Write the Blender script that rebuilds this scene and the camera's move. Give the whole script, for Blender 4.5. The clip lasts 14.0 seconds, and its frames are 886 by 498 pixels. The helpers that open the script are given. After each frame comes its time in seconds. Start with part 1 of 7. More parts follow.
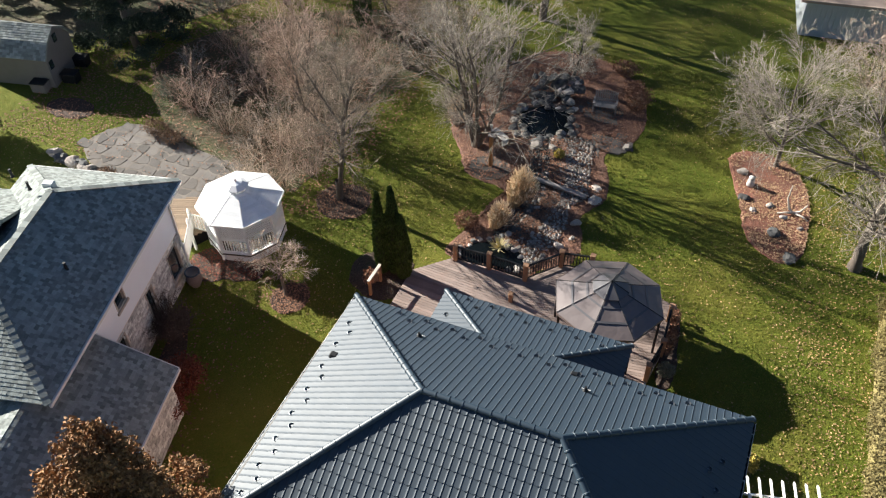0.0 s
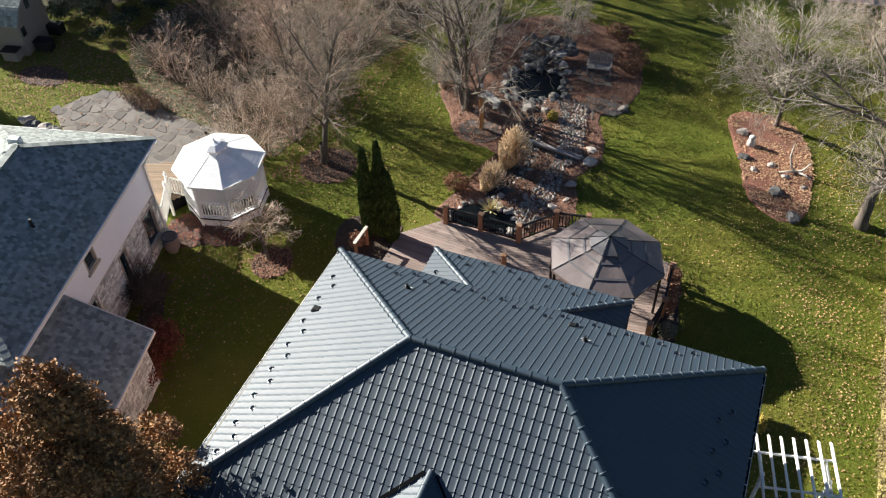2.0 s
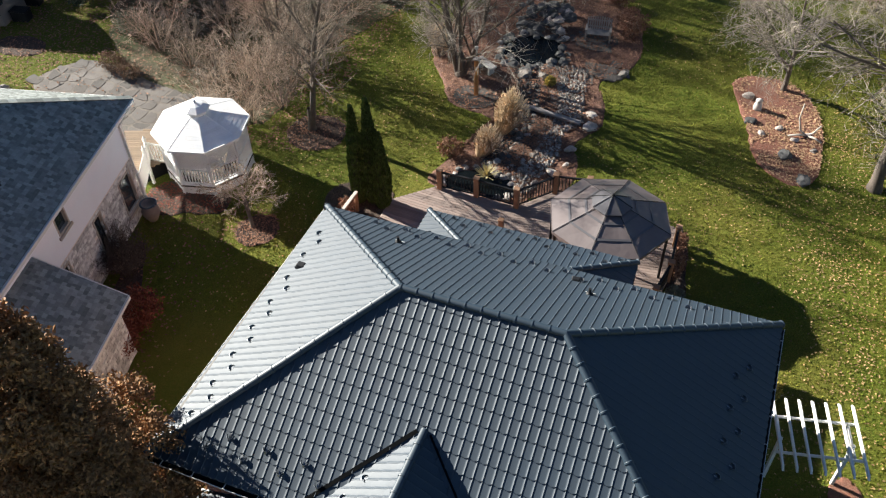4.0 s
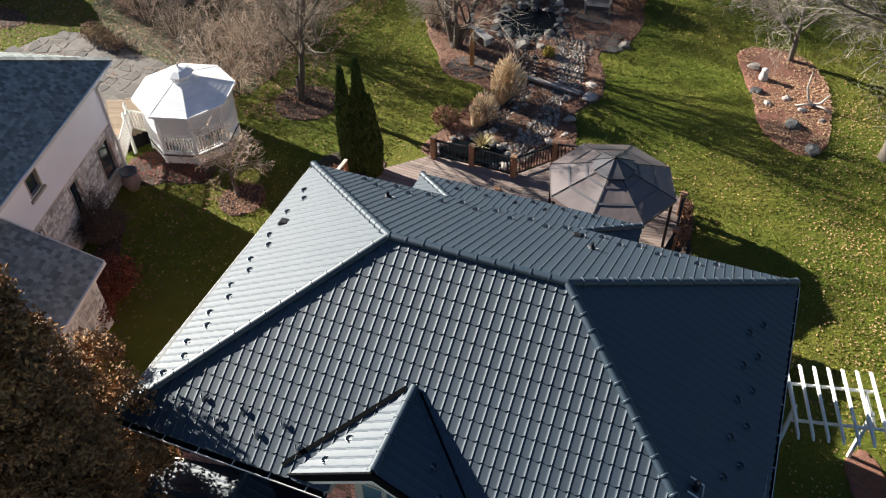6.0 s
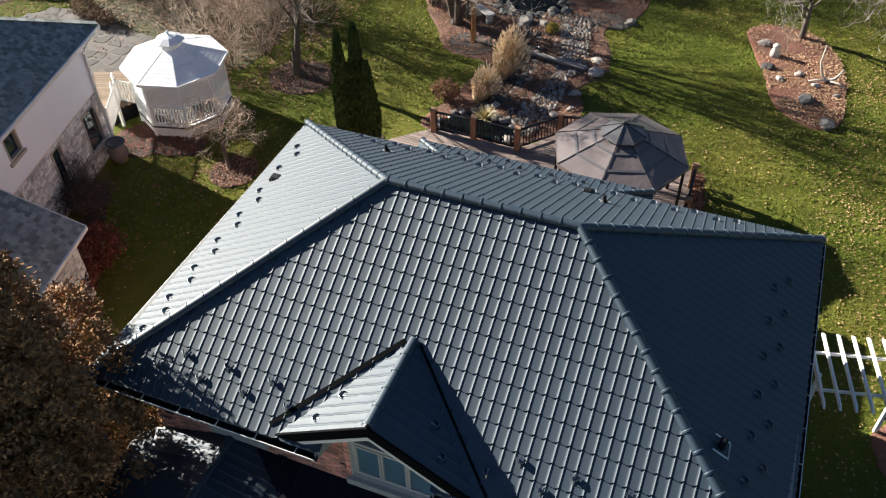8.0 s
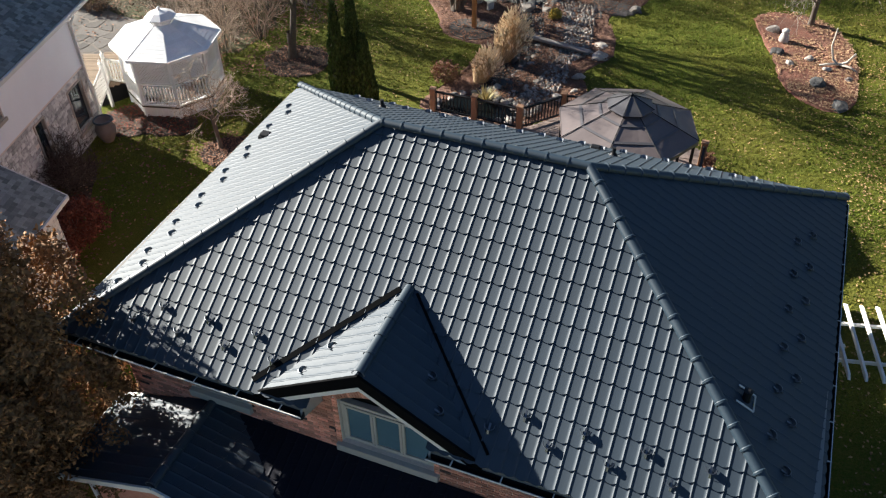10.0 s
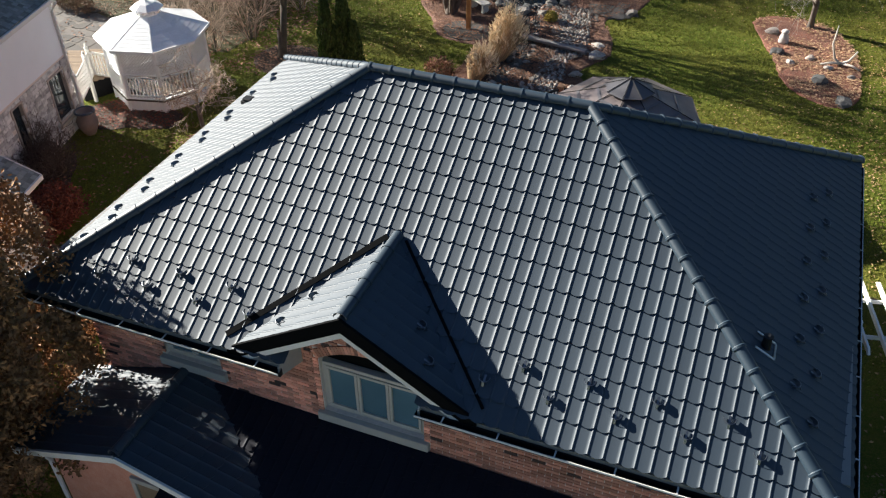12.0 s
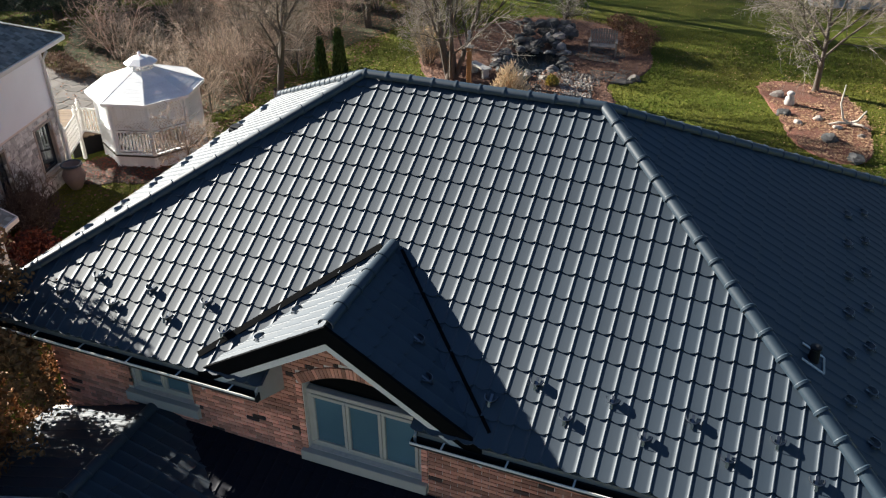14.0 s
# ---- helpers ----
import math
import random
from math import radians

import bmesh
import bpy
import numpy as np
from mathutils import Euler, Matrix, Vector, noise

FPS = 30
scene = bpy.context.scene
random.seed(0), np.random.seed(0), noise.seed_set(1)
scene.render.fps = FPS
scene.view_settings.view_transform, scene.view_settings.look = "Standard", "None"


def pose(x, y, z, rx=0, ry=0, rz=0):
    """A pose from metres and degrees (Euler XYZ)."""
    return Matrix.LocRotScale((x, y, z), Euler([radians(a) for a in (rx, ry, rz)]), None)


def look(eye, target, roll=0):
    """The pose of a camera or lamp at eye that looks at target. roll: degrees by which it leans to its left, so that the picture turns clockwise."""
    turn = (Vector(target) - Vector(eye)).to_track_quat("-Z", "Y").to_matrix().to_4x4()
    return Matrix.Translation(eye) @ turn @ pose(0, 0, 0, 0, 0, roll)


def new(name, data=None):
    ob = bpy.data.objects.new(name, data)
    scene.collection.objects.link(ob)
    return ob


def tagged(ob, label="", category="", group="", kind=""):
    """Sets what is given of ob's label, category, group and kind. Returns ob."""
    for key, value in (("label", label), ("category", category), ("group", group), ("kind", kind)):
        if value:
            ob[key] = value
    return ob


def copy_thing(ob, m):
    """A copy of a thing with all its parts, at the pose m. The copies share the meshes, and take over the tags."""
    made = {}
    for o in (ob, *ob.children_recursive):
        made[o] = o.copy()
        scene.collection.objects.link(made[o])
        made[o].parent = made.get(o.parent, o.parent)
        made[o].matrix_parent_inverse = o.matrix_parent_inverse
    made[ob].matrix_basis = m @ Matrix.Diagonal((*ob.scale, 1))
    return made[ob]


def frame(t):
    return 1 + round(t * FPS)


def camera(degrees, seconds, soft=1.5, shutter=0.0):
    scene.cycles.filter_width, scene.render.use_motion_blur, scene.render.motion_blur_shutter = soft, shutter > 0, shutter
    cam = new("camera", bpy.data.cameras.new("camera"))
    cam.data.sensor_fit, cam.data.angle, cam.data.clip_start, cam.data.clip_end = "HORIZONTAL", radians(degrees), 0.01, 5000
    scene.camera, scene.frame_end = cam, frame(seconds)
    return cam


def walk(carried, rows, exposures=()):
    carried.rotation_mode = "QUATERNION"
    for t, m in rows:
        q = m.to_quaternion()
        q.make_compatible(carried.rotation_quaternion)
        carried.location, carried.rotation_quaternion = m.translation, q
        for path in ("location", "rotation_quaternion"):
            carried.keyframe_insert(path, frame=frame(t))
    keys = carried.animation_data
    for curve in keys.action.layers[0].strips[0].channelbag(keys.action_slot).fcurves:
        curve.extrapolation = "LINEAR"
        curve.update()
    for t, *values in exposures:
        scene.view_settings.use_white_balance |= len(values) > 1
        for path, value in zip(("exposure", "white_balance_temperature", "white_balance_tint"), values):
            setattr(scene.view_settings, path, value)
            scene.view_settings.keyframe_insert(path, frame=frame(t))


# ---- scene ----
# ---- camera ----
cam = camera(55.0, 14.0, soft=1.2)
PATH = [
    (0, (5.656, -12.535, 27.685), (5.085, -11.247, 26.265), -1.6),
    (0.5, (5.66, -12.521, 27.126), (5.095, -11.232, 25.705), -1.6),
    (1, (5.692, -12.547, 26.529), (5.131, -11.256, 25.109), -1.6),
    (1.5, (5.686, -12.55, 25.933), (5.131, -11.256, 24.513), -1.6),
    (2, (5.691, -12.557, 25.328), (5.138, -11.26, 23.91), -1.6),
    (2.5, (5.675, -12.526, 24.745), (5.125, -11.226, 23.328), -1.7),
    (3, (5.623, -12.471, 24.141), (5.075, -11.169, 22.726), -1.7),
    (5.5, (5.657, -12.313, 21.516), (5.115, -10.997, 20.111), -1.5),
    (6, (5.668, -12.292, 21.017), (5.126, -10.972, 19.616), -1.4),
    (6.5, (5.65, -12.278, 20.537), (5.108, -10.954, 19.139), -1.3),
    (7, (5.629, -12.292, 20.01), (5.085, -10.961, 18.619), -1.2),
    (7.5, (5.561, -12.323, 19.523), (5.017, -10.985, 18.138), -1.1),
    (10, (5.622, -12.503, 17.036), (5.061, -11.117, 15.708), -0.8),
    (10.5, (5.704, -12.57, 16.573), (5.141, -11.172, 15.259), -0.7),
    (11, (5.736, -12.637, 16.045), (5.171, -11.223, 14.748), -0.6),
    (11.5, (5.729, -12.684, 15.515), (5.163, -11.253, 14.239), -0.4),
    (12, (5.75, -12.708, 14.977), (5.175, -11.252, 13.733), -0.4),
    (12.5, (5.72, -12.65, 14.554), (5.141, -11.172, 13.338), -0.2),
    (13, (5.701, -12.539, 14.042), (5.111, -11.03, 12.869), -0.3),
    (13.5, (5.693, -12.406, 13.507), (5.083, -10.864, 12.39), -0.4),
    (14, (5.596, -12.375, 13.001), (4.974, -10.792, 11.949), -0.3),
]
walk(cam, [(t, look(eye, target, roll)) for t, eye, target, roll in PATH])

# ---- light ----
SUN_EL, SUN_AZ = 22.8, 169.5          # elevation; direction of the sun in the plan, degrees from +x
world = bpy.data.worlds.new("world")
scene.world = world
world.use_nodes = True
_wt = world.node_tree
_sky = _wt.nodes.new("ShaderNodeTexSky")
_sky.sky_type, _sky.sun_disc = "NISHITA", False
_sky.sun_elevation, _sky.sun_rotation = radians(SUN_EL), radians(90.0 - SUN_AZ)
_sky.ozone_density, _sky.dust_density = 5.0, 0.4
_wt.links.new(_sky.outputs[0], _wt.nodes["Background"].inputs[0])
_wt.nodes["Background"].inputs[1].default_value = 0.029
_sl = bpy.data.lights.new("sun", "SUN")
_sl.energy, _sl.angle, _sl.color = 5.0, radians(0.6), (1.0, 0.95, 0.85)
sun = new("sun", _sl)
_d = Vector((math.cos(radians(SUN_AZ)) * math.cos(radians(SUN_EL)), math.sin(radians(SUN_AZ)) * math.cos(radians(SUN_EL)), math.sin(radians(SUN_EL))))
sun.matrix_basis = look(_d * 60, (0, 0, 0))
scene.view_settings.exposure = 1.72

# ---- building helpers ----
def thing(name, label, category, at=(0, 0, 0), rz=0.0, group="", kind=""):
    """An empty at the base of a thing that parents its parts."""
    ob = new(name)
    ob.empty_display_size = 0.2
    ob.matrix_basis = pose(*at, 0, 0, rz)
    return tagged(ob, label, category, group, kind)


def put(name, me, mat, parent=None, label="", m=None):
    if mat is not None and not me.materials:
        for one in (mat if isinstance(mat, (list, tuple)) else [mat]):
            me.materials.append(one)
    ob = new(name, me)
    ob.parent = parent
    if m is not None:
        ob.matrix_basis = m
    if label:
        ob["label"] = label
    return ob


def part(name, bm, mat, parent=None, label="", smooth=False, m=None):
    """Links a bmesh as one mesh object under a thing or a part."""
    me = bpy.data.meshes.new(name)
    bm.normal_update()
    bm.to_mesh(me)
    bm.free()
    if smooth:
        me.shade_smooth()
    return put(name, me, mat, parent, label, m)


def raw(name, verts, faces, mat, parent=None, label="", smooth=False, m=None):
    me = bpy.data.meshes.new(name)
    me.from_pydata(verts, [], faces)
    me.update()
    if smooth:
        me.shade_smooth()
    return put(name, me, mat, parent, label, m)


def box(bm, x0, x1, y0, y1, z0, z1, m=None, bevel=0.0):
    """A box between two corners, with its edges eased."""
    vs = [bm.verts.new(Vector(p)) for p in ((x0, y0, z0), (x1, y0, z0), (x1, y1, z0), (x0, y1, z0), (x0, y0, z1), (x1, y0, z1), (x1, y1, z1), (x0, y1, z1))]
    fs = [bm.faces.new([vs[i] for i in f]) for f in ((3, 2, 1, 0), (4, 5, 6, 7), (0, 1, 5, 4), (1, 2, 6, 5), (2, 3, 7, 6), (3, 0, 4, 7))]
    if bevel:
        r = bmesh.ops.bevel(bm, geom=list({e for f in fs for e in f.edges}), offset=bevel, segments=1, affect="EDGES")
        vs = [v for v in {v for f in r["faces"] for v in f.verts} | {v for v in vs if v.is_valid}]
    if m is not None:
        for v in vs:
            v.co = m @ v.co
    return vs


def beam(bm, a, b, w, h, bevel=0.0, up=(0, 0, 1)):
    """A bar of w x h from a to b; h is measured along up."""
    a, b = Vector(a), Vector(b)
    d = b - a
    x = d.normalized()
    y = Vector(up).cross(x)
    if y.length < 1e-4:
        y = Vector((0, 1, 0)).cross(x)
    y.normalize()
    z = x.cross(y)
    m = Matrix((x, y, z)).transposed().to_4x4()
    m.translation = a
    return box(bm, 0, d.length, -w / 2, w / 2, -h / 2, h / 2, m, bevel)


def tube(bm, pts, radii, sides=8, cap=True):
    """A round bar through points, with a radius at each."""
    pts = [Vector(p) for p in pts]
    rings, ref = [], Vector((0.31, 0.17, 0.93))
    for i, p in enumerate(pts):
        d = (pts[min(i + 1, len(pts) - 1)] - pts[max(i - 1, 0)]).normalized()
        a = d.cross(ref)
        if a.length < 0.05:
            a = d.cross(Vector((1, 0, 0)))
        a.normalize()
        b = d.cross(a)
        r = radii[i] if isinstance(radii, (list, tuple)) else radii
        rings.append([bm.verts.new(p + (a * math.cos(2 * math.pi * k / sides) + b * math.sin(2 * math.pi * k / sides)) * r) for k in range(sides)])
    for q, s in zip(rings, rings[1:]):
        for k in range(sides):
            bm.faces.new((q[k], q[(k + 1) % sides], s[(k + 1) % sides], s[k]))
    if cap:
        bm.faces.new(rings[0][::-1])
        bm.faces.new(rings[-1])
    return rings


def poly(bm, pts):
    return bm.faces.new([bm.verts.new(Vector(p)) for p in pts])


def slab(bm, pts, depth):
    """A flat plate: the polygon pts as its top, depth thick downwards along its normal."""
    pts = [Vector(p) for p in pts]
    n = sum(((pts[i] - pts[0]).cross(pts[i + 1] - pts[0]) for i in range(1, len(pts) - 1)), Vector()).normalized()
    top = [bm.verts.new(p) for p in pts]
    low = [bm.verts.new(p - n * depth) for p in pts]
    bm.faces.new(top)
    bm.faces.new(low[::-1])
    k = len(pts)
    for i in range(k):
        bm.faces.new((top[(i + 1) % k], top[i], low[i], low[(i + 1) % k]))


def lathe(bm, profile, sides=24, centre=(0, 0, 0)):
    """Turns a profile of (radius, height) round the upright axis."""
    c = Vector(centre)
    rings = [[bm.verts.new(c + Vector((r * math.cos(2 * math.pi * k / sides), r * math.sin(2 * math.pi * k / sides), z))) for k in range(sides)] for r, z in profile]
    for q, s in zip(rings, rings[1:]):
        for k in range(sides):
            bm.faces.new((q[k], q[(k + 1) % sides], s[(k + 1) % sides], s[k]))
    bm.faces.new(rings[0][::-1])
    bm.faces.new(rings[-1])


def frame_m(o, x, y):
    """A matrix with its origin at o, x along x and y as near y as may be."""
    x = Vector(x).normalized()
    z = x.cross(Vector(y)).normalized()
    y = z.cross(x)
    m = Matrix((x, y, z)).transposed().to_4x4()
    m.translation = Vector(o)
    return m


# ---- materials ----
def material(name, base, rough=0.6, metal=0.0, vary=(), bump=(), spec=None, island=0.0, objrand=0.0, sat=0.0, coat=0.0, roughvary=0.0):
    """A node material. vary: (scale, strength, other colour[, lo, hi]) noise layers over the base; bump: (scale, height in metres) layers."""
    mat = bpy.data.materials.new(name)
    mat.use_nodes = True
    nt = mat.node_tree
    N, L = nt.nodes, nt.links
    bsdf = N["Principled BSDF"]
    bsdf.inputs["Roughness"].default_value, bsdf.inputs["Metallic"].default_value = rough, metal
    if spec is not None:
        bsdf.inputs["Specular IOR Level"].default_value = spec
    if coat:
        bsdf.inputs["Coat Weight"].default_value, bsdf.inputs["Coat Roughness"].default_value = coat, 0.25
    tc = N.new("ShaderNodeTexCoord")
    geo = N.new("ShaderNodeNewGeometry")
    col = N.new("ShaderNodeRGB")
    col.outputs[0].default_value = (*base, 1)
    out = col.outputs[0]
    for layer in vary:
        scale, strength, other = layer[:3]
        lo, hi = layer[3:5] if len(layer) > 4 else (0.4, 0.65)
        n = N.new("ShaderNodeTexNoise")
        n.inputs["Scale"].default_value, n.inputs["Detail"].default_value = scale, 5.0
        L.new(geo.outputs["Position"], n.inputs["Vector"])
        mr = N.new("ShaderNodeMapRange")
        mr.inputs["From Min"].default_value, mr.inputs["From Max"].default_value, mr.inputs["To Max"].default_value = lo, hi, strength
        L.new(n.outputs[0], mr.inputs["Value"])
        mix = N.new("ShaderNodeMix")
        mix.data_type = "RGBA"
        L.new(mr.outputs[0], mix.inputs["Factor"])
        L.new(out, mix.inputs["A"])
        mix.inputs["B"].default_value = (*other, 1)
        out = mix.outputs["Result"]
    for on, amount in ((island, island), (objrand, objrand)):
        if not on:
            continue
        hsv = N.new("ShaderNodeHueSaturation")
        mr = N.new("ShaderNodeMapRange")
        mr.inputs["To Min"].default_value, mr.inputs["To Max"].default_value = 1 - amount, 1 + amount
        if on is island and island:
            L.new(geo.outputs["Random Per Island"], mr.inputs["Value"])
            island = 0.0
        else:
            oi = N.new("ShaderNodeObjectInfo")
            L.new(oi.outputs["Random"], mr.inputs["Value"])
        L.new(mr.outputs[0], hsv.inputs["Value"])
        L.new(out, hsv.inputs["Color"])
        out = hsv.outputs[0]
    L.new(out, bsdf.inputs["Base Color"])
    if roughvary:
        n = N.new("ShaderNodeTexNoise")
        n.inputs["Scale"].default_value, n.inputs["Detail"].default_value = 3.0, 4.0
        L.new(geo.outputs["Position"], n.inputs["Vector"])
        mr = N.new("ShaderNodeMapRange")
        mr.inputs["To Min"].default_value, mr.inputs["To Max"].default_value = rough - roughvary, rough + roughvary
        L.new(n.outputs[0], mr.inputs["Value"])
        L.new(mr.outputs[0], bsdf.inputs["Roughness"])
    normal = None
    for scale, height in bump:
        n = N.new("ShaderNodeTexNoise")
        n.inputs["Scale"].default_value, n.inputs["Detail"].default_value = scale, 4.0
        L.new(geo.outputs["Position"], n.inputs["Vector"])
        b = N.new("ShaderNodeBump")
        b.inputs["Distance"].default_value, b.inputs["Strength"].default_value = height, 1.0
        L.new(n.outputs[0], b.inputs["Height"])
        if normal is not None:
            L.new(normal, b.inputs["Normal"])
        normal = b.outputs[0]
    if normal is not None:
        L.new(normal, bsdf.inputs["Normal"])
    return mat


roof_metal = material("roof_metal", (0.007, 0.025, 0.046), 0.65, 0.0, vary=[(0.8, 0.5, (0.010, 0.027, 0.046)), (9.0, 0.25, (0.014, 0.030, 0.048))], bump=[(60, 0.0005)], objrand=0.07, island=0.05, roughvary=0.04, spec=0.95)
roof_trim = material("roof_trim", (0.018, 0.036, 0.055), 0.5, 0.0, vary=[(2, 0.4, (0.028, 0.046, 0.064))], bump=[(40, 0.0005)], spec=0.7)
black_metal = material("black_metal", (0.008, 0.009, 0.011), 0.55, 0.0, spec=0.3, vary=[(6, 0.5, (0.015, 0.015, 0.017))])
white_trim = material("white_trim", (0.72, 0.72, 0.70), 0.5, vary=[(3, 0.5, (0.6, 0.6, 0.57)), (40, 0.3, (0.5, 0.5, 0.47))])
white_paint = material("white_paint", (0.87, 0.885, 0.90), 0.5, vary=[(2, 0.4, (0.82, 0.83, 0.84)), (25, 0.3, (0.75, 0.75, 0.75))], bump=[(30, 0.001)])
window_frame_mat = material("taupe_frame", (0.47, 0.455, 0.415), 0.5, vary=[(5, 0.4, (0.40, 0.385, 0.35))])
soffit_mat = material("soffit", (0.25, 0.24, 0.22), 0.6, vary=[(4, 0.4, (0.2, 0.19, 0.18))])
brick_mat = material("red_brick", (0.66, 0.27, 0.18), 0.85, vary=[(9, 0.6, (0.74, 0.38, 0.275)), (3, 0.4, (0.52, 0.19, 0.13)), (70, 0.4, (0.76, 0.48, 0.37))], bump=[(90, 0.003)], objrand=0.4, island=0.4)
brick_burnt = material("burnt_brick", (0.05, 0.032, 0.03), 0.8, vary=[(9, 0.6, (0.09, 0.05, 0.042))], bump=[(90, 0.003)])
mortar_mat = material("mortar", (0.78, 0.70, 0.63), 0.95, vary=[(20, 0.5, (0.60, 0.53, 0.47))], bump=[(80, 0.002)])
glass_mat = material("window_glass", (0.02, 0.035, 0.045), 0.04, 0.0, spec=0.8)
curtain_mat = material("curtain", (0.25, 0.32, 0.36), 0.9, vary=[(3, 0.5, (0.2, 0.26, 0.3))])
shingle_mat = material("asphalt_shingle", (0.235, 0.262, 0.252), 0.9, vary=[(1.2, 0.4, (0.24, 0.25, 0.235)), (9, 0.4, (0.175, 0.20, 0.20), 0.47, 0.62), (40, 0.4, (0.31, 0.325, 0.31), 0.52, 0.65)], bump=[(60, 0.004)], island=0.38, spec=0.15)
siding_mat = material("pale_siding", (0.86, 0.885, 0.92), 0.6, vary=[(1.5, 0.4, (0.81, 0.83, 0.86))])
pale_brick = material("pale_brick", (0.60, 0.60, 0.58), 0.9, vary=[(7, 0.8, (0.30, 0.30, 0.30), 0.48, 0.6), (30, 0.4, (0.72, 0.72, 0.70))], bump=[(40, 0.006)], island=0.35)
grass_mat = material("lawn", (0.104, 0.160, 0.018), 0.95, vary=[(0.22, 0.6, (0.215, 0.194, 0.039), 0.43, 0.62), (1.3, 0.5, (0.078, 0.124, 0.013)), (5, 0.45, (0.20, 0.172, 0.034), 0.5, 0.62), (14, 0.55, (0.228, 0.21, 0.042)), (30, 0.5, (0.22, 0.165, 0.052), 0.52, 0.62), (45, 0.70, (0.028, 0.047, 0.007))], bump=[(25, 0.05), (90, 0.035)], spec=0.1)
mulch_red = material("red_mulch", (0.33, 0.12, 0.075), 0.95, vary=[(0.9, 0.45, (0.15, 0.085, 0.065), 0.45, 0.6), (6, 0.6, (0.15, 0.068, 0.048)), (20, 0.7, (0.33, 0.19, 0.135)), (60, 0.6, (0.08, 0.035, 0.024))], bump=[(30, 0.03), (80, 0.02)])
mulch_dark = material("dark_mulch", (0.062, 0.040, 0.031), 0.95, vary=[(4, 0.7, (0.035, 0.024, 0.019)), (18, 0.8, (0.16, 0.105, 0.08)), (60, 0.5, (0.022, 0.015, 0.012))], bump=[(30, 0.05), (80, 0.03)])
deck_mat = material("deck_board", (0.25, 0.19, 0.165), 0.8, vary=[(2, 0.5, (0.32, 0.26, 0.235)), (30, 0.4, (0.18, 0.135, 0.115))], bump=[(50, 0.002)], objrand=0.22)
post_wood = material("post_wood", (0.28, 0.16, 0.095), 0.75, vary=[(5, 0.5, (0.28, 0.14, 0.07)), (40, 0.4, (0.42, 0.25, 0.14))], bump=[(40, 0.002)])
fabric_mat = material("canopy_sheet", (0.125, 0.100, 0.098), 0.42, vary=[(0.9, 0.6, (0.15, 0.122, 0.12)), (8, 0.4, (0.105, 0.086, 0.085))], bump=[(3, 0.006)], spec=0.9)
bark_mat = material("grey_bark", (0.115, 0.093, 0.075), 0.9, vary=[(5, 0.6, (0.07, 0.057, 0.047)), (30, 0.5, (0.155, 0.13, 0.11))], bump=[(30, 0.02)])
twig_mat = material("pale_twig", (0.32, 0.28, 0.235), 0.9, vary=[(1, 0.6, (0.21, 0.18, 0.15))], island=0.65)
twig_red = material("ruddy_twig", (0.345, 0.25, 0.195), 0.9, vary=[(1, 0.6, (0.24, 0.17, 0.135))], island=0.7)
rock_mat = material("rock", (0.25, 0.22, 0.195), 0.9, vary=[(1.1, 0.6, (0.15, 0.118, 0.10), 0.45, 0.6), (6, 0.6, (0.17, 0.148, 0.13)), (20, 0.5, (0.36, 0.335, 0.31))], bump=[(12, 0.04), (50, 0.01)], objrand=0.4, island=0.45)
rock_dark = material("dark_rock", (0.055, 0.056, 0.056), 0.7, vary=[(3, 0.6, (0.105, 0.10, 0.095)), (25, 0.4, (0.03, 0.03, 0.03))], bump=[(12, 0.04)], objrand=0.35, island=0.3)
flag_mat = material("flagstone", (0.108, 0.098, 0.090), 0.9, vary=[(0.7, 0.5, (0.085, 0.068, 0.056), 0.45, 0.6), (2, 0.6, (0.075, 0.068, 0.063)), (20, 0.4, (0.15, 0.138, 0.128))], bump=[(20, 0.004)], objrand=0.35, island=0.2)
water_mat = material("pond_water", (0.004, 0.006, 0.007), 0.04, spec=0.2, bump=[(6, 0.01)])
cedar_mat = material("cedar_foliage", (0.042, 0.082, 0.022), 0.9, vary=[(2, 0.6, (0.026, 0.052, 0.015)), (12, 0.5, (0.075, 0.12, 0.032))], island=0.45, spec=0.2)
hedge_mat = material("yellow_hedge", (0.165, 0.135, 0.048), 0.9, vary=[(2, 0.5, (0.11, 0.105, 0.034)), (12, 0.5, (0.24, 0.19, 0.08))], island=0.45)
brown_leaf = material("brown_leaf", (0.25, 0.128, 0.052), 0.7, vary=[(1.2, 0.6, (0.15, 0.075, 0.034)), (10, 0.4, (0.35, 0.20, 0.09))], island=0.5, spec=0.25)
red_leaf = material("red_leaf", (0.19, 0.048, 0.026), 0.85, vary=[(2, 0.5, (0.09, 0.03, 0.02))], island=0.4)
fallen_leaf = material("fallen_leaf", (0.33, 0.225, 0.105), 0.9, vary=[(0.3, 0.5, (0.33, 0.185, 0.075))], island=0.6)
plume_mat = material("dry_plume", (0.62, 0.45, 0.28), 0.9, vary=[(4, 0.5, (0.38, 0.25, 0.13))], island=0.3)
# opaque pane; the blue of reflected sky is put into its colour
sky_pane_mat = material("sky_tinted_pane", (0.105, 0.20, 0.26), 0.08, spec=0.6, vary=[(0.8, 0.5, (0.07, 0.145, 0.195))])
beige_frame = material("beige_frame", (0.42, 0.37, 0.31), 0.6, vary=[(5, 0.4, (0.34, 0.3, 0.25))])
terracotta = material("grey_clay", (0.22, 0.18, 0.16), 0.8, vary=[(5, 0.5, (0.15, 0.125, 0.11))], bump=[(30, 0.004)])
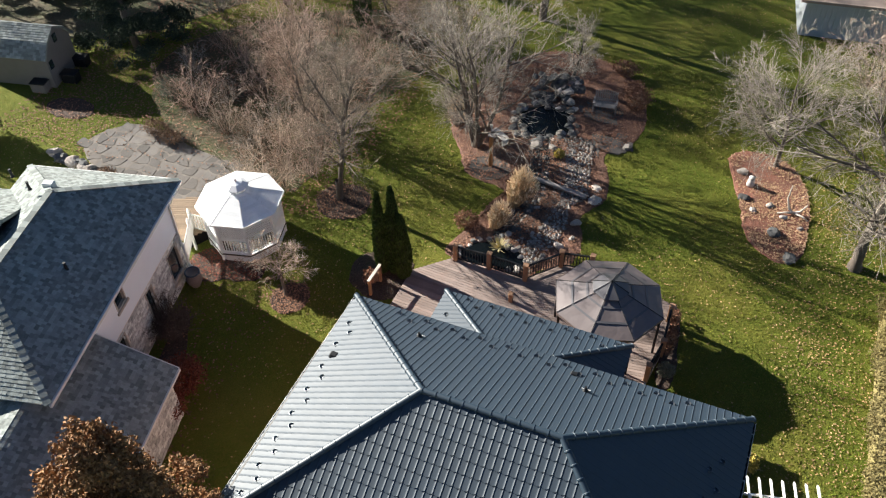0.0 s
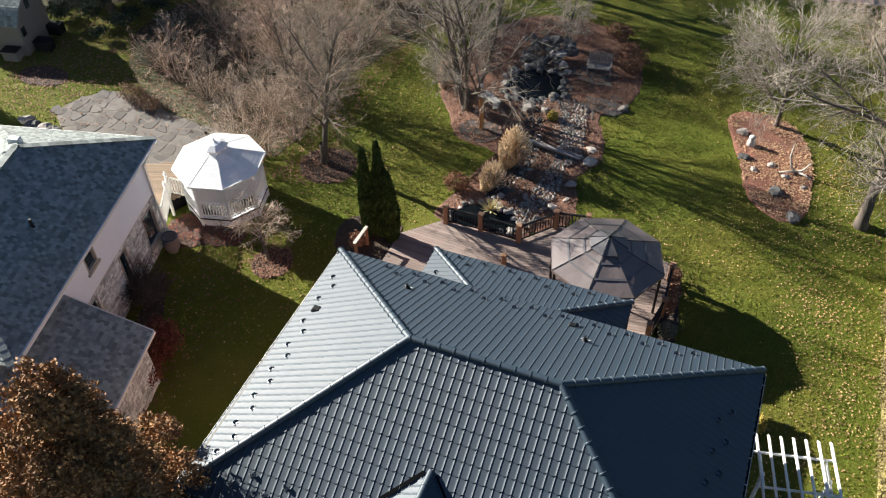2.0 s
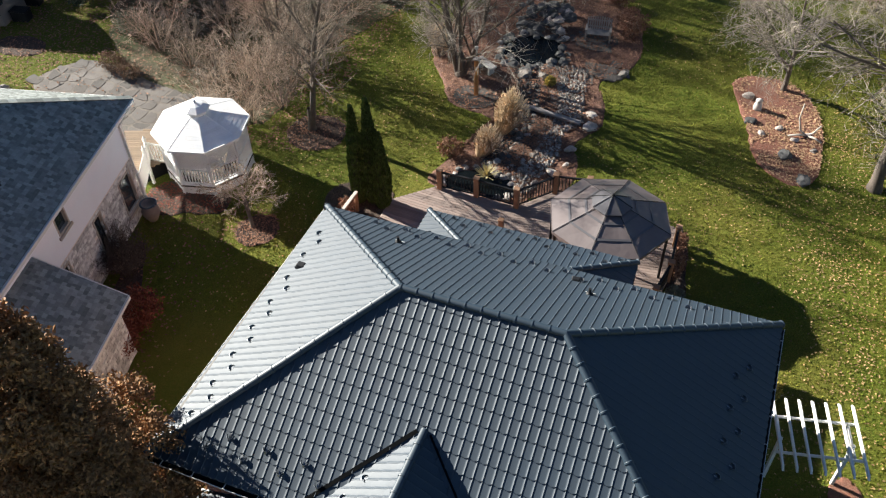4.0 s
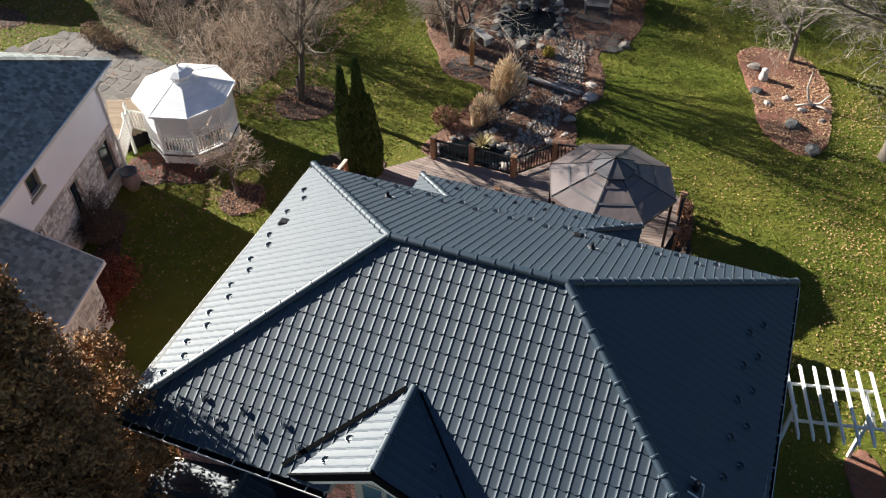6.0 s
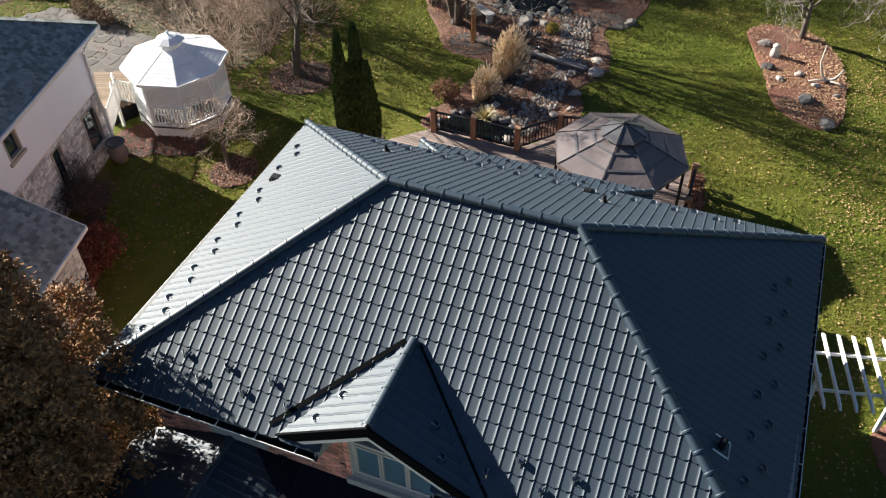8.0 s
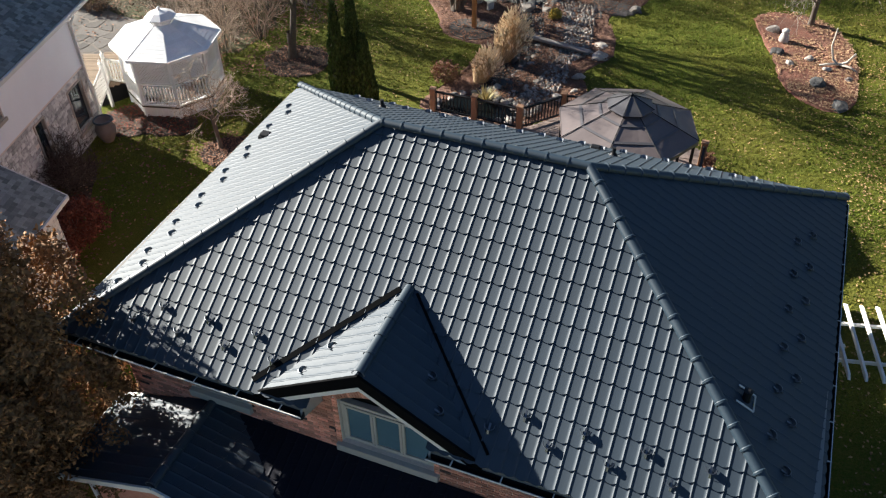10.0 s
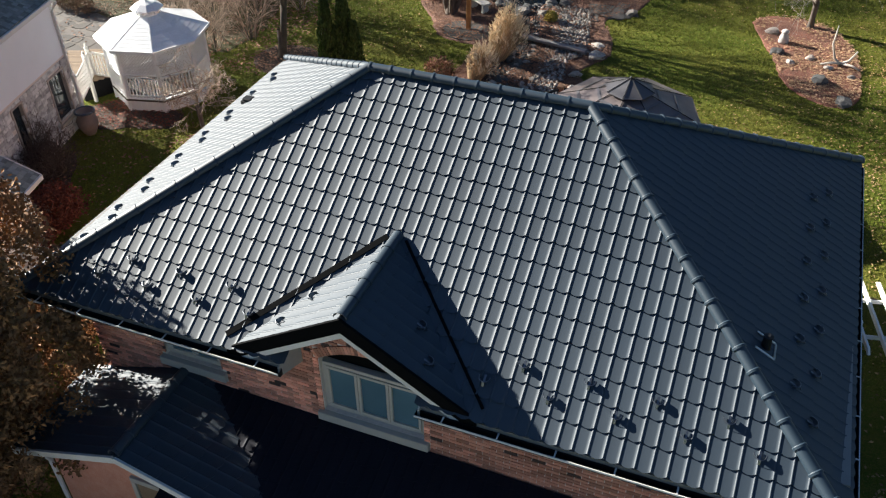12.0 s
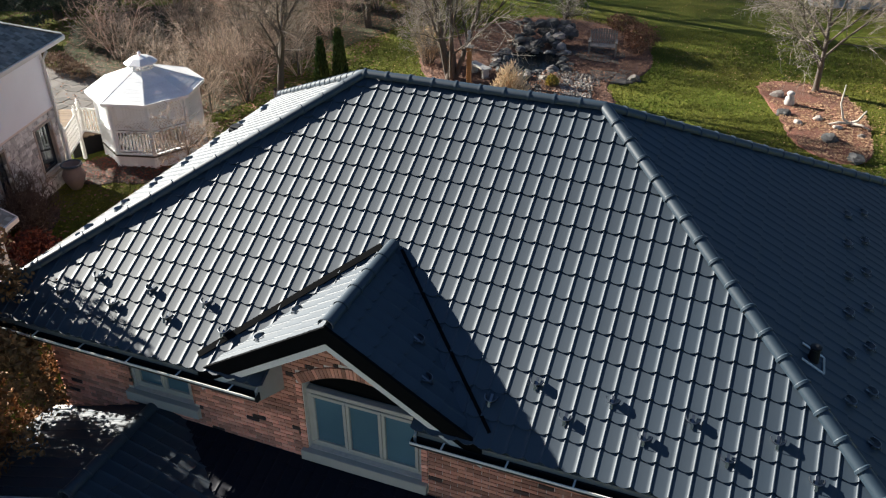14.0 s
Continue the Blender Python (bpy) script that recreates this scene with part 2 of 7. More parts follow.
deck_warm = material("warm_deck", (0.22, 0.155, 0.10), 0.75, vary=[(2, 0.5, (0.17, 0.115, 0.072)), (30, 0.3, (0.28, 0.2, 0.13))], objrand=0.2)
litter_mat = material("leaf_litter", (0.075, 0.068, 0.032), 0.95, vary=[(0.35, 0.85, (0.060, 0.092, 0.016), 0.44, 0.6), (6, 0.6, (0.15, 0.105, 0.062)), (40, 0.7, (0.036, 0.027, 0.015))], bump=[(20, 0.06), (70, 0.03)])
concrete_mat = material("pale_stone", (0.55, 0.53, 0.50), 0.9, vary=[(6, 0.5, (0.42, 0.4, 0.38))], bump=[(30, 0.005)])
driftwood_mat = material("driftwood", (0.56, 0.51, 0.45), 0.85, vary=[(5, 0.5, (0.42, 0.37, 0.32))], bump=[(25, 0.006)])
grey_wood = material("weathered_wood", (0.30, 0.27, 0.25), 0.85, vary=[(4, 0.5, (0.22, 0.2, 0.185))], bump=[(40, 0.003)])
pale_blue = material("pale_blue_siding", (0.46, 0.50, 0.53), 0.7, vary=[(2, 0.4, (0.40, 0.44, 0.47))])
tan_roof = material("tan_roof", (0.40, 0.31, 0.26), 0.9, vary=[(3, 0.5, (0.32, 0.24, 0.2)), (25, 0.4, (0.25, 0.2, 0.17))], bump=[(40, 0.005)])
shed_wall = material("grey_shed_siding", (0.16, 0.155, 0.15), 0.8, vary=[(2, 0.4, (0.13, 0.125, 0.12))])
grey_leaf = material("grey_green_leaf", (0.16, 0.18, 0.13), 0.9, vary=[(4, 0.5, (0.11, 0.13, 0.09))], island=0.3)
yellow_leaf = material("yellow_leaf", (0.42, 0.33, 0.06), 0.85, vary=[(4, 0.5, (0.3, 0.24, 0.05))], island=0.3)
needle_mat = material("conifer_needles", (0.034, 0.050, 0.026), 0.9, vary=[(1.5, 0.6, (0.022, 0.034, 0.017)), (10, 0.5, (0.055, 0.07, 0.036))], island=0.4)
white_vinyl = material("white_vinyl", (0.84, 0.83, 0.80), 0.45, vary=[(2, 0.3, (0.78, 0.77, 0.74)), (30, 0.3, (0.7, 0.69, 0.66))])
tan_leaf = material("tan_leaf", (0.46, 0.29, 0.17), 0.9, vary=[(1, 0.5, (0.27, 0.15, 0.08))], island=0.3)
russet_leaf = material("russet_leaf", (0.25, 0.125, 0.075), 0.9, vary=[(1, 0.6, (0.16, 0.09, 0.06))], island=0.45)
blade_mat = material("grass_blade", (0.13, 0.165, 0.02), 0.8, vary=[(0.22, 0.6, (0.215, 0.185, 0.036), 0.43, 0.62)], island=0.5, spec=0.15)
pale_plume = material("pale_plume", (0.82, 0.69, 0.52), 0.95, vary=[(4, 0.5, (0.54, 0.40, 0.25))], island=0.2)
yellow_dry = material("dry_yucca", (0.50, 0.42, 0.22), 0.8, vary=[(4, 0.5, (0.36, 0.32, 0.16))])
fabric_grey = material("vent_sheet", (0.085, 0.082, 0.09), 0.4, vary=[(2, 0.5, (0.07, 0.068, 0.075))], spec=0.8)
gazebo_board = material("gazebo_board", (0.90, 0.91, 0.92), 0.36, vary=[(1.2, 0.5, (0.76, 0.78, 0.80)), (18, 0.3, (0.7, 0.7, 0.68))], objrand=0.05)
blue_glaze = material("blue_glaze", (0.05, 0.075, 0.10), 0.3, vary=[(6, 0.4, (0.03, 0.05, 0.07))])
orange_wood = material("orange_wood", (0.46, 0.21, 0.07), 0.7, vary=[(5, 0.5, (0.36, 0.15, 0.05)), (40, 0.3, (0.52, 0.28, 0.12))], bump=[(40, 0.002)])
joint_mat = material("sand_joint", (0.155, 0.135, 0.118), 0.95, vary=[(1, 0.5, (0.09, 0.07, 0.056)), (3, 0.5, (0.21, 0.188, 0.165))], bump=[(40, 0.004)])
floor_dark = material("dark_floor", (0.045, 0.036, 0.03), 0.8, vary=[(4, 0.5, (0.07, 0.055, 0.045))])
# matte black of rake edges; also the dark of recesses put into colour
edge_and_shade_black = material("edge_and_shade_black", (0.004, 0.0045, 0.005), 0.9, vary=[(6, 0.5, (0.007, 0.007, 0.008))], spec=0.05)
guard_black = material("guard_metal", (0.24, 0.26, 0.285), 0.36, 1.0, vary=[(8, 0.5, (0.16, 0.17, 0.19))])

twig_tan = material("tan_twig", (0.40, 0.315, 0.245), 0.9, vary=[(1, 0.6, (0.30, 0.225, 0.175))], island=0.7)
wisp_brown = material("brown_wisps", (0.20, 0.125, 0.08), 0.9, vary=[(1.5, 0.6, (0.12, 0.075, 0.05))], island=0.4)
wet_gravel = material("wet_gravel", (0.16, 0.105, 0.08), 0.7, vary=[(4, 0.6, (0.13, 0.10, 0.085)), (30, 0.7, (0.34, 0.27, 0.225)), (90, 0.5, (0.04, 0.034, 0.03))], bump=[(30, 0.03), (80, 0.02)])
bounce_paving_mat = material("bounce_concrete", (0.58, 0.555, 0.52), 0.9, objrand=0.12, vary=[(0.6, 0.6, (0.36, 0.34, 0.32)), (8, 0.5, (0.42, 0.40, 0.37)), (60, 0.4, (0.3, 0.28, 0.26))], bump=[(50, 0.003)])
# roof metal darkened for the porch: its deep shade is in the colour
porch_shade_metal = material("shaded_porch_metal", (0.007, 0.008, 0.016), 0.7, vary=[(1.5, 0.5, (0.011, 0.012, 0.022)), (20, 0.4, (0.005, 0.006, 0.012))], spec=0.2)
brick_side = material("mixed_brick", (0.38, 0.245, 0.195), 0.9, vary=[(12, 0.6, (0.46, 0.33, 0.27)), (2, 0.4, (0.31, 0.19, 0.15)), (60, 0.4, (0.5, 0.4, 0.34))], bump=[(40, 0.004)])
mulch_brown = material("brown_mulch", (0.175, 0.080, 0.056), 0.95, vary=[(1.1, 0.6, (0.10, 0.06, 0.045), 0.45, 0.6), (7, 0.6, (0.24, 0.12, 0.085)), (20, 0.7, (0.30, 0.18, 0.13)), (60, 0.6, (0.06, 0.03, 0.02))], bump=[(30, 0.04), (80, 0.02)])
twig_bark = material("brown_black_twig", (0.11, 0.08, 0.062), 0.9, vary=[(1, 0.6, (0.08, 0.058, 0.045))], island=0.5)
twig_dark = material("dark_twig", (0.23, 0.185, 0.14), 0.9, vary=[(1, 0.6, (0.165, 0.13, 0.10))], island=0.6)
pebble_mat = material("river_pebble", (0.255, 0.232, 0.208), 0.85, vary=[(1.1, 0.7, (0.13, 0.10, 0.082), 0.45, 0.6), (12, 0.5, (0.19, 0.172, 0.155)), (40, 0.4, (0.38, 0.36, 0.33))], island=0.6)
# ---- ground, beds and paving ----
def wobble(pts, amount, seed, per=6):
    """Rounds a closed outline (Catmull-Rom) and roughens it."""
    rnd = random.Random(seed)
    out, n = [], len(pts)
    for i in range(n):
        p0, p1, p2, p3 = (Vector(pts[(i + j) % n]) for j in (-1, 0, 1, 2))
        for k in range(per):
            t = k / per
            q = 0.5 * ((2 * p1) + (p2 - p0) * t + (2 * p0 - 5 * p1 + 4 * p2 - p3) * t * t + (3 * p1 - p0 - 3 * p2 + p3) * t ** 3)
            out.append((q.x + rnd.uniform(-amount, amount), q.y + rnd.uniform(-amount, amount)))
    return out


def within(p, outline):
    x, y = p
    hit = False
    for (x0, y0), (x1, y1) in zip(outline, outline[1:] + outline[:1]):
        if (y0 > y) != (y1 > y) and x < x0 + (x1 - x0) * (y - y0) / (y1 - y0):
            hit = not hit
    return hit


def bed(name, outline, z, mat, label, category="flower bed", dome=0.0):
    """A low planting bed on the lawn: an uneven sheet that swells a little towards its middle."""
    bm = bmesh.new()
    xs, ys = [p[0] for p in outline], [p[1] for p in outline]
    c = Vector((sum(xs) / len(xs), sum(ys) / len(ys)))
    rings = []
    for s, h in ((1.0, -0.04), (0.985, 0.6), (0.9, 1.0), (0.6, 1.0), (0.3, 1.0)):
        rings.append([bm.verts.new((c.x + (x - c.x) * s, c.y + (y - c.y) * s, z * h + dome * (1 - s))) for x, y in outline])
    k = len(outline)
    for q, r in zip(rings, rings[1:]):
        for i in range(k):
            bm.faces.new((q[i], q[(i + 1) % k], r[(i + 1) % k], r[i]))
    bm.faces.new(rings[-1])
    bmesh.ops.recalc_face_normals(bm, faces=bm.faces[:])
    return tagged(part(name, bm, mat), label, category, kind="structure")


bm = bmesh.new()
bmesh.ops.create_grid(bm, x_segments=60, y_segments=60, size=300)
tagged(part("ground", bm, grass_mat), "green autumn lawn strewn with fallen leaves", "lawn", kind="structure")


def disc(cx, cy, rx, ry, n=26):
    return [(cx + rx * math.cos(2 * math.pi * i / n), cy + ry * math.sin(2 * math.pi * i / n)) for i in range(n)]


CENTRAL = wobble([(-5.2, 12.3), (-4.9, 14.0), (-4.6, 16.0), (-4.3, 17.4), (-6.4, 17.9), (-7.3, 19.3), (-8.5, 21.0), (-9.3, 23.2), (-8.4, 26.2), (-7.2, 29.0), (-5.2, 30.4), (-2.6, 30.3), (-0.1, 28.4), (0.9, 25.5), (0.7, 23.2), (-0.4, 21.8), (0.35, 20.0), (0.5, 18.4), (-0.2, 17.0), (0.3, 15.2), (0.2, 13.5), (-1.0, 12.9), (-1.4, 12.1)], 0.06, 1)
bed("central_bed", CENTRAL, 0.05, mulch_brown, "long rock garden bed of reddish mulch")
RIGHT = wobble([(5.5, 23.6), (6.0, 24.7), (7.4, 24.9), (8.6, 24.2), (9.5, 22.4), (9.75, 20.2), (9.6, 17.9), (8.8, 17.3), (7.6, 17.9), (6.9, 19.2), (6.5, 20.8)], 0.05, 2)
bed("island_bed", RIGHT, 0.06, mulch_red, "island bed of reddish mulch and stones", dome=0.03)
bed("tree_ring", wobble(disc(-11.25, 13.8, 1.35, 1.3, 14), 0.04, 3, 3), 0.05, mulch_dark, "dark mulch ring round a tree")
bed("tree_ring", wobble(disc(-10.5, 7.35, 0.82, 0.92, 14), 0.05, 4, 3), 0.05, mulch_dark, "dark mulch ring round a small tree")
GAZEBO_BED = wobble([(-15.9, 7.3), (-15.6, 8.6), (-14.2, 8.9), (-12.7, 8.7), (-12.3, 7.8), (-13.6, 7.25), (-14.7, 6.7)], 0.08, 5)
bed("gazebo_bed", GAZEBO_BED, 0.04, mulch_dark, "dark bed of fallen leaves below the white gazebo")
bed("side_bed", wobble([(-14.6, 4.9), (-13.9, 4.7), (-12.7, 2.4), (-12.1, 0.8), (-11.9, -3.5), (-12.6, -3.5), (-13.5, 1.0)], 0.08, 6), 0.04, mulch_dark, "dark leaf-covered bed along a brick wall")
bed("cedar_bed", wobble([(-8.6, 9.3), (-8.7, 10.9), (-7.2, 11.6), (-6.3, 11.2), (-6.25, 9.2), (-7.2, 8.6)], 0.06, 7), 0.04, mulch_dark, "dark bed below two columnar evergreens")
bed("deck_bed", wobble([(5.2, 8.8), (4.9, 11.0), (4.75, 13.0), (5.25, 12.9), (5.7, 10.5), (5.75, 8.8)], 0.05, 8), 0.04, mulch_dark, "narrow dark bed beside the deck")
bed("arbour_bed", wobble([(11.15, 3.75), (11.6, 4.1), (12.2, 3.4), (12.9, 2.4), (12.6, 1.0), (11.9, 0.6), (11.45, 2.3), (11.12, 3.2)], 0.06, 9), 0.05, mulch_red, "bed of reddish mulch beside an arbour")
bed("back_bed", wobble([(-16.0, 12.2), (-14.0, 13.6), (-13.6, 16.0), (-14.2, 19.0), (-13.0, 22.5), (-12.0, 27.5), (-17.0, 31.0), (-24.0, 27.0), (-27.0, 22.5), (-26.0, 18.5), (-23.0, 15.6), (-20.0, 14.2)], 0.15, 10), 0.05, litter_mat, "leaf-littered shrub bed with bare bushes")
bed("far_bed", wobble([(-38, 19.8), (-32, 21.5), (-28.6, 24.6), (-25, 29.6), (-18.5, 33), (-13.5, 33.5), (-10.8, 36.5), (-9.9, 42), (-14, 52), (-40, 56), (-62, 45), (-62, 18), (-44, 15)], 0.2, 11), 0.04, litter_mat, "brown leaf-covered ground under far trees")
bed("small_bed", wobble(disc(-29.0, 15.1, 1.5, 0.9, 10), 0.06, 12, 3), 0.04, mulch_dark, "small dark flower bed")


bm = bmesh.new()                             # unseen forecourt added to bounce light at the front: slabs with open joints
box(bm, -7.5, 9.5, -28.0, -8.2, -0.1, 0.015)
bounce_court = tagged(part("driveway", bm, mulch_dark), "unseen pale concrete slab driveway added to bounce light", "driveway", kind="structure")
bm = bmesh.new()
box(bm, 0.012, 2.113, 0.012, 1.968, 0.0, 0.05, bevel=0.012)
slab_ob = part("concrete_slab", bm, bounce_paving_mat, bounce_court, m=Matrix.Translation((-7.5, -28.0, 0)))
for i in range(8):
    for j in range(10):
        if i or j:
            put("concrete_slab", slab_ob.data, None, bounce_court, m=Matrix.Translation((-7.5 + 2.125 * i, -28.0 + 1.98 * j, 0.002 * ((i * 3 + j * 5) % 4))))


def stones(name, outline, step, thick, z, mat, seed, parent, gap=0.05, limit=300):
    """Irregular paving stones that fill an outline, each a piece of its own."""
    rnd = random.Random(seed)
    xs, ys = [p[0] for p in outline], [p[1] for p in outline]
    nx, ny = int((max(xs) - min(xs)) / step) + 2, int((max(ys) - min(ys)) / step) + 2
    node = {(i, j): Vector((min(xs) + (i - 0.5 + rnd.uniform(-0.33, 0.33)) * step, min(ys) + (j - 0.5 + rnd.uniform(-0.33, 0.33)) * step)) for i in range(nx + 1) for j in range(ny + 1)}
    made = 0
    for i in range(nx):
        for j in range(ny):
            q = [node[i, j], node[i + 1, j], node[i + 1, j + 1], node[i, j + 1]]
            c = sum(q, Vector((0, 0))) / 4
            if not within((c.x, c.y), outline) or made >= limit:
                continue
            made += 1
            ring = []
            for a, b in zip(q, q[1:] + q[:1]):
                mid = (a + b) / 2 + (b - a).orthogonal() * rnd.uniform(-0.08, 0.08)
                ring += [a.lerp(b, 0.12), mid, a.lerp(b, 0.88)]
            ring = [c + (p - c) * (1 - gap / step * 2) for p in ring]
            bm = bmesh.new()
            h = z + rnd.uniform(-0.008, 0.012)
            slab(bm, [(p.x, p.y, h) for p in ring], thick)
            part(name, bm, mat, parent)


PATIO = wobble([(-26.2, 13.0), (-24.8, 15.2), (-22.0, 15.0), (-20.3, 14.6), (-18.0, 14.4), (-16.3, 12.3), (-17.2, 10.9), (-19.2, 10.2), (-22.5, 10.5), (-24.5, 11.4)], 0.03, 13)
patio = bed("patio", PATIO, 0.05, joint_mat, "grey flagstone patio with mortared joints", "patio")
stones("flagstone", PATIO, 0.66, 0.05, 0.058, flag_mat, 14, patio, gap=0.045)
pad = bed("bench_pad", disc(-1.55, 25.3, 1.15, 1.05), 0.05, flag_mat, "round grey stone pad below a bench", "paving")
stones("flagstone", disc(-1.55, 25.3, 1.15, 1.05), 0.5, 0.05, 0.06, flag_mat, 15, pad, gap=0.008)
pad2 = bed("stepping_pad", wobble([(-1.5, 21.9), (-1.2, 23.3), (0.2, 23.6), (0.75, 22.9), (0.2, 22.2)], 0.04, 16), 0.05, flag_mat, "flat paved resting place in the bed", "paving")
stones("flagstone", wobble([(-1.5, 21.9), (-1.2, 23.3), (0.2, 23.6), (0.75, 22.9), (0.2, 22.2)], 0.02, 16), 0.55, 0.05, 0.058, flag_mat, 17, pad2, gap=0.01)
pad3 = bed("post_pad", disc(-5.5, 18.75, 1.12, 1.0), 0.05, joint_mat, "round stone pad below a wooden post", "paving")
for k in range(4):                             # four wedge slabs
    bm = bmesh.new()
    slab(bm, [(-5.5 + 0.02 * math.cos(math.pi * (2 * k + 1) / 4), 18.75 + 0.02 * math.sin(math.pi * (2 * k + 1) / 4), 0.078)] + [(-5.5 + 1.06 * math.cos(radians(90 * k + 1.2 + 87.6 * i / 8)), 18.75 + 0.95 * math.sin(radians(90 * k + 1.2 + 87.6 * i / 8)), 0.078) for i in range(9)], 0.06)
    part("wedge_slab", bm, flag_mat, pad3)
# pond, stream and lower pool
POND = wobble([(-5.6, 23.9), (-4.4, 24.9), (-3.0, 24.6), (-2.5, 23.3), (-3.0, 22.2), (-4.3, 21.9), (-5.4, 22.6)], 0.08, 20)
tagged(bed("pond", POND, 0.07, water_mat, "dark still garden pond", "pond"), kind="structure")
STREAM = wobble([(-3.3, 22.2), (-2.5, 22.0), (-2.0, 20.4), (-1.6, 18.6), (-1.5, 16.9), (-1.9, 15.2), (-2.5, 13.9), (-3.3, 14.2), (-2.7, 15.6), (-2.3, 17.2), (-2.5, 18.8), (-2.9, 20.6)], 0.06, 21)
bed("stream", STREAM, 0.075, wet_gravel, "narrow wet gravel stream bed between rocks", "stream")
POOL = wobble([(-4.7, 12.4), (-4.3, 13.4), (-3.2, 13.9), (-2.1, 13.6), (-1.5, 12.7), (-2.6, 12.3)], 0.05, 22)
bed("lower_pool", POOL, 0.08, water_mat, "small dark pool beside the deck", "pond")


def rock_mesh(seed, flat=0.6):
    rnd = random.Random(seed)
    bm = bmesh.new()
    bmesh.ops.create_icosphere(bm, subdivisions=2, radius=1.0)
    for v in bm.verts:
        n = noise.noise(v.co * 1.1 + Vector((seed * 3.1, 0, 0))) * 0.45 + noise.noise(v.co * 2.7 + Vector((0, seed, 0))) * 0.16
        v.co *= 1 + n
        v.co.z *= flat
        v.co.x *= 1.15
    me = bpy.data.meshes.new("rock")
    bm.normal_update()
    bm.to_mesh(me)
    bm.free()
    return me


ROCKS = [rock_mesh(i, 0.5 + 0.1 * (i % 4)) for i in range(8)]
ROCKS_D = [me.copy() for me in ROCKS]
for me in ROCKS:
    me.materials.append(rock_mat)
for me in ROCKS_D:
    me.materials.append(rock_dark)
rnd_rock = random.Random(5)


def rock(x, y, r, dark=False, z=0.04, label="", group="rocks of the rock garden"):
    me = rnd_rock.choice(ROCKS_D if dark else ROCKS)
    ob = new("rock", me)
    ob.matrix_basis = Matrix.Translation((x, y, z + r * 0.22)) @ pose(0, 0, 0, rnd_rock.uniform(-12, 12), rnd_rock.uniform(-12, 12), rnd_rock.uniform(0, 360)) @ Matrix.Diagonal((r, r * rnd_rock.uniform(0.75, 1.1), r * rnd_rock.uniform(0.8, 1.1), 1))
    return tagged(ob, label or ("dark rounded boulder in a mulch bed" if dark else "pale weathered fieldstone in a mulch bed"), "rock", group)


def along(outline, a, b, n, spread, rmin, rmax, dark=0.3):
    k = len(outline)
    for i in range(n):
        p = outline[int(k * (a + (b - a) * (i + 0.5) / n)) % k]
        rock(p[0] + rnd_rock.uniform(-spread, spread), p[1] + rnd_rock.uniform(-spread, spread), rnd_rock.uniform(rmin, rmax), rnd_rock.random() < dark)


along(POND, 0, 1, 64, 0.3, 0.08, 0.26, 0.88)
along(STREAM, 0, 1, 90, 0.25, 0.06, 0.16, 0.25)
along(POOL, 0, 0.8, 26, 0.2, 0.08, 0.19, 0.4)
for i in range(46):                            # the waterfall: ledges stacked behind the pond
    a = rnd_rock.uniform(0, 1)
    lvl = rnd_rock.random()
    rock(-5.4 + 2.2 * a + rnd_rock.uniform(-0.3, 0.3), 25.1 + 0.3 * a + lvl * 1.1, rnd_rock.uniform(0.16, 0.34), rnd_rock.random() < 0.8, 0.1 + lvl * 0.85)
for x, y, r, d in ((6.3, 22.95, 0.34, False), (6.65, 21.05, 0.34, True), (8.28, 19.05, 0.42, True), (9.15, 17.65, 0.42, True), (7.9, 20.9, 0.24, False), (7.2, 20.3, 0.22, False), (8.6, 20.3, 0.24, False), (9.4, 19.8, 0.2, False), (-0.1, 19.1, 0.34, False), (0.1, 18.2, 0.4, False), (0.5, 22.8, 0.26, False), (-0.3, 16.4, 0.36, False), (-0.6, 14.6, 0.3, False), (-0.2, 15.3, 0.2, False), (-3.9, 21.2, 0.4, False), (-3.0, 21.3, 0.33, False)):
    rock(x, y, r * 0.75, d, group="stones of the beds")


def pebbles(name, outline, n, rmin, rmax, mat, seed, z=0.05, label=""):
    """Small stones too many to count, scattered inside an outline."""
    rnd = random.Random(seed)
    xs, ys = [p[0] for p in outline], [p[1] for p in outline]
    verts, faces = [], []
    base = [(1, 0, 0), (0.3, 0.95, 0), (-0.8, 0.6, 0), (-0.8, -0.6, 0), (0.3, -0.95, 0), (0, 0, 0.75), (0, 0, -0.5)]
    tri = [(0, 1, 5), (1, 2, 5), (2, 3, 5), (3, 4, 5), (4, 0, 5), (1, 0, 6), (2, 1, 6), (3, 2, 6), (4, 3, 6), (0, 4, 6)]
    while n:
        p = (rnd.uniform(min(xs), max(xs)), rnd.uniform(min(ys), max(ys)))
        if not within(p, outline) or within(p, POND) or within(p, POOL):
            continue
        n -= 1
        r, a, k = rnd.uniform(rmin, rmax), rnd.uniform(0, 6.3), len(verts)
        c, s = math.cos(a) * r, math.sin(a) * r
        f = rnd.uniform(0.7, 1.2)
        verts += [(p[0] + x * c - y * s * f, p[1] + x * s + y * c * f, z + zz * r) for x, y, zz in base]
        faces += [(k + i, k + j, k + m) for i, j, m in tri]
    ob = raw(name, verts, faces, mat)
    return tagged(ob, label, "gravel", kind="stuff")


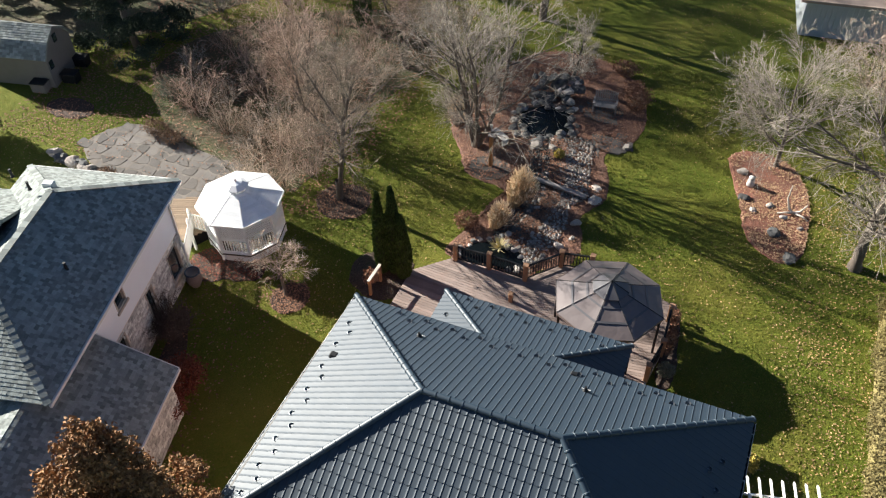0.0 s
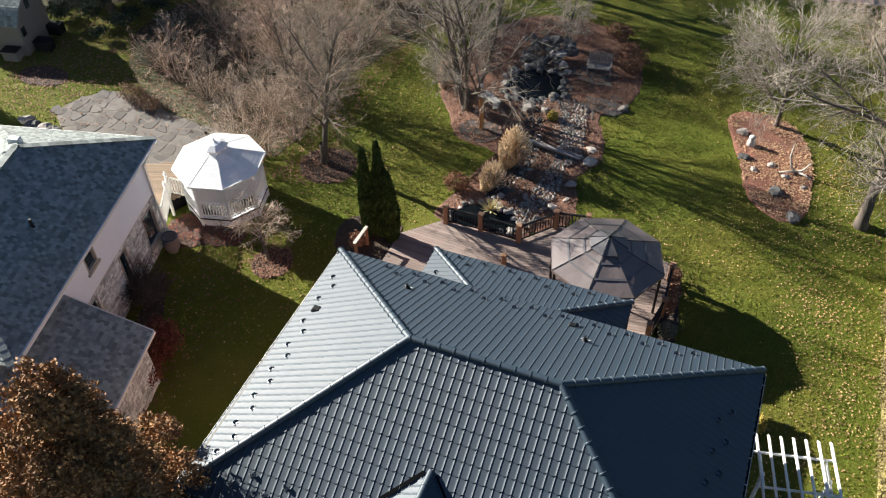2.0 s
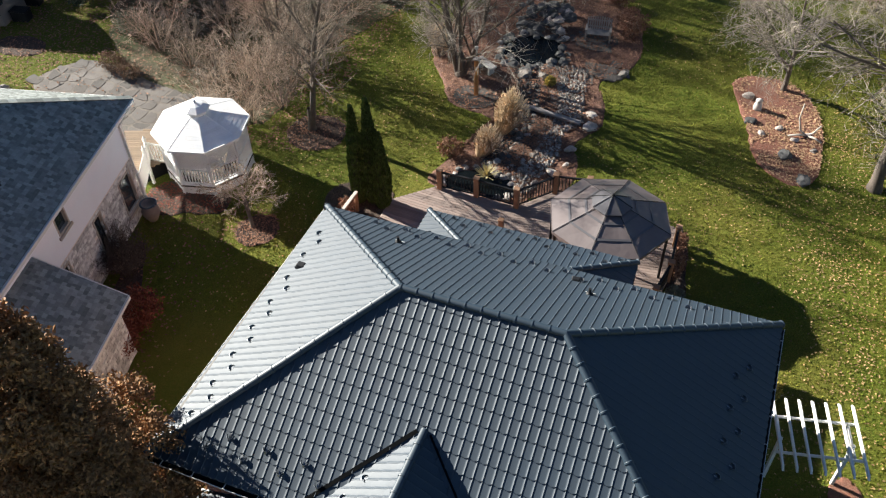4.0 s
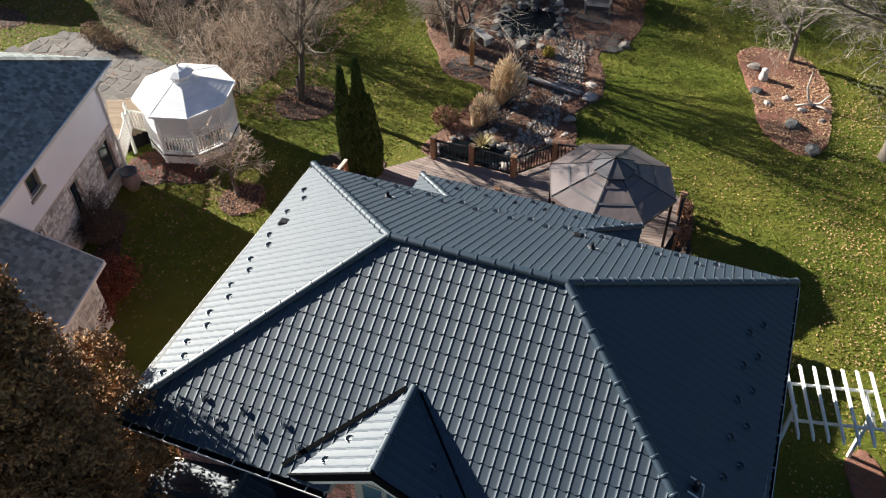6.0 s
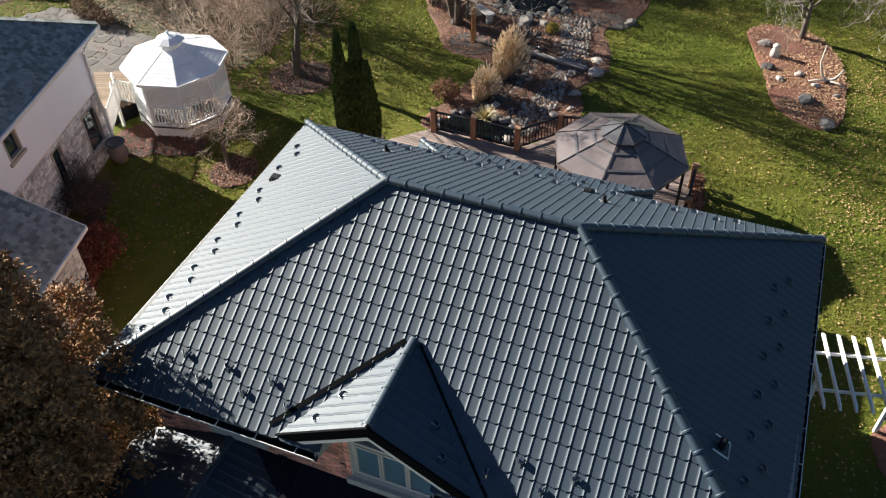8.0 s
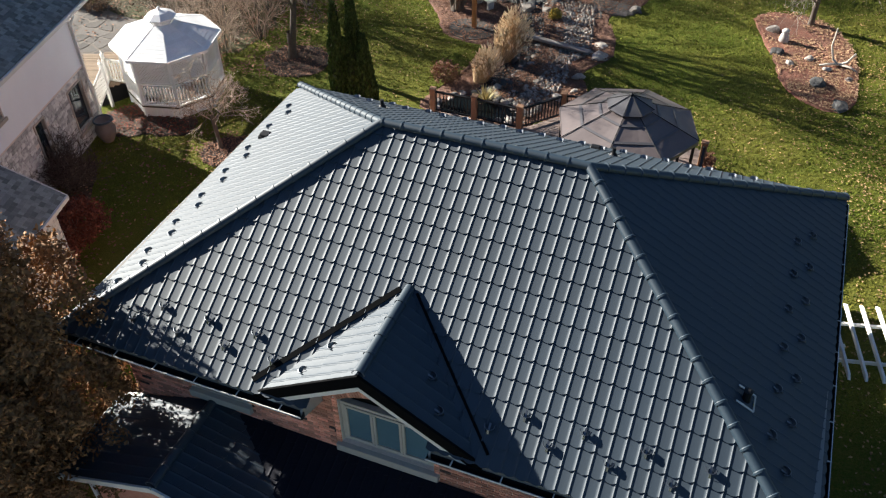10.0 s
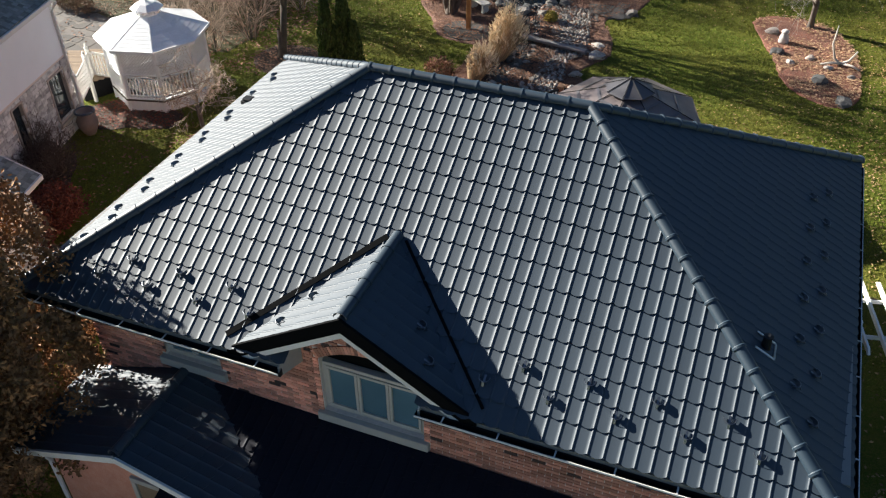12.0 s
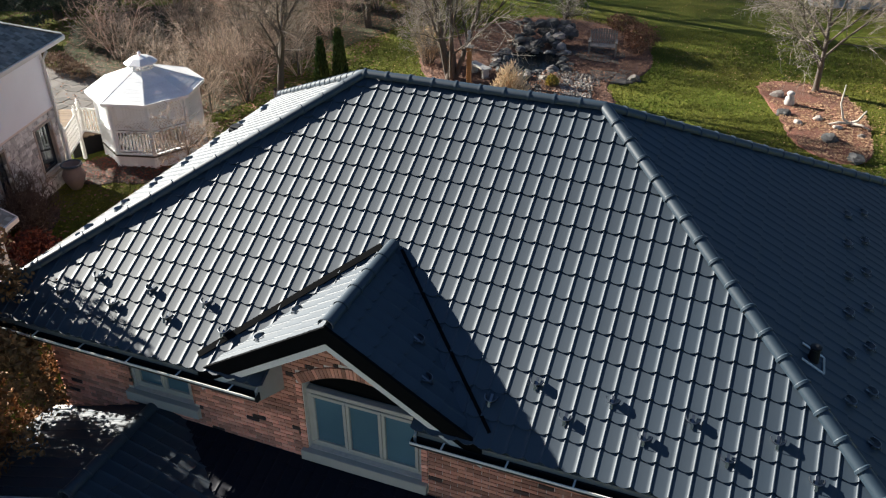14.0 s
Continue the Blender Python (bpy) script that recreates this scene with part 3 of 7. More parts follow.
pebbles("river_stones", wobble([(-2.7, 22.3), (-1.2, 22.4), (-0.7, 20.0), (-0.3, 18.4), (-0.8, 17.4), (-0.7, 15.5), (-1.1, 13.1), (-2.2, 13.2), (-1.8, 15.2), (-1.9, 17.3), (-2.1, 19.5)], 0.05, 23), 1700, 0.035, 0.11, pebble_mat, 24, 0.1, "pale river stones lining a garden stream")
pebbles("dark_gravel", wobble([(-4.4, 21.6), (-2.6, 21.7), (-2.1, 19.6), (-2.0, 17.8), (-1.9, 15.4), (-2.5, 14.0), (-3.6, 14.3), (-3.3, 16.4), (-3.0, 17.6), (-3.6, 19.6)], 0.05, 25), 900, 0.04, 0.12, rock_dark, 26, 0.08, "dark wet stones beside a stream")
for i in range(34):                            # mostly dark boulders along the left of the stream
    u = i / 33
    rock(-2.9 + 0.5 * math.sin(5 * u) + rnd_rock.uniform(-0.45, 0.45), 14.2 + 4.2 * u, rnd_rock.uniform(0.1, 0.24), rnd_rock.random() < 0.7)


def scatter_leaves(name, n, where, size, mat, seed, label, z=0.02):
    """Fallen leaves lying flat or curled, far too many to count."""
    rnd = random.Random(seed)
    verts, faces = [], []
    while n:
        p = where(rnd)
        if p is None:
            continue
        n -= 1
        s, a = rnd.uniform(*size), rnd.uniform(0, 6.3)
        tx, ty = rnd.uniform(-0.25, 0.25), rnd.uniform(-0.25, 0.25)
        k = len(verts)
        for x, y, b in ((-1, 0, 0), (0, -0.6, 0.25), (1, 0, 0), (0, 0.6, 0.25)):
            u, v = (x * math.cos(a) - y * math.sin(a)) * s, (x * math.sin(a) + y * math.cos(a)) * s
            verts.append((p[0] + u, p[1] + v, p[2] + z + s * 0.2 + b * s + tx * u + ty * v))
        faces.append((k, k + 1, k + 2, k + 3))
    return tagged(raw(name, verts, faces, mat), label, "leaves", kind="stuff")


def lawn_leaf(rnd):
    x, y = rnd.uniform(-30, 20), rnd.uniform(-4, 44)
    d = 0.35 + 0.9 * noise.noise(Vector((x * 0.17, y * 0.17, 3.0))) + (0.7 if x > 10 and y < 24 else 0) + (0.1 if y < 26 and x > 4 else 0) + (0.3 if x < -8 and y > 11 else 0)
    if -5.5 < x < 8.2 and -6 < y < 8 or within((x, y), CENTRAL) and rnd.random() < 0.3:
        return None
    return (x, y, 0.0) if rnd.random() < d else None


scatter_leaves("fallen_leaves", 23000, lawn_leaf, (0.026, 0.06), fallen_leaf, 31, "tan and yellow fallen leaves on the lawn")


def tan_carpet(rnd):
    x, y = rnd.uniform(8.8, 17), rnd.uniform(7, 27)
    d = 0.25 + 0.16 * (x - 10.5) + 0.7 * noise.noise(Vector((x * 0.35, y * 0.35, 7.0)))
    return (x, y, 0.0) if rnd.random() < d and not within((x, y), RIGHT) else None


scatter_leaves("fallen_leaves", 5200, tan_carpet, (0.028, 0.06), fallen_leaf, 37, "tan leaves lying thick under bare trees")


def in_outline(outline):
    xs, ys = [p[0] for p in outline], [p[1] for p in outline]

    def pick(rnd):
        p = (rnd.uniform(min(xs), max(xs)), rnd.uniform(min(ys), max(ys)))
        return (*p, 0.06) if within(p, outline) else None
    return pick


scatter_leaves("bed_leaves", 2600, lambda rnd: (lambda p: p if p and noise.noise(Vector((p[0] * 0.8, p[1] * 0.8, 1.0))) + 0.12 * (p[0] - 7.6) - 0.05 * (p[1] - 21.5) > rnd.uniform(-0.5, 0.2) else None)(in_outline(RIGHT)(rnd)), (0.035, 0.07), tan_leaf, 32, "tan leaves lying thick on an island bed", 0.03)
scatter_leaves("bed_leaves", 11000, lambda rnd: (lambda p: p if p and not within(p[:2], POND) and not within(p[:2], POOL) else None)(in_outline(CENTRAL)(rnd)), (0.035, 0.075), russet_leaf, 33, "russet leaves lying in a rock garden bed", 0.05)
scatter_leaves("bed_leaves", 2200, lambda rnd: (lambda p: (p[0], p[1], 0.13) if p else None)(in_outline(STREAM)(rnd)), (0.03, 0.06), russet_leaf, 39, "russet leaves caught between stream stones", 0.02)
scatter_leaves("bed_leaves", 600, lambda rnd: (lambda p: (*p, 0.05) if within(p, GAZEBO_BED) else None)((rnd.uniform(-16, -12), rnd.uniform(6.5, 9))), (0.035, 0.07), red_leaf, 42, "dark red leaves lying below the white gazebo", 0.02)
for ring in (disc(-11.25, 13.8, 1.5, 1.45), disc(-10.5, 7.35, 0.9, 1.0)):
    scatter_leaves("bed_leaves", 700, in_outline(ring), (0.03, 0.06), russet_leaf, 41, "brown leaves lying on a mulch ring", 0.03)
scatter_leaves("bed_leaves", 15000, lambda rnd: (lambda p: None if within(p[:2], PATIO) and rnd.random() < 0.85 else p)((rnd.uniform(-32, -11.5), rnd.uniform(12, 33), 0.05)), (0.04, 0.085), russet_leaf, 34, "brown leaves lying under bare shrubs", 0.03)
scatter_leaves("bed_leaves", 700, lambda rnd: (rnd.uniform(-15, -10.5), rnd.uniform(-3, 8.5), 0.0), (0.04, 0.08), russet_leaf, 35, "brown leaves in the shade beside a house", 0.03)


def grass_tufts(name, n, seed):
    """Short blades of lawn grass."""
    rnd = random.Random(seed)
    verts, faces = [], []
    while n:
        x, y = rnd.uniform(-16, 17), rnd.uniform(3, 31)
        if -5 < x < 8 and y < 8 or within((x, y), CENTRAL) or within((x, y), RIGHT) or -6.3 < x < 5.6 and y < 13.4:
            continue
        n -= 1
        a, h, w = rnd.uniform(0, 6.3), rnd.uniform(0.03, 0.08), rnd.uniform(0.012, 0.03)
        k = len(verts)
        lx, ly = rnd.uniform(-0.05, 0.05), rnd.uniform(-0.05, 0.05)
        verts += [(x - w * math.cos(a), y - w * math.sin(a), 0), (x + w * math.cos(a), y + w * math.sin(a), 0), (x + lx, y + ly, h)]
        faces.append((k, k + 1, k + 2))
    return tagged(raw(name, verts, faces, blade_mat), "short lawn grass blades", "grass", kind="stuff")


grass_tufts("grass", 90000, 36)

# ---- main house ----
EX0, EX1, EY, EZ = -5.2, 8.3, 4.49, 5.3
RZ, R1X, R2X = 7.93, -0.68, 3.43
PITCH = (RZ - EZ) / EY
FW = -4.15                                   # face of the front wall
house = thing("house", "red brick two-storey house with a dark grey metal tile hip roof", "house")
TILE_W, TILE_L = 0.225, 0.382


def tile_points(cols=1):
    """Corner points and faces of one pressed tile: a shallow pan and a roll, its lower end lifted over the next."""
    prof = [(0.0, 0.0), (0.2, -0.0015), (0.42, -0.002), (0.64, -0.0015), (0.80, 0.0), (0.835, 0.006), (0.865, 0.011), (0.905, 0.011), (0.94, 0.005), (0.965, 0.0), (1.0, 0.0)]
    vs, fs = [], []
    k = len(prof)
    for v, lift in ((-0.012, 0.0), (-0.015, 0.023), (0.03, 0.020), (TILE_L, 0.001)):
        for u, w in prof:
            dip = -0.034 * math.sin(math.pi * min(u / 0.86, 1.0)) if v < 0 else 0.0
            vs.append((u * TILE_W, v + dip, w + lift - (0.006 if v < 0 and lift == 0 else 0)))
    for r in range(3):
        for i in range(k - 1):
            fs.append((r * k + i, r * k + i + 1, (r + 1) * k + i + 1, (r + 1) * k + i))
    return vs, fs


TILE_V, TILE_F = tile_points()
tile_mesh = bpy.data.meshes.new("roof_tile")
tile_mesh.from_pydata(TILE_V, [], TILE_F)
tile_mesh.update()
tile_mesh.shade_smooth()
tile_mesh.set_sharp_from_angle(angle=radians(38))
tile_mesh.materials.append(roof_metal)


def tiled_slope(roof, a, b, c, d, singles=0, keep=None, pick=None, deck=True, mat=None):
    """Tiles over the slope a-b (eave), c-d (top, c over b). keep(p): where tiles may lie; pick(p): where they are single pieces."""
    a, b, c, d = (Vector(p) for p in (a, b, c, d))
    m = frame_m(a, b - a, d - a if (d - a).length > 0.1 else c - a)
    inv = m.inverted()
    P = [(inv @ p).to_2d() for p in (a, b, c, d)]
    if (P[2] - P[3]).length < 0.02:
        P = P[:3]
    n, rows = int(P[1].x / TILE_W) + 1, int(max(p.y for p in P) / TILE_L) + 1

    def inside(u, v, eps=0.0):
        return all((q.x - p.x) * (v - p.y) - (q.y - p.y) * (u - p.x) >= -eps for p, q in zip(P, P[1:] + P[:1]))
    verts, faces, made = [], [], 0
    for r in range(rows):
        for i in range(n):
            u, v = i * TILE_W, r * TILE_L
            cs = [(u, v), (u + TILE_W, v), (u + TILE_W, v + TILE_L), (u, v + TILE_L)]
            hits = [inside(*p) for p in cs]
            if not any(hits) and not inside(u + TILE_W / 2, v + TILE_L / 2):
                continue
            w = m @ Vector((u + TILE_W / 2, v + TILE_L / 2, 0))
            if keep is not None and not keep(w):
                continue
            if all(hits) and made < singles and (pick is None or pick(w)):
                put("roof_tile", tile_mesh, None, roof, m=m @ Matrix.Translation((u, v, 0)))
                made += 1
                continue
            k = len(verts)
            verts += [(x + u, y + v, z) for x, y, z in TILE_V]
            faces += [tuple(k + j for j in f) for f in TILE_F]
    if verts:
        me = bpy.data.meshes.new("tile_field")
        me.from_pydata(verts, [], faces)
        bm = bmesh.new()
        bm.from_mesh(me)
        bpy.data.meshes.remove(me)
        for p, q in list(zip(P, P[1:] + P[:1]))[1:]:
            e = q - p
            if e.length < 0.02:
                continue
            bmesh.ops.bisect_plane(bm, geom=bm.verts[:] + bm.edges[:] + bm.faces[:], plane_co=(p.x, p.y, 0), plane_no=(e.y, -e.x, 0), clear_outer=True)
        ob = part("tile_field", bm, mat or roof_metal, roof, smooth=True, m=m)
        ob.data.set_sharp_from_angle(angle=radians(38))
        tagged(ob, kind="stuff")
    if deck:
        bm = bmesh.new()
        slab(bm, [m @ Vector((p.x, p.y, -0.012)) for p in P], 0.1)
        part("roof_deck", bm, roof_trim, roof)


def cap_mesh(r=0.1, length=0.4):
    """A half-round ridge cap with a raised collar at its lower end."""
    bm = bmesh.new()
    rings = []
    for x, s in ((0.0, 1.0), (0.0, 1.14), (0.035, 1.16), (0.05, 1.0), (length + 0.02, 0.97)):
        rings.append([bm.verts.new((x, r * s * math.cos(t), r * s * math.sin(t) * 0.85)) for t in [math.pi * (i / 9 * 1.16 - 0.08) for i in range(10)]])
    for q, s in zip(rings, rings[1:]):
        for i in range(9):
            bm.faces.new((q[i], q[i + 1], s[i + 1], s[i]))
    me = bpy.data.meshes.new("ridge_cap")
    bm.normal_update()
    bm.to_mesh(me)
    bm.free()
    me.shade_smooth()
    me.set_sharp_from_angle(angle=radians(40))
    me.materials.append(roof_trim)
    return me


cap = cap_mesh()


def ridge_caps(roof, a, b, step=0.4, lift=0.02):
    """Caps end to end from a to b."""
    a, b = Vector(a), Vector(b)
    d = b - a
    n = max(1, round(d.length / step))
    x = d.normalized()
    y = Vector((0, 0, 1)).cross(x).normalized()
    z = x.cross(y)
    for i in range(n):
        m = Matrix((x * (d.length / n / step), y, z)).transposed().to_4x4()
        m.translation = a + d * (i / n) + z * lift
        put("ridge_cap", cap, None, roof, m=m)


roof = new("roof")
roof.parent = house
roof["label"] = "dark slate-grey metal tile hip roof with round ridge caps"
A, B, C, D = (-5.3, 4.55, 5.26), (8.33, -4.8, 5.118), (8.35, EY, EZ), (-5.5, -4.8, 5.118)
R1, R2 = (R1X, 0, RZ), (R2X, 0, RZ)
DX, DY, DZ = 0.97, -4.75, 6.40               # outer end of the dormer ridge
DA = (DX, -2.62, DZ)                         # where the dormer ridge meets the slope
DL, DR = (-1.2, -4.75, 5.06), (3.14, -4.75, 5.06)


def front_keep(p):
    if -0.2 < p.x < 2.2 and p.y < -3.95:
        return False
    if p.y < -4.25:
        return True
    s = (p.y + 4.75) / 2.13                  # under the dormer roof nothing is laid
    return not (-1.2 + 2.17 * s + 0.25 < p.x < 3.14 - 2.17 * s - 0.25 and p.y < -2.75)


tiled_slope(roof, D, B, R2, R1, 300, front_keep, lambda p: -4.2 < p.x < 5.5, deck=False)
bm = bmesh.new()                             # boarding of the front slope, open where the dormer stands
slab(bm, [(x, y, RZ + y * PITCH - 0.014) for x, y in ((-5.5, -4.8), (-0.22, -4.8), (-0.22, -4.12), (DX, -2.78), (2.22, -4.12), (2.22, -4.8), (8.33, -4.8), (R2X, -0.01), (R1X, -0.01))], 0.1)
part("roof_deck", bm, roof_trim, roof)
tiled_slope(roof, A, D, R1, R1)
tiled_slope(roof, C, A, R1, R2)
tiled_slope(roof, B, C, R2, R2)
for q in (A, D):
    ridge_caps(roof, q, R1)
for q in (C, B):
    ridge_caps(roof, q, R2)
ridge_caps(roof, R1, R2)
# dormer roof
dormer = new("dormer")
dormer.parent = house
dormer["label"] = "small gabled dormer roof of dark metal tiles with white rake boards"
F = (DX, DY, DZ)


def dormer_side(eave, sign):
    """Tiles with their rolls running down one side of the dormer."""
    top, far, low = Vector(F), Vector(DA), Vector(eave)
    down = (low - top)
    # eave line runs along y at the low end
    a, b = (Vector((low.x, DA[1], low.z)), low) if sign < 0 else (low, Vector((low.x, DA[1], low.z)))
    c, d = (top, far) if sign < 0 else (far, top)
    m = frame_m(a, b - a, d - a)
    inv = m.inverted()
    verts, faces = [], []
    L, H = (b - a).length, (inv @ d).y
    for r in range(int(H / TILE_L) + 1):
        for i in range(int(L / TILE_W) + 1):
            k = len(verts)
            verts += [(x + i * TILE_W, y + r * TILE_L, z) for x, y, z in TILE_V]
            faces += [tuple(k + j for j in f) for f in TILE_F]
    me = bpy.data.meshes.new("tile_field")
    me.from_pydata(verts, [], faces)
    bm = bmesh.new()
    bm.from_mesh(me)
    bpy.data.meshes.remove(me)
    geom = lambda: bm.verts[:] + bm.edges[:] + bm.faces[:]
    bmesh.ops.bisect_plane(bm, geom=geom(), plane_co=(0, H, 0), plane_no=(0, 1, 0), clear_outer=True)
    bmesh.ops.bisect_plane(bm, geom=geom(), plane_co=(L, 0, 0), plane_no=(1, 0, 0), clear_outer=True)
    bmesh.ops.bisect_plane(bm, geom=geom(), plane_co=(0, 0, 0), plane_no=(-1, 0, 0), clear_outer=True)
    p, q = inv @ low, inv @ far
    e = q - p
    nrm = Vector((e.y, -e.x, 0))
    if nrm.dot((inv @ top) - p) > 0:
        nrm = -nrm
    bmesh.ops.bisect_plane(bm, geom=geom(), plane_co=p, plane_no=nrm, clear_outer=True)
    ob = part("tile_field", bm, roof_metal, dormer, smooth=True, m=m)
    ob.data.set_sharp_from_angle(angle=radians(38))
    tagged(ob, kind="stuff")
    bm = bmesh.new()
    pts = [top, far, low] if sign > 0 else [low, far, top]
    n = (pts[1] - pts[0]).cross(pts[2] - pts[0])
    if n.z < 0:
        pts = pts[::-1]
    slab(bm, [p - Vector((0, 0, 0.02)) for p in pts], 0.1)
    part("roof_deck", bm, roof_trim, dormer)


dormer_side(DL, -1)
dormer_side(DR, 1)
ridge_caps(dormer, F, DA)
def rake_strip(bm, e, y, top, low):
    """A board under the dormer edge, cut plumb at the peak."""
    pts = [(DX, y, DZ + low), (e[0], y, e[2] + low), (e[0], y, e[2] + top), (DX, y, DZ + top)]
    slab(bm, pts if e[0] > DX else pts[::-1], 0.05)


for e in (DL, DR):                           # rake: dark metal edge over a white board, and a black valley strip
    bm = bmesh.new()
    rake_strip(bm, e, DY - 0.05, 0.02, -0.25)
    part("rake_edge", bm, edge_and_shade_black, dormer, "black metal rake edge")
    bm = bmesh.new()
    rake_strip(bm, e, DY - 0.035, -0.252, -0.37)
    part("rake_board", bm, white_trim, dormer, "white rake board")
    bm = bmesh.new()
    # strip lies over the tiles; the deep gap's dark is in its colour
    off = Vector((-0.06 if e[0] < DX else 0.05, 0.06, 0.052))
    low = Vector((e[0], e[1] + 0.04, RZ + (e[1] + 0.04) * PITCH))
    beam(bm, Vector(DA).lerp(low, 0.05) + off, low + off, 0.10 if e[0] < DX else 0.05, 0.025, up=(0, -PITCH, 1))
    part("valley", bm, edge_and_shade_black, dormer, "valley strip coloured black for a deep dark gap")
    bm = bmesh.new()
    slab(bm, [Vector(F) + Vector((0, 0.02, -0.31)), Vector((DX, -4.16, DZ - 0.31)), Vector((e[0], -4.16, e[2] - 0.3)), Vector(e) + Vector((0, 0.02, -0.3))], 0.02)
    part("soffit", bm, soffit_mat, dormer)


# snow guards: bent scoops on a foot, in two staggered rows on each slope
def guard_mesh():
    """A scoop: a plate bent to a half ring that is open up the slope, with a small brace below and a foot plate."""
    bm = bmesh.new()
    rings = []
    for i in range(13):
        t = radians(168 + 204 * i / 12)
        c, q = math.cos(t), math.sin(t)
        h = 0.052 + 0.034 * max(0.0, -q)
        rings.append([bm.verts.new((r * c, r * q * 0.9 - 0.012 * z / 0.08, z)) for r, z in ((0.105, 0.0), (0.105, h), (0.093, h), (0.093, 0.0))])
    for a, b in zip(rings, rings[1:]):
        for k in range(4):
            bm.faces.new((a[k], a[(k + 1) % 4], b[(k + 1) % 4], b[k]))
    bm.faces.new(rings[0][::-1])
    bm.faces.new(rings[-1])
    beam(bm, (0, -0.17, 0.006), (0, -0.10, 0.06), 0.04, 0.008)
    beam(bm, (0, -0.16, 0.004), (0, 0.05, 0.004), 0.04, 0.008)
    bmesh.ops.recalc_face_normals(bm, faces=bm.faces[:])
    me = bpy.data.meshes.new("snow_guard")
    bm.normal_update()
    bm.to_mesh(me)
    bm.free()
    me.materials.append(guard_black)
    return me


guard = guard_mesh()


def guards(parent, spots, face):
    """Guards at plan points (x, y); face: along-slope frame and height there."""
    along, height = face
    for x, y in spots:
        p = Vector((x, y, height(x, y) + 0.025))
        e = 0.1
        up = Vector((x, y, height(x, y)))
        side = Vector(along)
        run = Vector((-side.y, side.x, 0))
        if height(x + run.x * e, y + run.y * e) < height(x, y):
            run, side = -run, -side
        up = Vector((run.x, run.y, (height(x + run.x * e, y + run.y * e) - height(x, y)) / e))
        put("snow_guard", guard, None, parent, m=frame_m(p, side, up) @ Matrix.Scale(0.86, 4))


front_face = ((1, 0, 0), lambda x, y: RZ + y * PITCH)
back_face = ((1, 0, 0), lambda x, y: RZ - y * PITCH)
left_face = ((0, 1, 0), lambda x, y: EZ + (x - EX0) * (RZ - EZ) / (R1X - EX0))
right_face = ((0, 1, 0), lambda x, y: EZ + (8.2 + 0.033 * y - x) * (RZ - EZ) / (8.2 - R2X))
guards(roof, [(-4.03 + i, -4.25) for i in range(4)] + [(3.08 + i, -4.25) for i in range(5)], front_face)
guards(roof, [(-3.52 + i, -3.93) for i in range(3)] + [(3.6 + i, -3.93) for i in range(4)], front_face)
guards(roof, [(-4.78, 3.1 - 0.97 * i) for i in range(8)], left_face)
guards(roof, [(-4.5, 2.62 - 0.97 * i) for i in (0, 2, 3, 4, 5, 6)], left_face)
guards(roof, [(-3.42 + 0.98 * i, 4.13) for i in range(11)], back_face)
guards(roof, [(-2.9 + 0.98 * i, 3.79) for i in range(10)], back_face)
guards(roof, [(7.66, 2.41 - 0.985 * i) for i in range(7)], right_face)
guards(roof, [(7.36, 1.92 - 0.985 * i) for i in range(6)], right_face)
guards(dormer, [(0.06, -3.93), (-0.26, -4.46)], ((0, 1, 0), lambda x, y: DZ - (DX - x) * 0.617))
guards(dormer, [(1.88, -3.93), (2.2, -4.43)], ((0, 1, 0), lambda x, y: DZ - (x - DX) * 0.617))
# vents
def roof_vent(p, k, up=(0, 0, 1)):
    bm = bmesh.new()
    if k == "pipe":
        lathe(bm, [(0.10, -0.08), (0.09, 0.02), (0.05, 0.06), (0.042, 0.09), (0.042, 0.2), (0.03, 0.2)], 14)
    elif k == "flashed":
        lathe(bm, [(0.08, -0.1), (0.07, 0.06), (0.06, 0.15), (0.075, 0.165), (0.075, 0.19), (0.03, 0.21)], 14)
    elif k == "low":
        box(bm, -0.12, 0.12, -0.08, 0.08, -0.08, 0.07, bevel=0.03)
    else:
        box(bm, -0.15, 0.15, -0.12, 0.12, -0.05, 0.05, bevel=0.02)
        box(bm, -0.11, 0.12, -0.1, 0.1, 0.05, 0.11, bevel=0.02)
    vent = part("roof_vent", bm, black_metal, roof, "black metal roof vent", m=Matrix.Translation(p))
    if k in ("flashed", "pipe"):             # bright bare edges of the flashing plate
        run = Vector((1, 0, -0.55)).normalized() if k == "flashed" else Vector((0, 1, -PITCH)).normalized()
        side = Vector((0, 1, 0)) if k == "flashed" else Vector((1, 0, 0))
        w = 0.17 if k == "flashed" else 0.14
        for a, b in ((-1, -1), (1, -1)) if k == "flashed" else ((-1, 1),):
            bm = bmesh.new()
            beam(bm, side * w * a + run * w, side * w * (a if k == "flashed" else b) + run * w * b, 0.035, 0.012, up=run.cross(side))
            beam(bm, side * w + run * w * 0.98, -side * w + run * w * 0.98, 0.03, 0.014, up=run.cross(side))
            part("flashing_edge", bm, white_trim, vent, "bright bare flashing edge")


def on_back(x, y):
    return (x, y, RZ - y * PITCH + 0.03)


roof_vent(on_back(3.4, 2.9), "pipe")
roof_vent(on_back(-2.15, 3.0), "pipe")
roof_vent(on_back(2.85, 3.74), "low")
roof_vent((-4.62, 1.65, EZ + 0.58 * 0.58), "box")
roof_vent((6.9, -2.62, 5.99), "flashed")


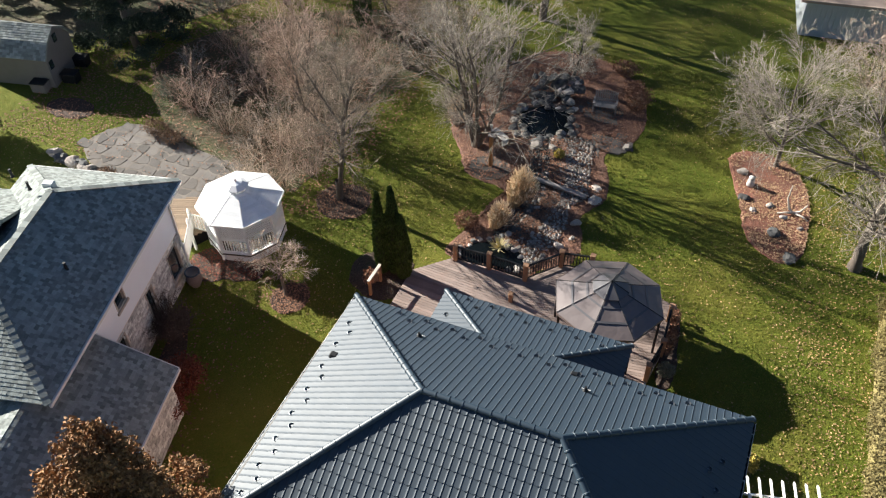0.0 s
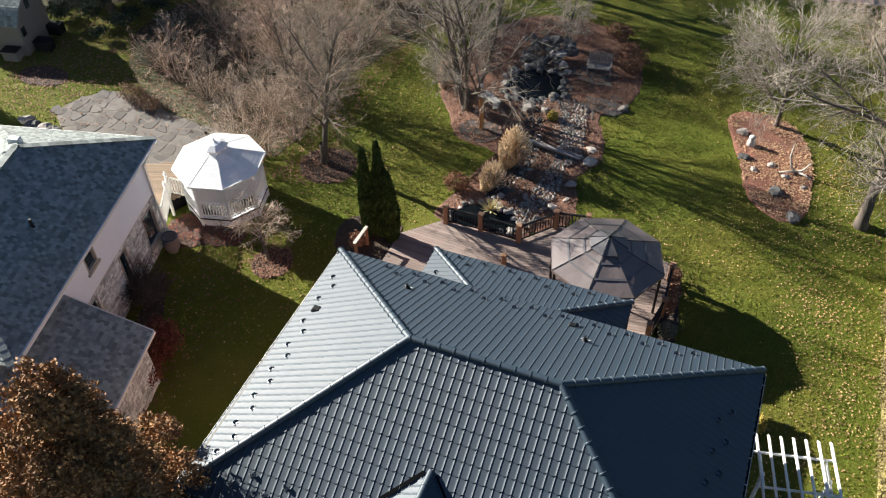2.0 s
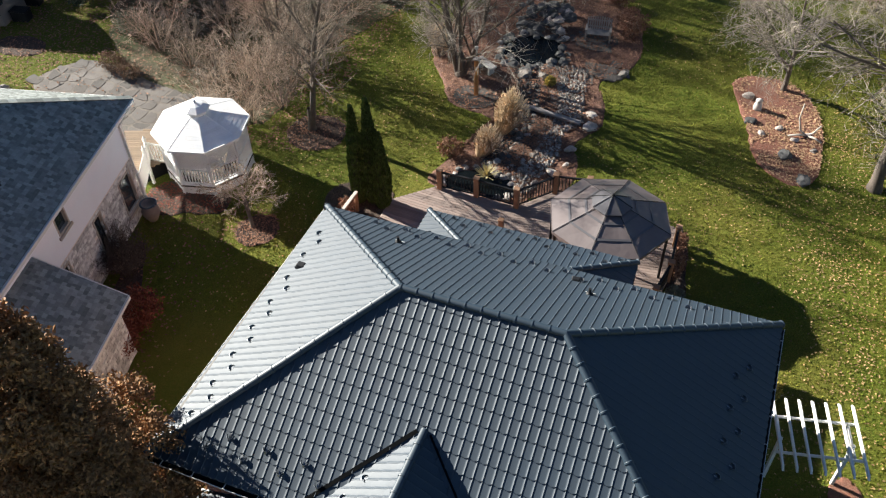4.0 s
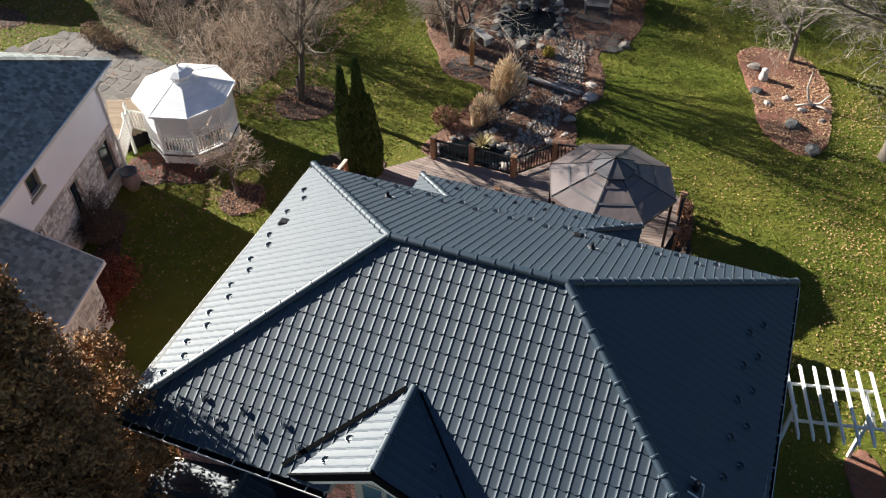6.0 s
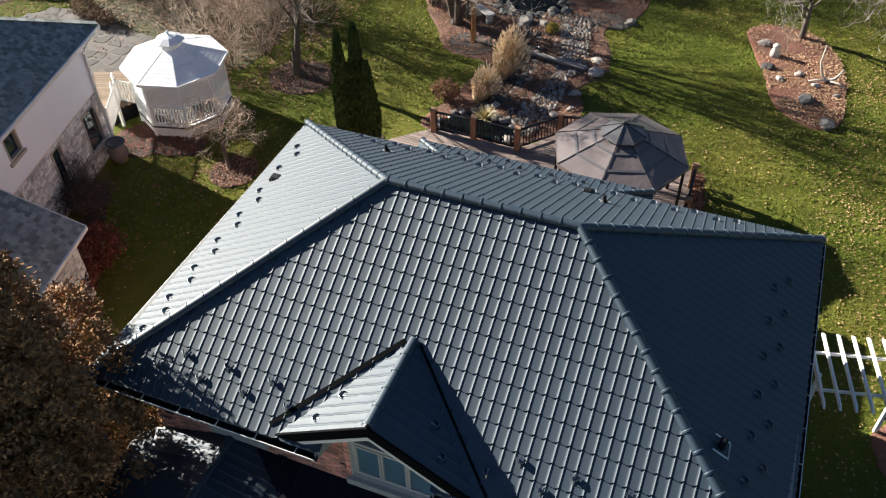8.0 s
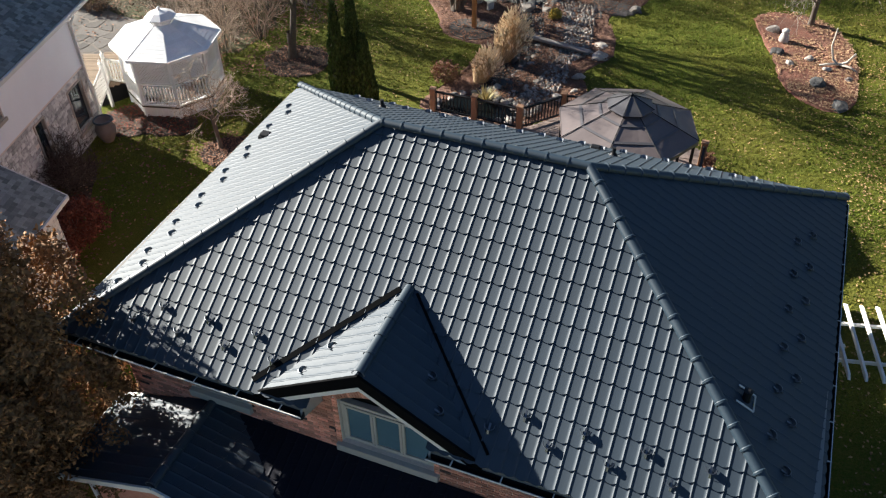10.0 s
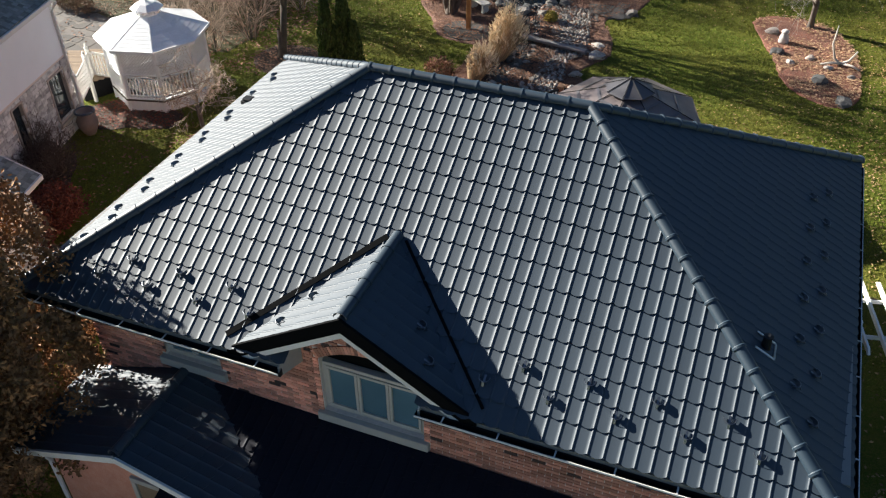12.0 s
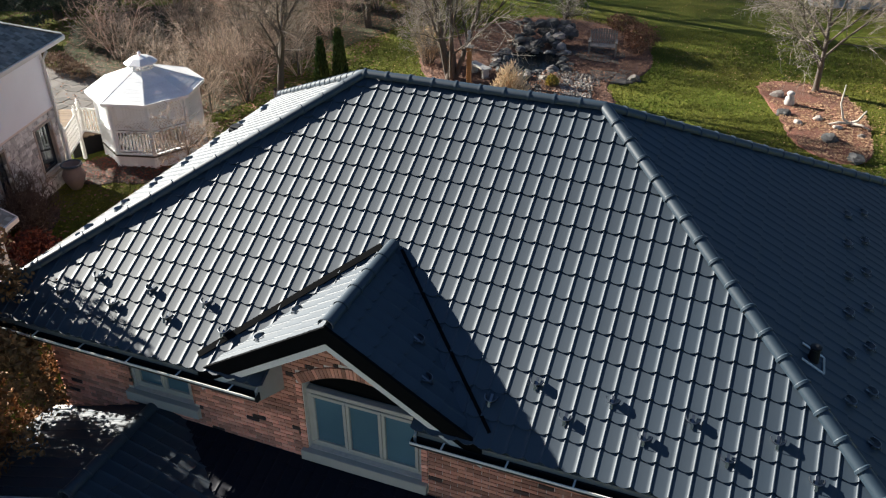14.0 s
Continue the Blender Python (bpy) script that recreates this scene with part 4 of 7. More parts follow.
# gutters: an open half-box on the fascia, with straps
def gutter(a, b, out, ends=True, straps=True):
    a, b, out = Vector(a), Vector(b), Vector(out)
    bm = bmesh.new()
    prof = [(0.0, 0.13), (0.0, 0.0), (0.08, 0.0), (0.125, 0.06), (0.13, 0.13), (0.118, 0.13), (0.11, 0.06), (0.075, 0.012), (0.012, 0.012), (0.012, 0.13)]
    q = [[bm.verts.new(p + out * o + Vector((0, 0, z))) for o, z in prof] for p in (a, b)]
    for i in range(len(prof)):
        j = (i + 1) % len(prof)
        bm.faces.new((q[0][i], q[0][j], q[1][j], q[1][i]))
    for s, fl in ((q[0], 1), (q[1], -1)):
        bm.faces.new([s[i] for i in (0, 1, 2, 3, 4)][::fl])
    bmesh.ops.recalc_face_normals(bm, faces=bm.faces[:])
    g = part("gutter", bm, black_metal, house, "dark metal eaves gutter with a pale front lip")
    bm = bmesh.new()
    beam(bm, a + out * 0.135 + Vector((0, 0, 0.115)), b + out * 0.135 + Vector((0, 0, 0.115)), 0.014, 0.035)
    part("gutter_lip", bm, white_trim, g, "pale gutter lip")
    n = int((b - a).length / 0.8)
    for i in range(n):
        p = a + (b - a) * ((i + 0.5) / n) + Vector((0, 0, 0.137))
        bm = bmesh.new()
        beam(bm, p, p + out * 0.13, 0.025, 0.008)
        part("gutter_strap", bm, white_trim, g)


GZ = EZ - 0.27
GF_Z = 4.83                                  # the front gutter hangs lower, below the longer eave
gutter((-5.5, -4.79, GF_Z), (-0.18, -4.79, GF_Z), (0, -1, 0))
gutter((2.18, -4.79, GF_Z), (8.33, -4.79, GF_Z), (0, -1, 0))
gutter((8.31, -4.78, GZ - 0.08), (8.33, 4.47, GZ), (1, 0, 0))
gutter((-5.48, -4.78, GZ - 0.12), (-5.28, 4.52, GZ), (-1, 0, 0))
gutter((EX0, 4.47, GZ), (EX1, 4.47, GZ), (0, 1, 0))
# eaves box: soffit and fascia
for x0, x1, y0, y1, z in ((-5.47, -0.24, -4.78, FW - 0.004, GF_Z), (2.24, 8.3, -4.78, FW - 0.004, GF_Z), (EX0 + 0.03, 8.2, 4.155, 4.46, GZ), (-5.4, -4.805, FW, 4.15, GZ), (7.905, 8.3, FW, 4.15, GZ)):
    bm = bmesh.new()
    box(bm, x0, x1, y0, y1, z - 0.02, z + 0.2)
    part("eaves_box", bm, soffit_mat, house)
for x in (-0.2, 2.23):                       # sloped end panels of the eaves beside the gable
    bm = bmesh.new()
    slab(bm, [(x, -4.84, GF_Z - 0.02), (x, FW - 0.006, GF_Z - 0.32), (x, FW - 0.006, 5.36), (x, -4.84, 5.0)], 0.03)
    part("eaves_return", bm, window_frame_mat, house)


def wall_box(name, x0, x1, y0, y1, z0, z1, mat, parent, label=""):
    bm = bmesh.new()
    box(bm, x0, x1, y0, y1, z0, z1)
    return part(name, bm, mat, parent, label)


# front wall with its openings: window in the gable and the small one beside it
WIN = (0.1, 2.0, 3.39, 4.53)
WIN2 = (-3.2, -1.98, 3.57, 4.7)
back = 0.02                                  # bricks stand this far proud of the mortar


def arch_z(x):
    """Underside of the segmental arch over the gable window."""
    return 4.7 + 0.34 * (1 - ((x - 1.05) / 0.95) ** 2)


def gable_top(x):
    return DZ - 0.16 - abs(x - DX) * 0.617


bm = bmesh.new()
YM = FW + back
box(bm, -4.8, WIN2[0], YM, YM + 0.3, 0.0, 5.05)
box(bm, WIN2[1], WIN[0], YM, YM + 0.3, 0.0, 5.05)
box(bm, WIN[1], 7.9, YM, YM + 0.3, 0.0, 5.05)
box(bm, WIN2[0], WIN2[1], YM, YM + 0.3, 0.0, WIN2[2])
box(bm, WIN[0], WIN[1], YM, YM + 0.3, 0.0, WIN[2])
box(bm, WIN2[0], WIN2[1], YM, YM + 0.3, WIN2[3], 5.05)
xs = [-0.2 + 2.4 * i / 24 for i in range(25)]
for x0, x1 in zip(xs, xs[1:]):
    xm = (x0 + x1) / 2
    lo = arch_z(xm) if WIN[0] < xm < WIN[1] else 5.05
    hi = gable_top(xm)
    if hi > lo + 0.02:
        box(bm, x0, x1, YM, YM + 0.3, lo, hi)
front_wall = part("wall", bm, mortar_mat, house, "red brick front wall with pale mortar joints")
wall_box("wall", -4.8, -4.5, FW + 0.32, 4.15, 0, 5.05, brick_side, house)
wall_box("wall", 7.6, 7.9, FW + 0.32, 4.15, 0, 5.05, brick_side, house)
wall_box("wall", -4.5, 7.6, 3.85, 4.15, 0, 5.05, brick_mat, house)
wall_box("wall", -4.5, 7.6, FW + 0.4, 3.8, 4.95, 5.05, soffit_mat, house)


def window(x0, x1, z0, z1, y, lights, name="window"):
    """A casement window set back in the wall: outer frame, sashes with panes, and a deep sill."""
    w = new(name)
    w.parent = house
    w["label"] = "taupe framed casement window with panes tinted for reflected sky"
    bm = bmesh.new()
    f = 0.075
    for b in ((x0, x1, z0, z0 + f), (x0, x1, z1 - f, z1), (x0, x0 + f, z0 + f, z1 - f), (x1 - f, x1, z0 + f, z1 - f)):
        box(bm, b[0], b[1], y, y + 0.12, b[2], b[3], bevel=0.008)
    part("frame", bm, window_frame_mat, w)
    inner = (x1 - x0 - 2 * f) / lights
    for i in range(lights):
        a = x0 + f + i * inner
        bm = bmesh.new()
        s = 0.06
        lo, hi = z0 + f, z1 - f
        for b in ((a, a + inner, lo, lo + s), (a, a + inner, hi - s, hi), (a, a + s, lo + s, hi - s), (a + inner - s, a + inner, lo + s, hi - s)):
            box(bm, b[0] + 0.003, b[1] - 0.003, y - 0.02, y + 0.06, b[2], b[3], bevel=0.006)
        sash = part("sash", bm, window_frame_mat, w)
        bm = bmesh.new()
        box(bm, a + s, a + inner - s, y + 0.015, y + 0.03, lo + s, hi - s)
        part("pane", bm, sky_pane_mat, sash)
    bm = bmesh.new()
    box(bm, x0 - 0.1, x1 + 0.1, FW - 0.09, y + 0.1, z0 - 0.19, z0 - 0.005, bevel=0.01)
    part("sill", bm, window_frame_mat, w, "deep taupe window sill")
    bm = bmesh.new()
    box(bm, x0 + 0.02, x1 - 0.02, y + 0.2, y + 0.22, z0, z1)
    part("blind", bm, curtain_mat, w)
    return w


window(WIN[0], WIN[1], WIN[2], WIN[3], FW + 0.1, 3)
window(WIN2[0], WIN2[1], WIN2[2], WIN2[3], FW + 0.1, 2)
bm = bmesh.new()                             # panel between the window and its arch, the recess shade painted black
box(bm, WIN[0], WIN[1], FW + 0.22, FW + 0.26, WIN[3] + 0.004, 5.06)
part("arch_panel", bm, edge_and_shade_black, house, "recessed panel under the brick arch, shade painted black")

# rear single-storey wing
wing = new("rear_wing")
wing.parent = house
wing["label"] = "single-storey rear wing with a low metal tile hip roof"
WX0, WX1, WY, WZ = -3.32, 4.08, 7.95, 2.82
wp = 0.42
wing_roof = new("wing_roof")
wing_roof.parent = wing
a, b = (WX1, WY, WZ), (WX0, WY, WZ)
w_in = 2.6
t1, t2 = (WX0 + w_in, WY - w_in, WZ + w_in * wp), (WX1 - w_in, WY - w_in, WZ + w_in * wp)
yb = 4.2
tiled_slope(wing_roof, a, b, t1, t2)
tiled_slope(wing_roof, b, (WX0, yb, WZ), (t1[0], yb, t1[2]), t1)
tiled_slope(wing_roof, (WX1, yb, WZ), a, t2, (t2[0], yb, t2[2]))
bm = bmesh.new()
slab(bm, [t2, t1, (t1[0], yb, t1[2]), (t2[0], yb, t2[2])], 0.1)
part("roof_deck", bm, roof_trim, wing_roof)
ridge_caps(wing_roof, a, t2)
ridge_caps(wing_roof, b, t1)
wing_back = ((1, 0, 0), lambda x, y: WZ + (WY - y) * wp)
guards(wing_roof, [(-2.3 + 0.98 * i, 7.65) for i in range(7)], wing_back)
guards(wing_roof, [(-1.8 + 0.98 * i, 7.25) for i in range(6)], wing_back)
guards(wing_roof, [(-2.75, 6.6)], ((0, 1, 0), lambda x, y: WZ + (x - WX0) * wp))
wall_box("wall", WX0 + 0.35, WX1 - 0.35, 4.16, WY - 0.35, 0, WZ - 0.08, brick_mat, wing)
gutter((WX0, WY - 0.02, WZ - 0.24), (WX1, WY - 0.02, WZ - 0.24), (0, 1, 0))

# front garage wing: gable to the street, and the long porch roof beside it
garage = new("garage_wing")
garage.parent = house
garage["label"] = "low front wing with a glossy dark metal tile gable roof"
GRX, GRZ, GEX, GEZ, GY0, GY1 = -2.78, 3.36, -5.3, 2.46, -6.3, FW
g_roof = new("garage_roof")
g_roof.parent = garage
a, b = (GEX, GY1, GEZ), (GEX, GY0, GEZ)
c, d = (GRX, GY0, GRZ), (GRX, GY1, GRZ)
tiled_slope(g_roof, a, b, c, d)
GRX2 = 0.2
tiled_slope(g_roof, (GRX2, GY0, GEZ), (GRX2, GY1, GEZ), d, c)
ridge_caps(g_roof, c, d)
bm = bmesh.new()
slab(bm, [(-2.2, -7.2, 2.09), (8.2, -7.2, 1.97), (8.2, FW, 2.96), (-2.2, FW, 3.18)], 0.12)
part("porch_roof", bm, porch_shade_metal, garage, "metal porch roof coloured darker for deep shade")
# same tiles as above, in the metal that carries the porch shade
tiled_slope(g_roof, (-2.2, -7.2, 2.11), (8.2, -7.2, 1.99), (8.2, FW, 2.98), (-2.2, FW, 3.2), deck=False, mat=porch_shade_metal)
for e in ((GEX, GY0, GEZ), (GRX2, GY0, GEZ)):
    bm = bmesh.new()
    beam(bm, (GRX, GY0 - 0.02, GRZ - 0.1), (e[0], GY0 - 0.02, e[2] - 0.1), 0.05, 0.14)
    part("rake_board", bm, white_trim, garage, "white rake board")
wall_box("wall", GEX + 0.45, GRX2 - 0.2, GY0 + 0.35, FW, 0, GEZ - 0.05, brick_mat, garage)
bm = bmesh.new()
slab(bm, [(GEX + 0.45, GY0 + 0.35, GEZ - 0.06), (GRX2 - 0.2, GY0 + 0.35, GEZ - 0.06), (GRX, GY0 + 0.35, GRZ - 0.2)], 0.2)
part("gable_wall", bm, brick_mat, garage)
wall_box("wall", GRX2, 7.9, -6.6, FW, 0, 2.1, brick_mat, garage)
gw = new("garage_window")
gw.parent = garage
gw["label"] = "taupe framed window with a warm interior behind"
GWY = GY0 + 0.35
bm = bmesh.new()
for b in ((-3.0, -1.5, 2.16, 2.28), (-3.0, -1.5, 1.0, 1.1), (-3.0, -2.9, 1.1, 2.16), (-1.6, -1.5, 1.1, 2.16), (-2.3, -2.2, 1.1, 2.16)):
    box(bm, b[0], b[1], GWY - 0.06, GWY + 0.02, b[2], b[3], bevel=0.008)
part("frame", bm, window_frame_mat, gw)
bm = bmesh.new()
box(bm, -2.9, -1.6, GWY - 0.02, GWY - 0.004, 1.1, 2.16)
part("pane", bm, deck_warm, gw, "pane with a warm brown blind behind")
bm = bmesh.new()
tube(bm, [(GEX - 0.02, GY0 + 0.1, GEZ - 0.1), (GEX + 0.1, GY0 + 0.25, GEZ - 0.3), (GEX + 0.4, GY0 + 0.3, GEZ - 0.55), (GEX + 0.42, GY0 + 0.3, 0.2)], 0.045, 8)
part("downspout", bm, white_trim, garage, "white downspout")
bm = bmesh.new()
beam(bm, (GEX - 0.04, GY0, GEZ - 0.08), (GEX - 0.04, GY1 - 0.05, GEZ - 0.08), 0.1, 0.1, 0.01)
part("gutter", bm, white_trim, garage, "pale eaves gutter")
bm = bmesh.new()
beam(bm, (GEX + 0.1, GY1 - 0.04, GEZ + 0.06), (GEX + 0.62, GY1 - 0.04, GEZ + 0.24), 0.1, 0.06, 0.01)
part("flashing", bm, white_trim, garage, "pale step flashing at the wall")

# ---- neighbouring house ----
nb = thing("neighbour_house", "pale house with white siding over light brick and blue-grey shingle roofs", "house", (-15.5, 8.1, 0), 13.5)
NE, NR = 4.6, 6.5                             # eave and ridge heights
NP = (NR - NE) / 3.4


def shingle_face(parent, pts, tab=0.15, course=0.14, name="shingle_roof"):
    """A roof plane laid with overlapping courses of shingle tabs; pts run a, b along the eave, then up."""
    pts = [Vector(p) for p in pts]
    a, b = pts[0], pts[1]
    m = frame_m(a, b - a, pts[-1] - a)
    inv = m.inverted()
    P = [(inv @ p).to_2d() for p in pts]
    W0, W1, H = min(p.x for p in P), max(p.x for p in P), max(p.y for p in P)
    rnd = random.Random(len(parent.children) * 7 + int(W1 * 10))
    verts, faces = [], []
    for r in range(int(H / course) + 1):
        v0, v1 = r * course, (r + 1) * course + 0.01
        # extent of this course
        xs = []
        vm = v0 + course * 0.5
        for p, q in zip(P, P[1:] + P[:1]):
            if (p.y - vm) * (q.y - vm) < 0:
                xs.append(p.x + (q.x - p.x) * (vm - p.y) / (q.y - p.y))
        if len(xs) < 2:
            continue
        u, end = min(xs), max(xs)
        while u < end:
            w = min(u + tab * rnd.uniform(0.6, 1.3), end)
            t = rnd.uniform(0.012, 0.026)
            k = len(verts)
            verts += [(u, v0, t), (w - 0.004, v0, t), (w - 0.004, v1, 0.002), (u, v1, 0.002), (u, v0, -0.004), (w - 0.004, v0, -0.004)]
            faces += [(k, k + 1, k + 2, k + 3), (k + 4, k + 5, k + 1, k)]
            u = w
    ob = raw("shingles", verts, faces, shingle_mat, parent, m=m)
    tagged(ob, kind="stuff")
    bm = bmesh.new()
    slab(bm, [p - m.to_3x3().col[2] * 0.006 for p in pts], 0.12)
    part("roof_deck", bm, shingle_mat, parent)


nroof = new("roof")
nroof.parent = nb
nroof["label"] = "blue-grey asphalt shingle hip roof"
e = [(0, 0, NE), (0, -11.4, NE), (-6.8, -11.4, NE), (-6.8, 0, NE)]
r0, r1 = (-3.4, -3.4, NR), (-3.4, -8.0, NR)
shingle_face(nroof, [e[1], e[0], r0, r1])
shingle_face(nroof, [e[0], e[3], r0])
shingle_face(nroof, [e[3], e[2], r1, r0])
shingle_face(nroof, [e[2], e[1], r1])
# cross wing further back
f = [(-5.2, -1.6, NE), (-5.2, -9.2, NE), (-14.0, -9.2, NE), (-14.0, -1.6, NE)]
r2, r3 = (-4.2, -5.4, 6.72), (-10.2, -5.4, 6.72)
shingle_face(nroof, [f[0], f[3], r3, r2])
shingle_face(nroof, [f[3], f[2], r3])
shingle_face(nroof, [f[2], f[1], r2, r3])
for q, r in ((e[0], r0), (e[1], r1), (e[3], r0), (r0, r1), (r2, r3), (f[3], r3)):
    bm = bmesh.new()
    n = int((Vector(r) - Vector(q)).length / 0.28)
    for i in range(n):
        s, t = Vector(q).lerp(Vector(r), i / n), Vector(q).lerp(Vector(r), (i + 1.15) / n)
        beam(bm, s + Vector((0, 0, 0.02)), t + Vector((0, 0, 0.01)), 0.26, 0.02)
    tagged(part("hip_shingles", bm, shingle_mat, nroof), kind="stuff")
for x, y, k in ((-4.3, -3.3, 0), (-6.2, -1.8, 1), (-1.6, -6.3, 2)):
    bm = bmesh.new()
    lathe(bm, [(0.09, 0), (0.07, 0.05), (0.055, 0.06), (0.055, 0.38), (0.04, 0.38)], 12)
    z = NE + min(-x, 3.4, -y) * NP - 0.05
    part("vent_pipe", bm, black_metal, nroof, m=Matrix.Translation((x, y, z)))
bm = bmesh.new()
box(bm, -4.0, -3.55, -3.0, -2.7, NR - 0.45, NR - 0.05, bevel=0.03)
part("roof_vent", bm, white_trim, nroof)
for a, b in ((e[0], e[1]), (e[0], e[3])):      # white fascia and gutter
    bm = bmesh.new()
    out = Vector((1, 0, 0)) if a[0] == b[0] else Vector((0, 1, 0))
    beam(bm, Vector(a) + out * 0.04 - Vector((0, 0, 0.09)), Vector(b) + out * 0.04 - Vector((0, 0, 0.09)), 0.09, 0.14, 0.01)
    part("gutter", bm, white_trim, nb, "white eaves gutter")
bm = bmesh.new()
box(bm, -6.7, -0.03, -11.3, -0.05, NE - 0.2, NE - 0.13)
part("soffit", bm, white_trim, nb)
NWX, NWY0, NWY1, SPLIT = -0.22, -11.0, -1.05, 2.6


def pierced(name, x0, x1, y0, y1, z0, z1, holes, mat, label):
    """A wall in the y-z plane with rectangular openings (y0, y1, z0, z1)."""
    bm = bmesh.new()
    ys = sorted({y0, y1, *[min(max(h[i], y0), y1) for h in holes for i in (0, 1)]})
    zs = sorted({z0, z1, *[min(max(h[i], z0), z1) for h in holes for i in (2, 3)]})
    for a, b in zip(ys, ys[1:]):
        for c, d in zip(zs, zs[1:]):
            if not any(h[0] < (a + b) / 2 < h[1] and h[2] < (c + d) / 2 < h[3] for h in holes):
                box(bm, x0, x1, a, b, c, d)
    return part(name, bm, mat, nb, label)


HOLES = [(-6.4, -5.65, 3.4, 4.35), (-2.45, -1.4, 0.65, 2.3), (-4.6, -3.95, 0.2, 2.4), (-7.2, -6.5, 0.8, 2.4)]
pierced("upper_wall", NWX - 0.25, NWX, NWY0, NWY1, SPLIT, NE - 0.14, HOLES, siding_mat, "white lap siding upper wall")
lower = pierced("lower_wall", NWX - 0.28, NWX - 0.012, NWY0, NWY1, 0.0, SPLIT, HOLES, mortar_mat, "light brick lower wall")
z = SPLIT                                      # lap boards
while z < NE - 0.25:
    for a, b in ((NWY0, -6.4), (-5.65, NWY1)) if 3.25 < z < 4.35 else ((NWY0, NWY1),):
        bm = bmesh.new()
        slab(bm, [(NWX + 0.022, a, z), (NWX + 0.022, b, z), (NWX + 0.004, b, z + 0.115), (NWX + 0.004, a, z + 0.115)], 0.01)
        part("lap_board", bm, siding_mat, nb)
    z += 0.115
verts, faces = [], []                          # light bricks of the lower wall
rnd = random.Random(3)
z, row = 0.02, 0
while z < SPLIT - 0.14:
    y = NWY0 + (0.11 if row % 2 else 0)
    while y < NWY1 - 0.05:
        y1 = min(y + rnd.uniform(0.2, 0.42), NWY1)
        if not any(h[0] - 0.02 < (y + y1) / 2 < h[1] + 0.02 and h[2] < z + 0.03 < h[3] for h in HOLES):
            k, x = len(verts), NWX + rnd.uniform(-0.008, 0.02)
            verts += [(x, y, z), (x, y1, z), (x, y1, z + 0.135), (x, y, z + 0.135), (x - 0.04, y, z), (x - 0.04, y1, z), (x - 0.04, y1, z + 0.135), (x - 0.04, y, z + 0.135)]
            faces += [(k, k + 1, k + 2, k + 3), (k + 4, k + 5, k + 1, k), (k + 3, k + 2, k + 6, k + 7), (k + 4, k, k + 3, k + 7), (k + 1, k + 5, k + 6, k + 2)]
        y = y1 + 0.012
    z, row = z + 0.147, row + 1
tagged(raw("stone_facing", verts, faces, pale_brick, nb), kind="stuff")
bm = bmesh.new()
box(bm, -6.6, NWX - 0.3, NWY1 - 0.3, NWY1, 0, NE - 0.14)
part("back_wall", bm, siding_mat, nb)
bm = bmesh.new()
box(bm, -6.6, -6.3, NWY0, NWY1 - 0.3, 0, NE - 0.14)
box(bm, -6.3, NWX - 0.3, NWY0, NWY0 + 0.3, 0, NE - 0.14)
part("far_wall", bm, siding_mat, nb)
bm = bmesh.new()
box(bm, -13.7, -6.6, -8.9, -1.9, 0, NE - 0.05)
part("wing_wall", bm, siding_mat, nb)
for i, h in enumerate(HOLES):
    w = new("window")
    w.parent = nb
    w["label"] = "tall window with a beige frame and dark glass"
    bm = bmesh.new()
    for a in ((h[0], h[1], h[2], h[2] + 0.07), (h[0], h[1], h[3] - 0.07, h[3]), (h[0], h[0] + 0.07, h[2] + 0.07, h[3] - 0.07), (h[1] - 0.07, h[1], h[2] + 0.07, h[3] - 0.07)):
        box(bm, NWX - 0.16, NWX + 0.03, a[0], a[1], a[2], a[3], bevel=0.006)
    part("window_frame", bm, beige_frame, w)
    bm = bmesh.new()
    box(bm, NWX - 0.12, NWX - 0.1, h[0] + 0.06, h[1] - 0.06, h[2] + 0.06, h[3] - 0.06)
    part("pane", bm, glass_mat, w)
    bm = bmesh.new()
    box(bm, NWX - 0.1, NWX + 0.08, h[0] - 0.08, h[1] + 0.08, h[2] - 0.12, h[2] - 0.004, bevel=0.01)
    part("window_sill", bm, beige_frame, w)
bm = bmesh.new()                               # corner downspout with its elbow and outlet
tube(bm, [(0.05, NWY1 - 0.07, NE - 0.2), (NWX + 0.07, NWY1 - 0.07, NE - 0.5), (NWX + 0.07, NWY1 - 0.07, 0.75), (NWX + 0.45, NWY1 - 0.3, 0.62), (NWX + 0.75, NWY1 - 0.5, 0.55)], 0.045, 8)
part("downspout", bm, white_trim, nb, "white corner downspout")
bm = bmesh.new()
box(bm, NWX - 0.1, NWX + 0.02, NWY1 - 0.12, NWY1 + 0.02, SPLIT, NE - 0.14)
part("corner_board", bm, white_trim, nb)
# low side wing towards the street
LX, LZ, LY0, LY1 = 2.6, 2.55, -7.95, -16.5
lroof = new("low_roof")
lroof.parent = nb
shingle_face(lroof, [(LX, LY1, LZ), (LX, LY0, LZ), (NWX, LY0, 4.02), (NWX, LY1, 4.02)])
shingle_face(lroof, [(LX - 10, LY1, LZ), (LX, LY1, LZ), (NWX, LY1 + 2.8, 4.02), (LX - 8, LY1 + 2.8, 4.02)])
shingle_face(lroof, [(NWX, LY1, 4.02), (NWX, -11.1, 4.02), (-1.0, -11.1, 4.42), (-1.0, LY1, 4.42)])
shingle_face(lroof, [(-7.5, -11.1, 2.2), (-7.5, LY1, 2.2), (-1.0, LY1, 4.42), (-1.0, -11.1, 4.42)])
bm = bmesh.new()
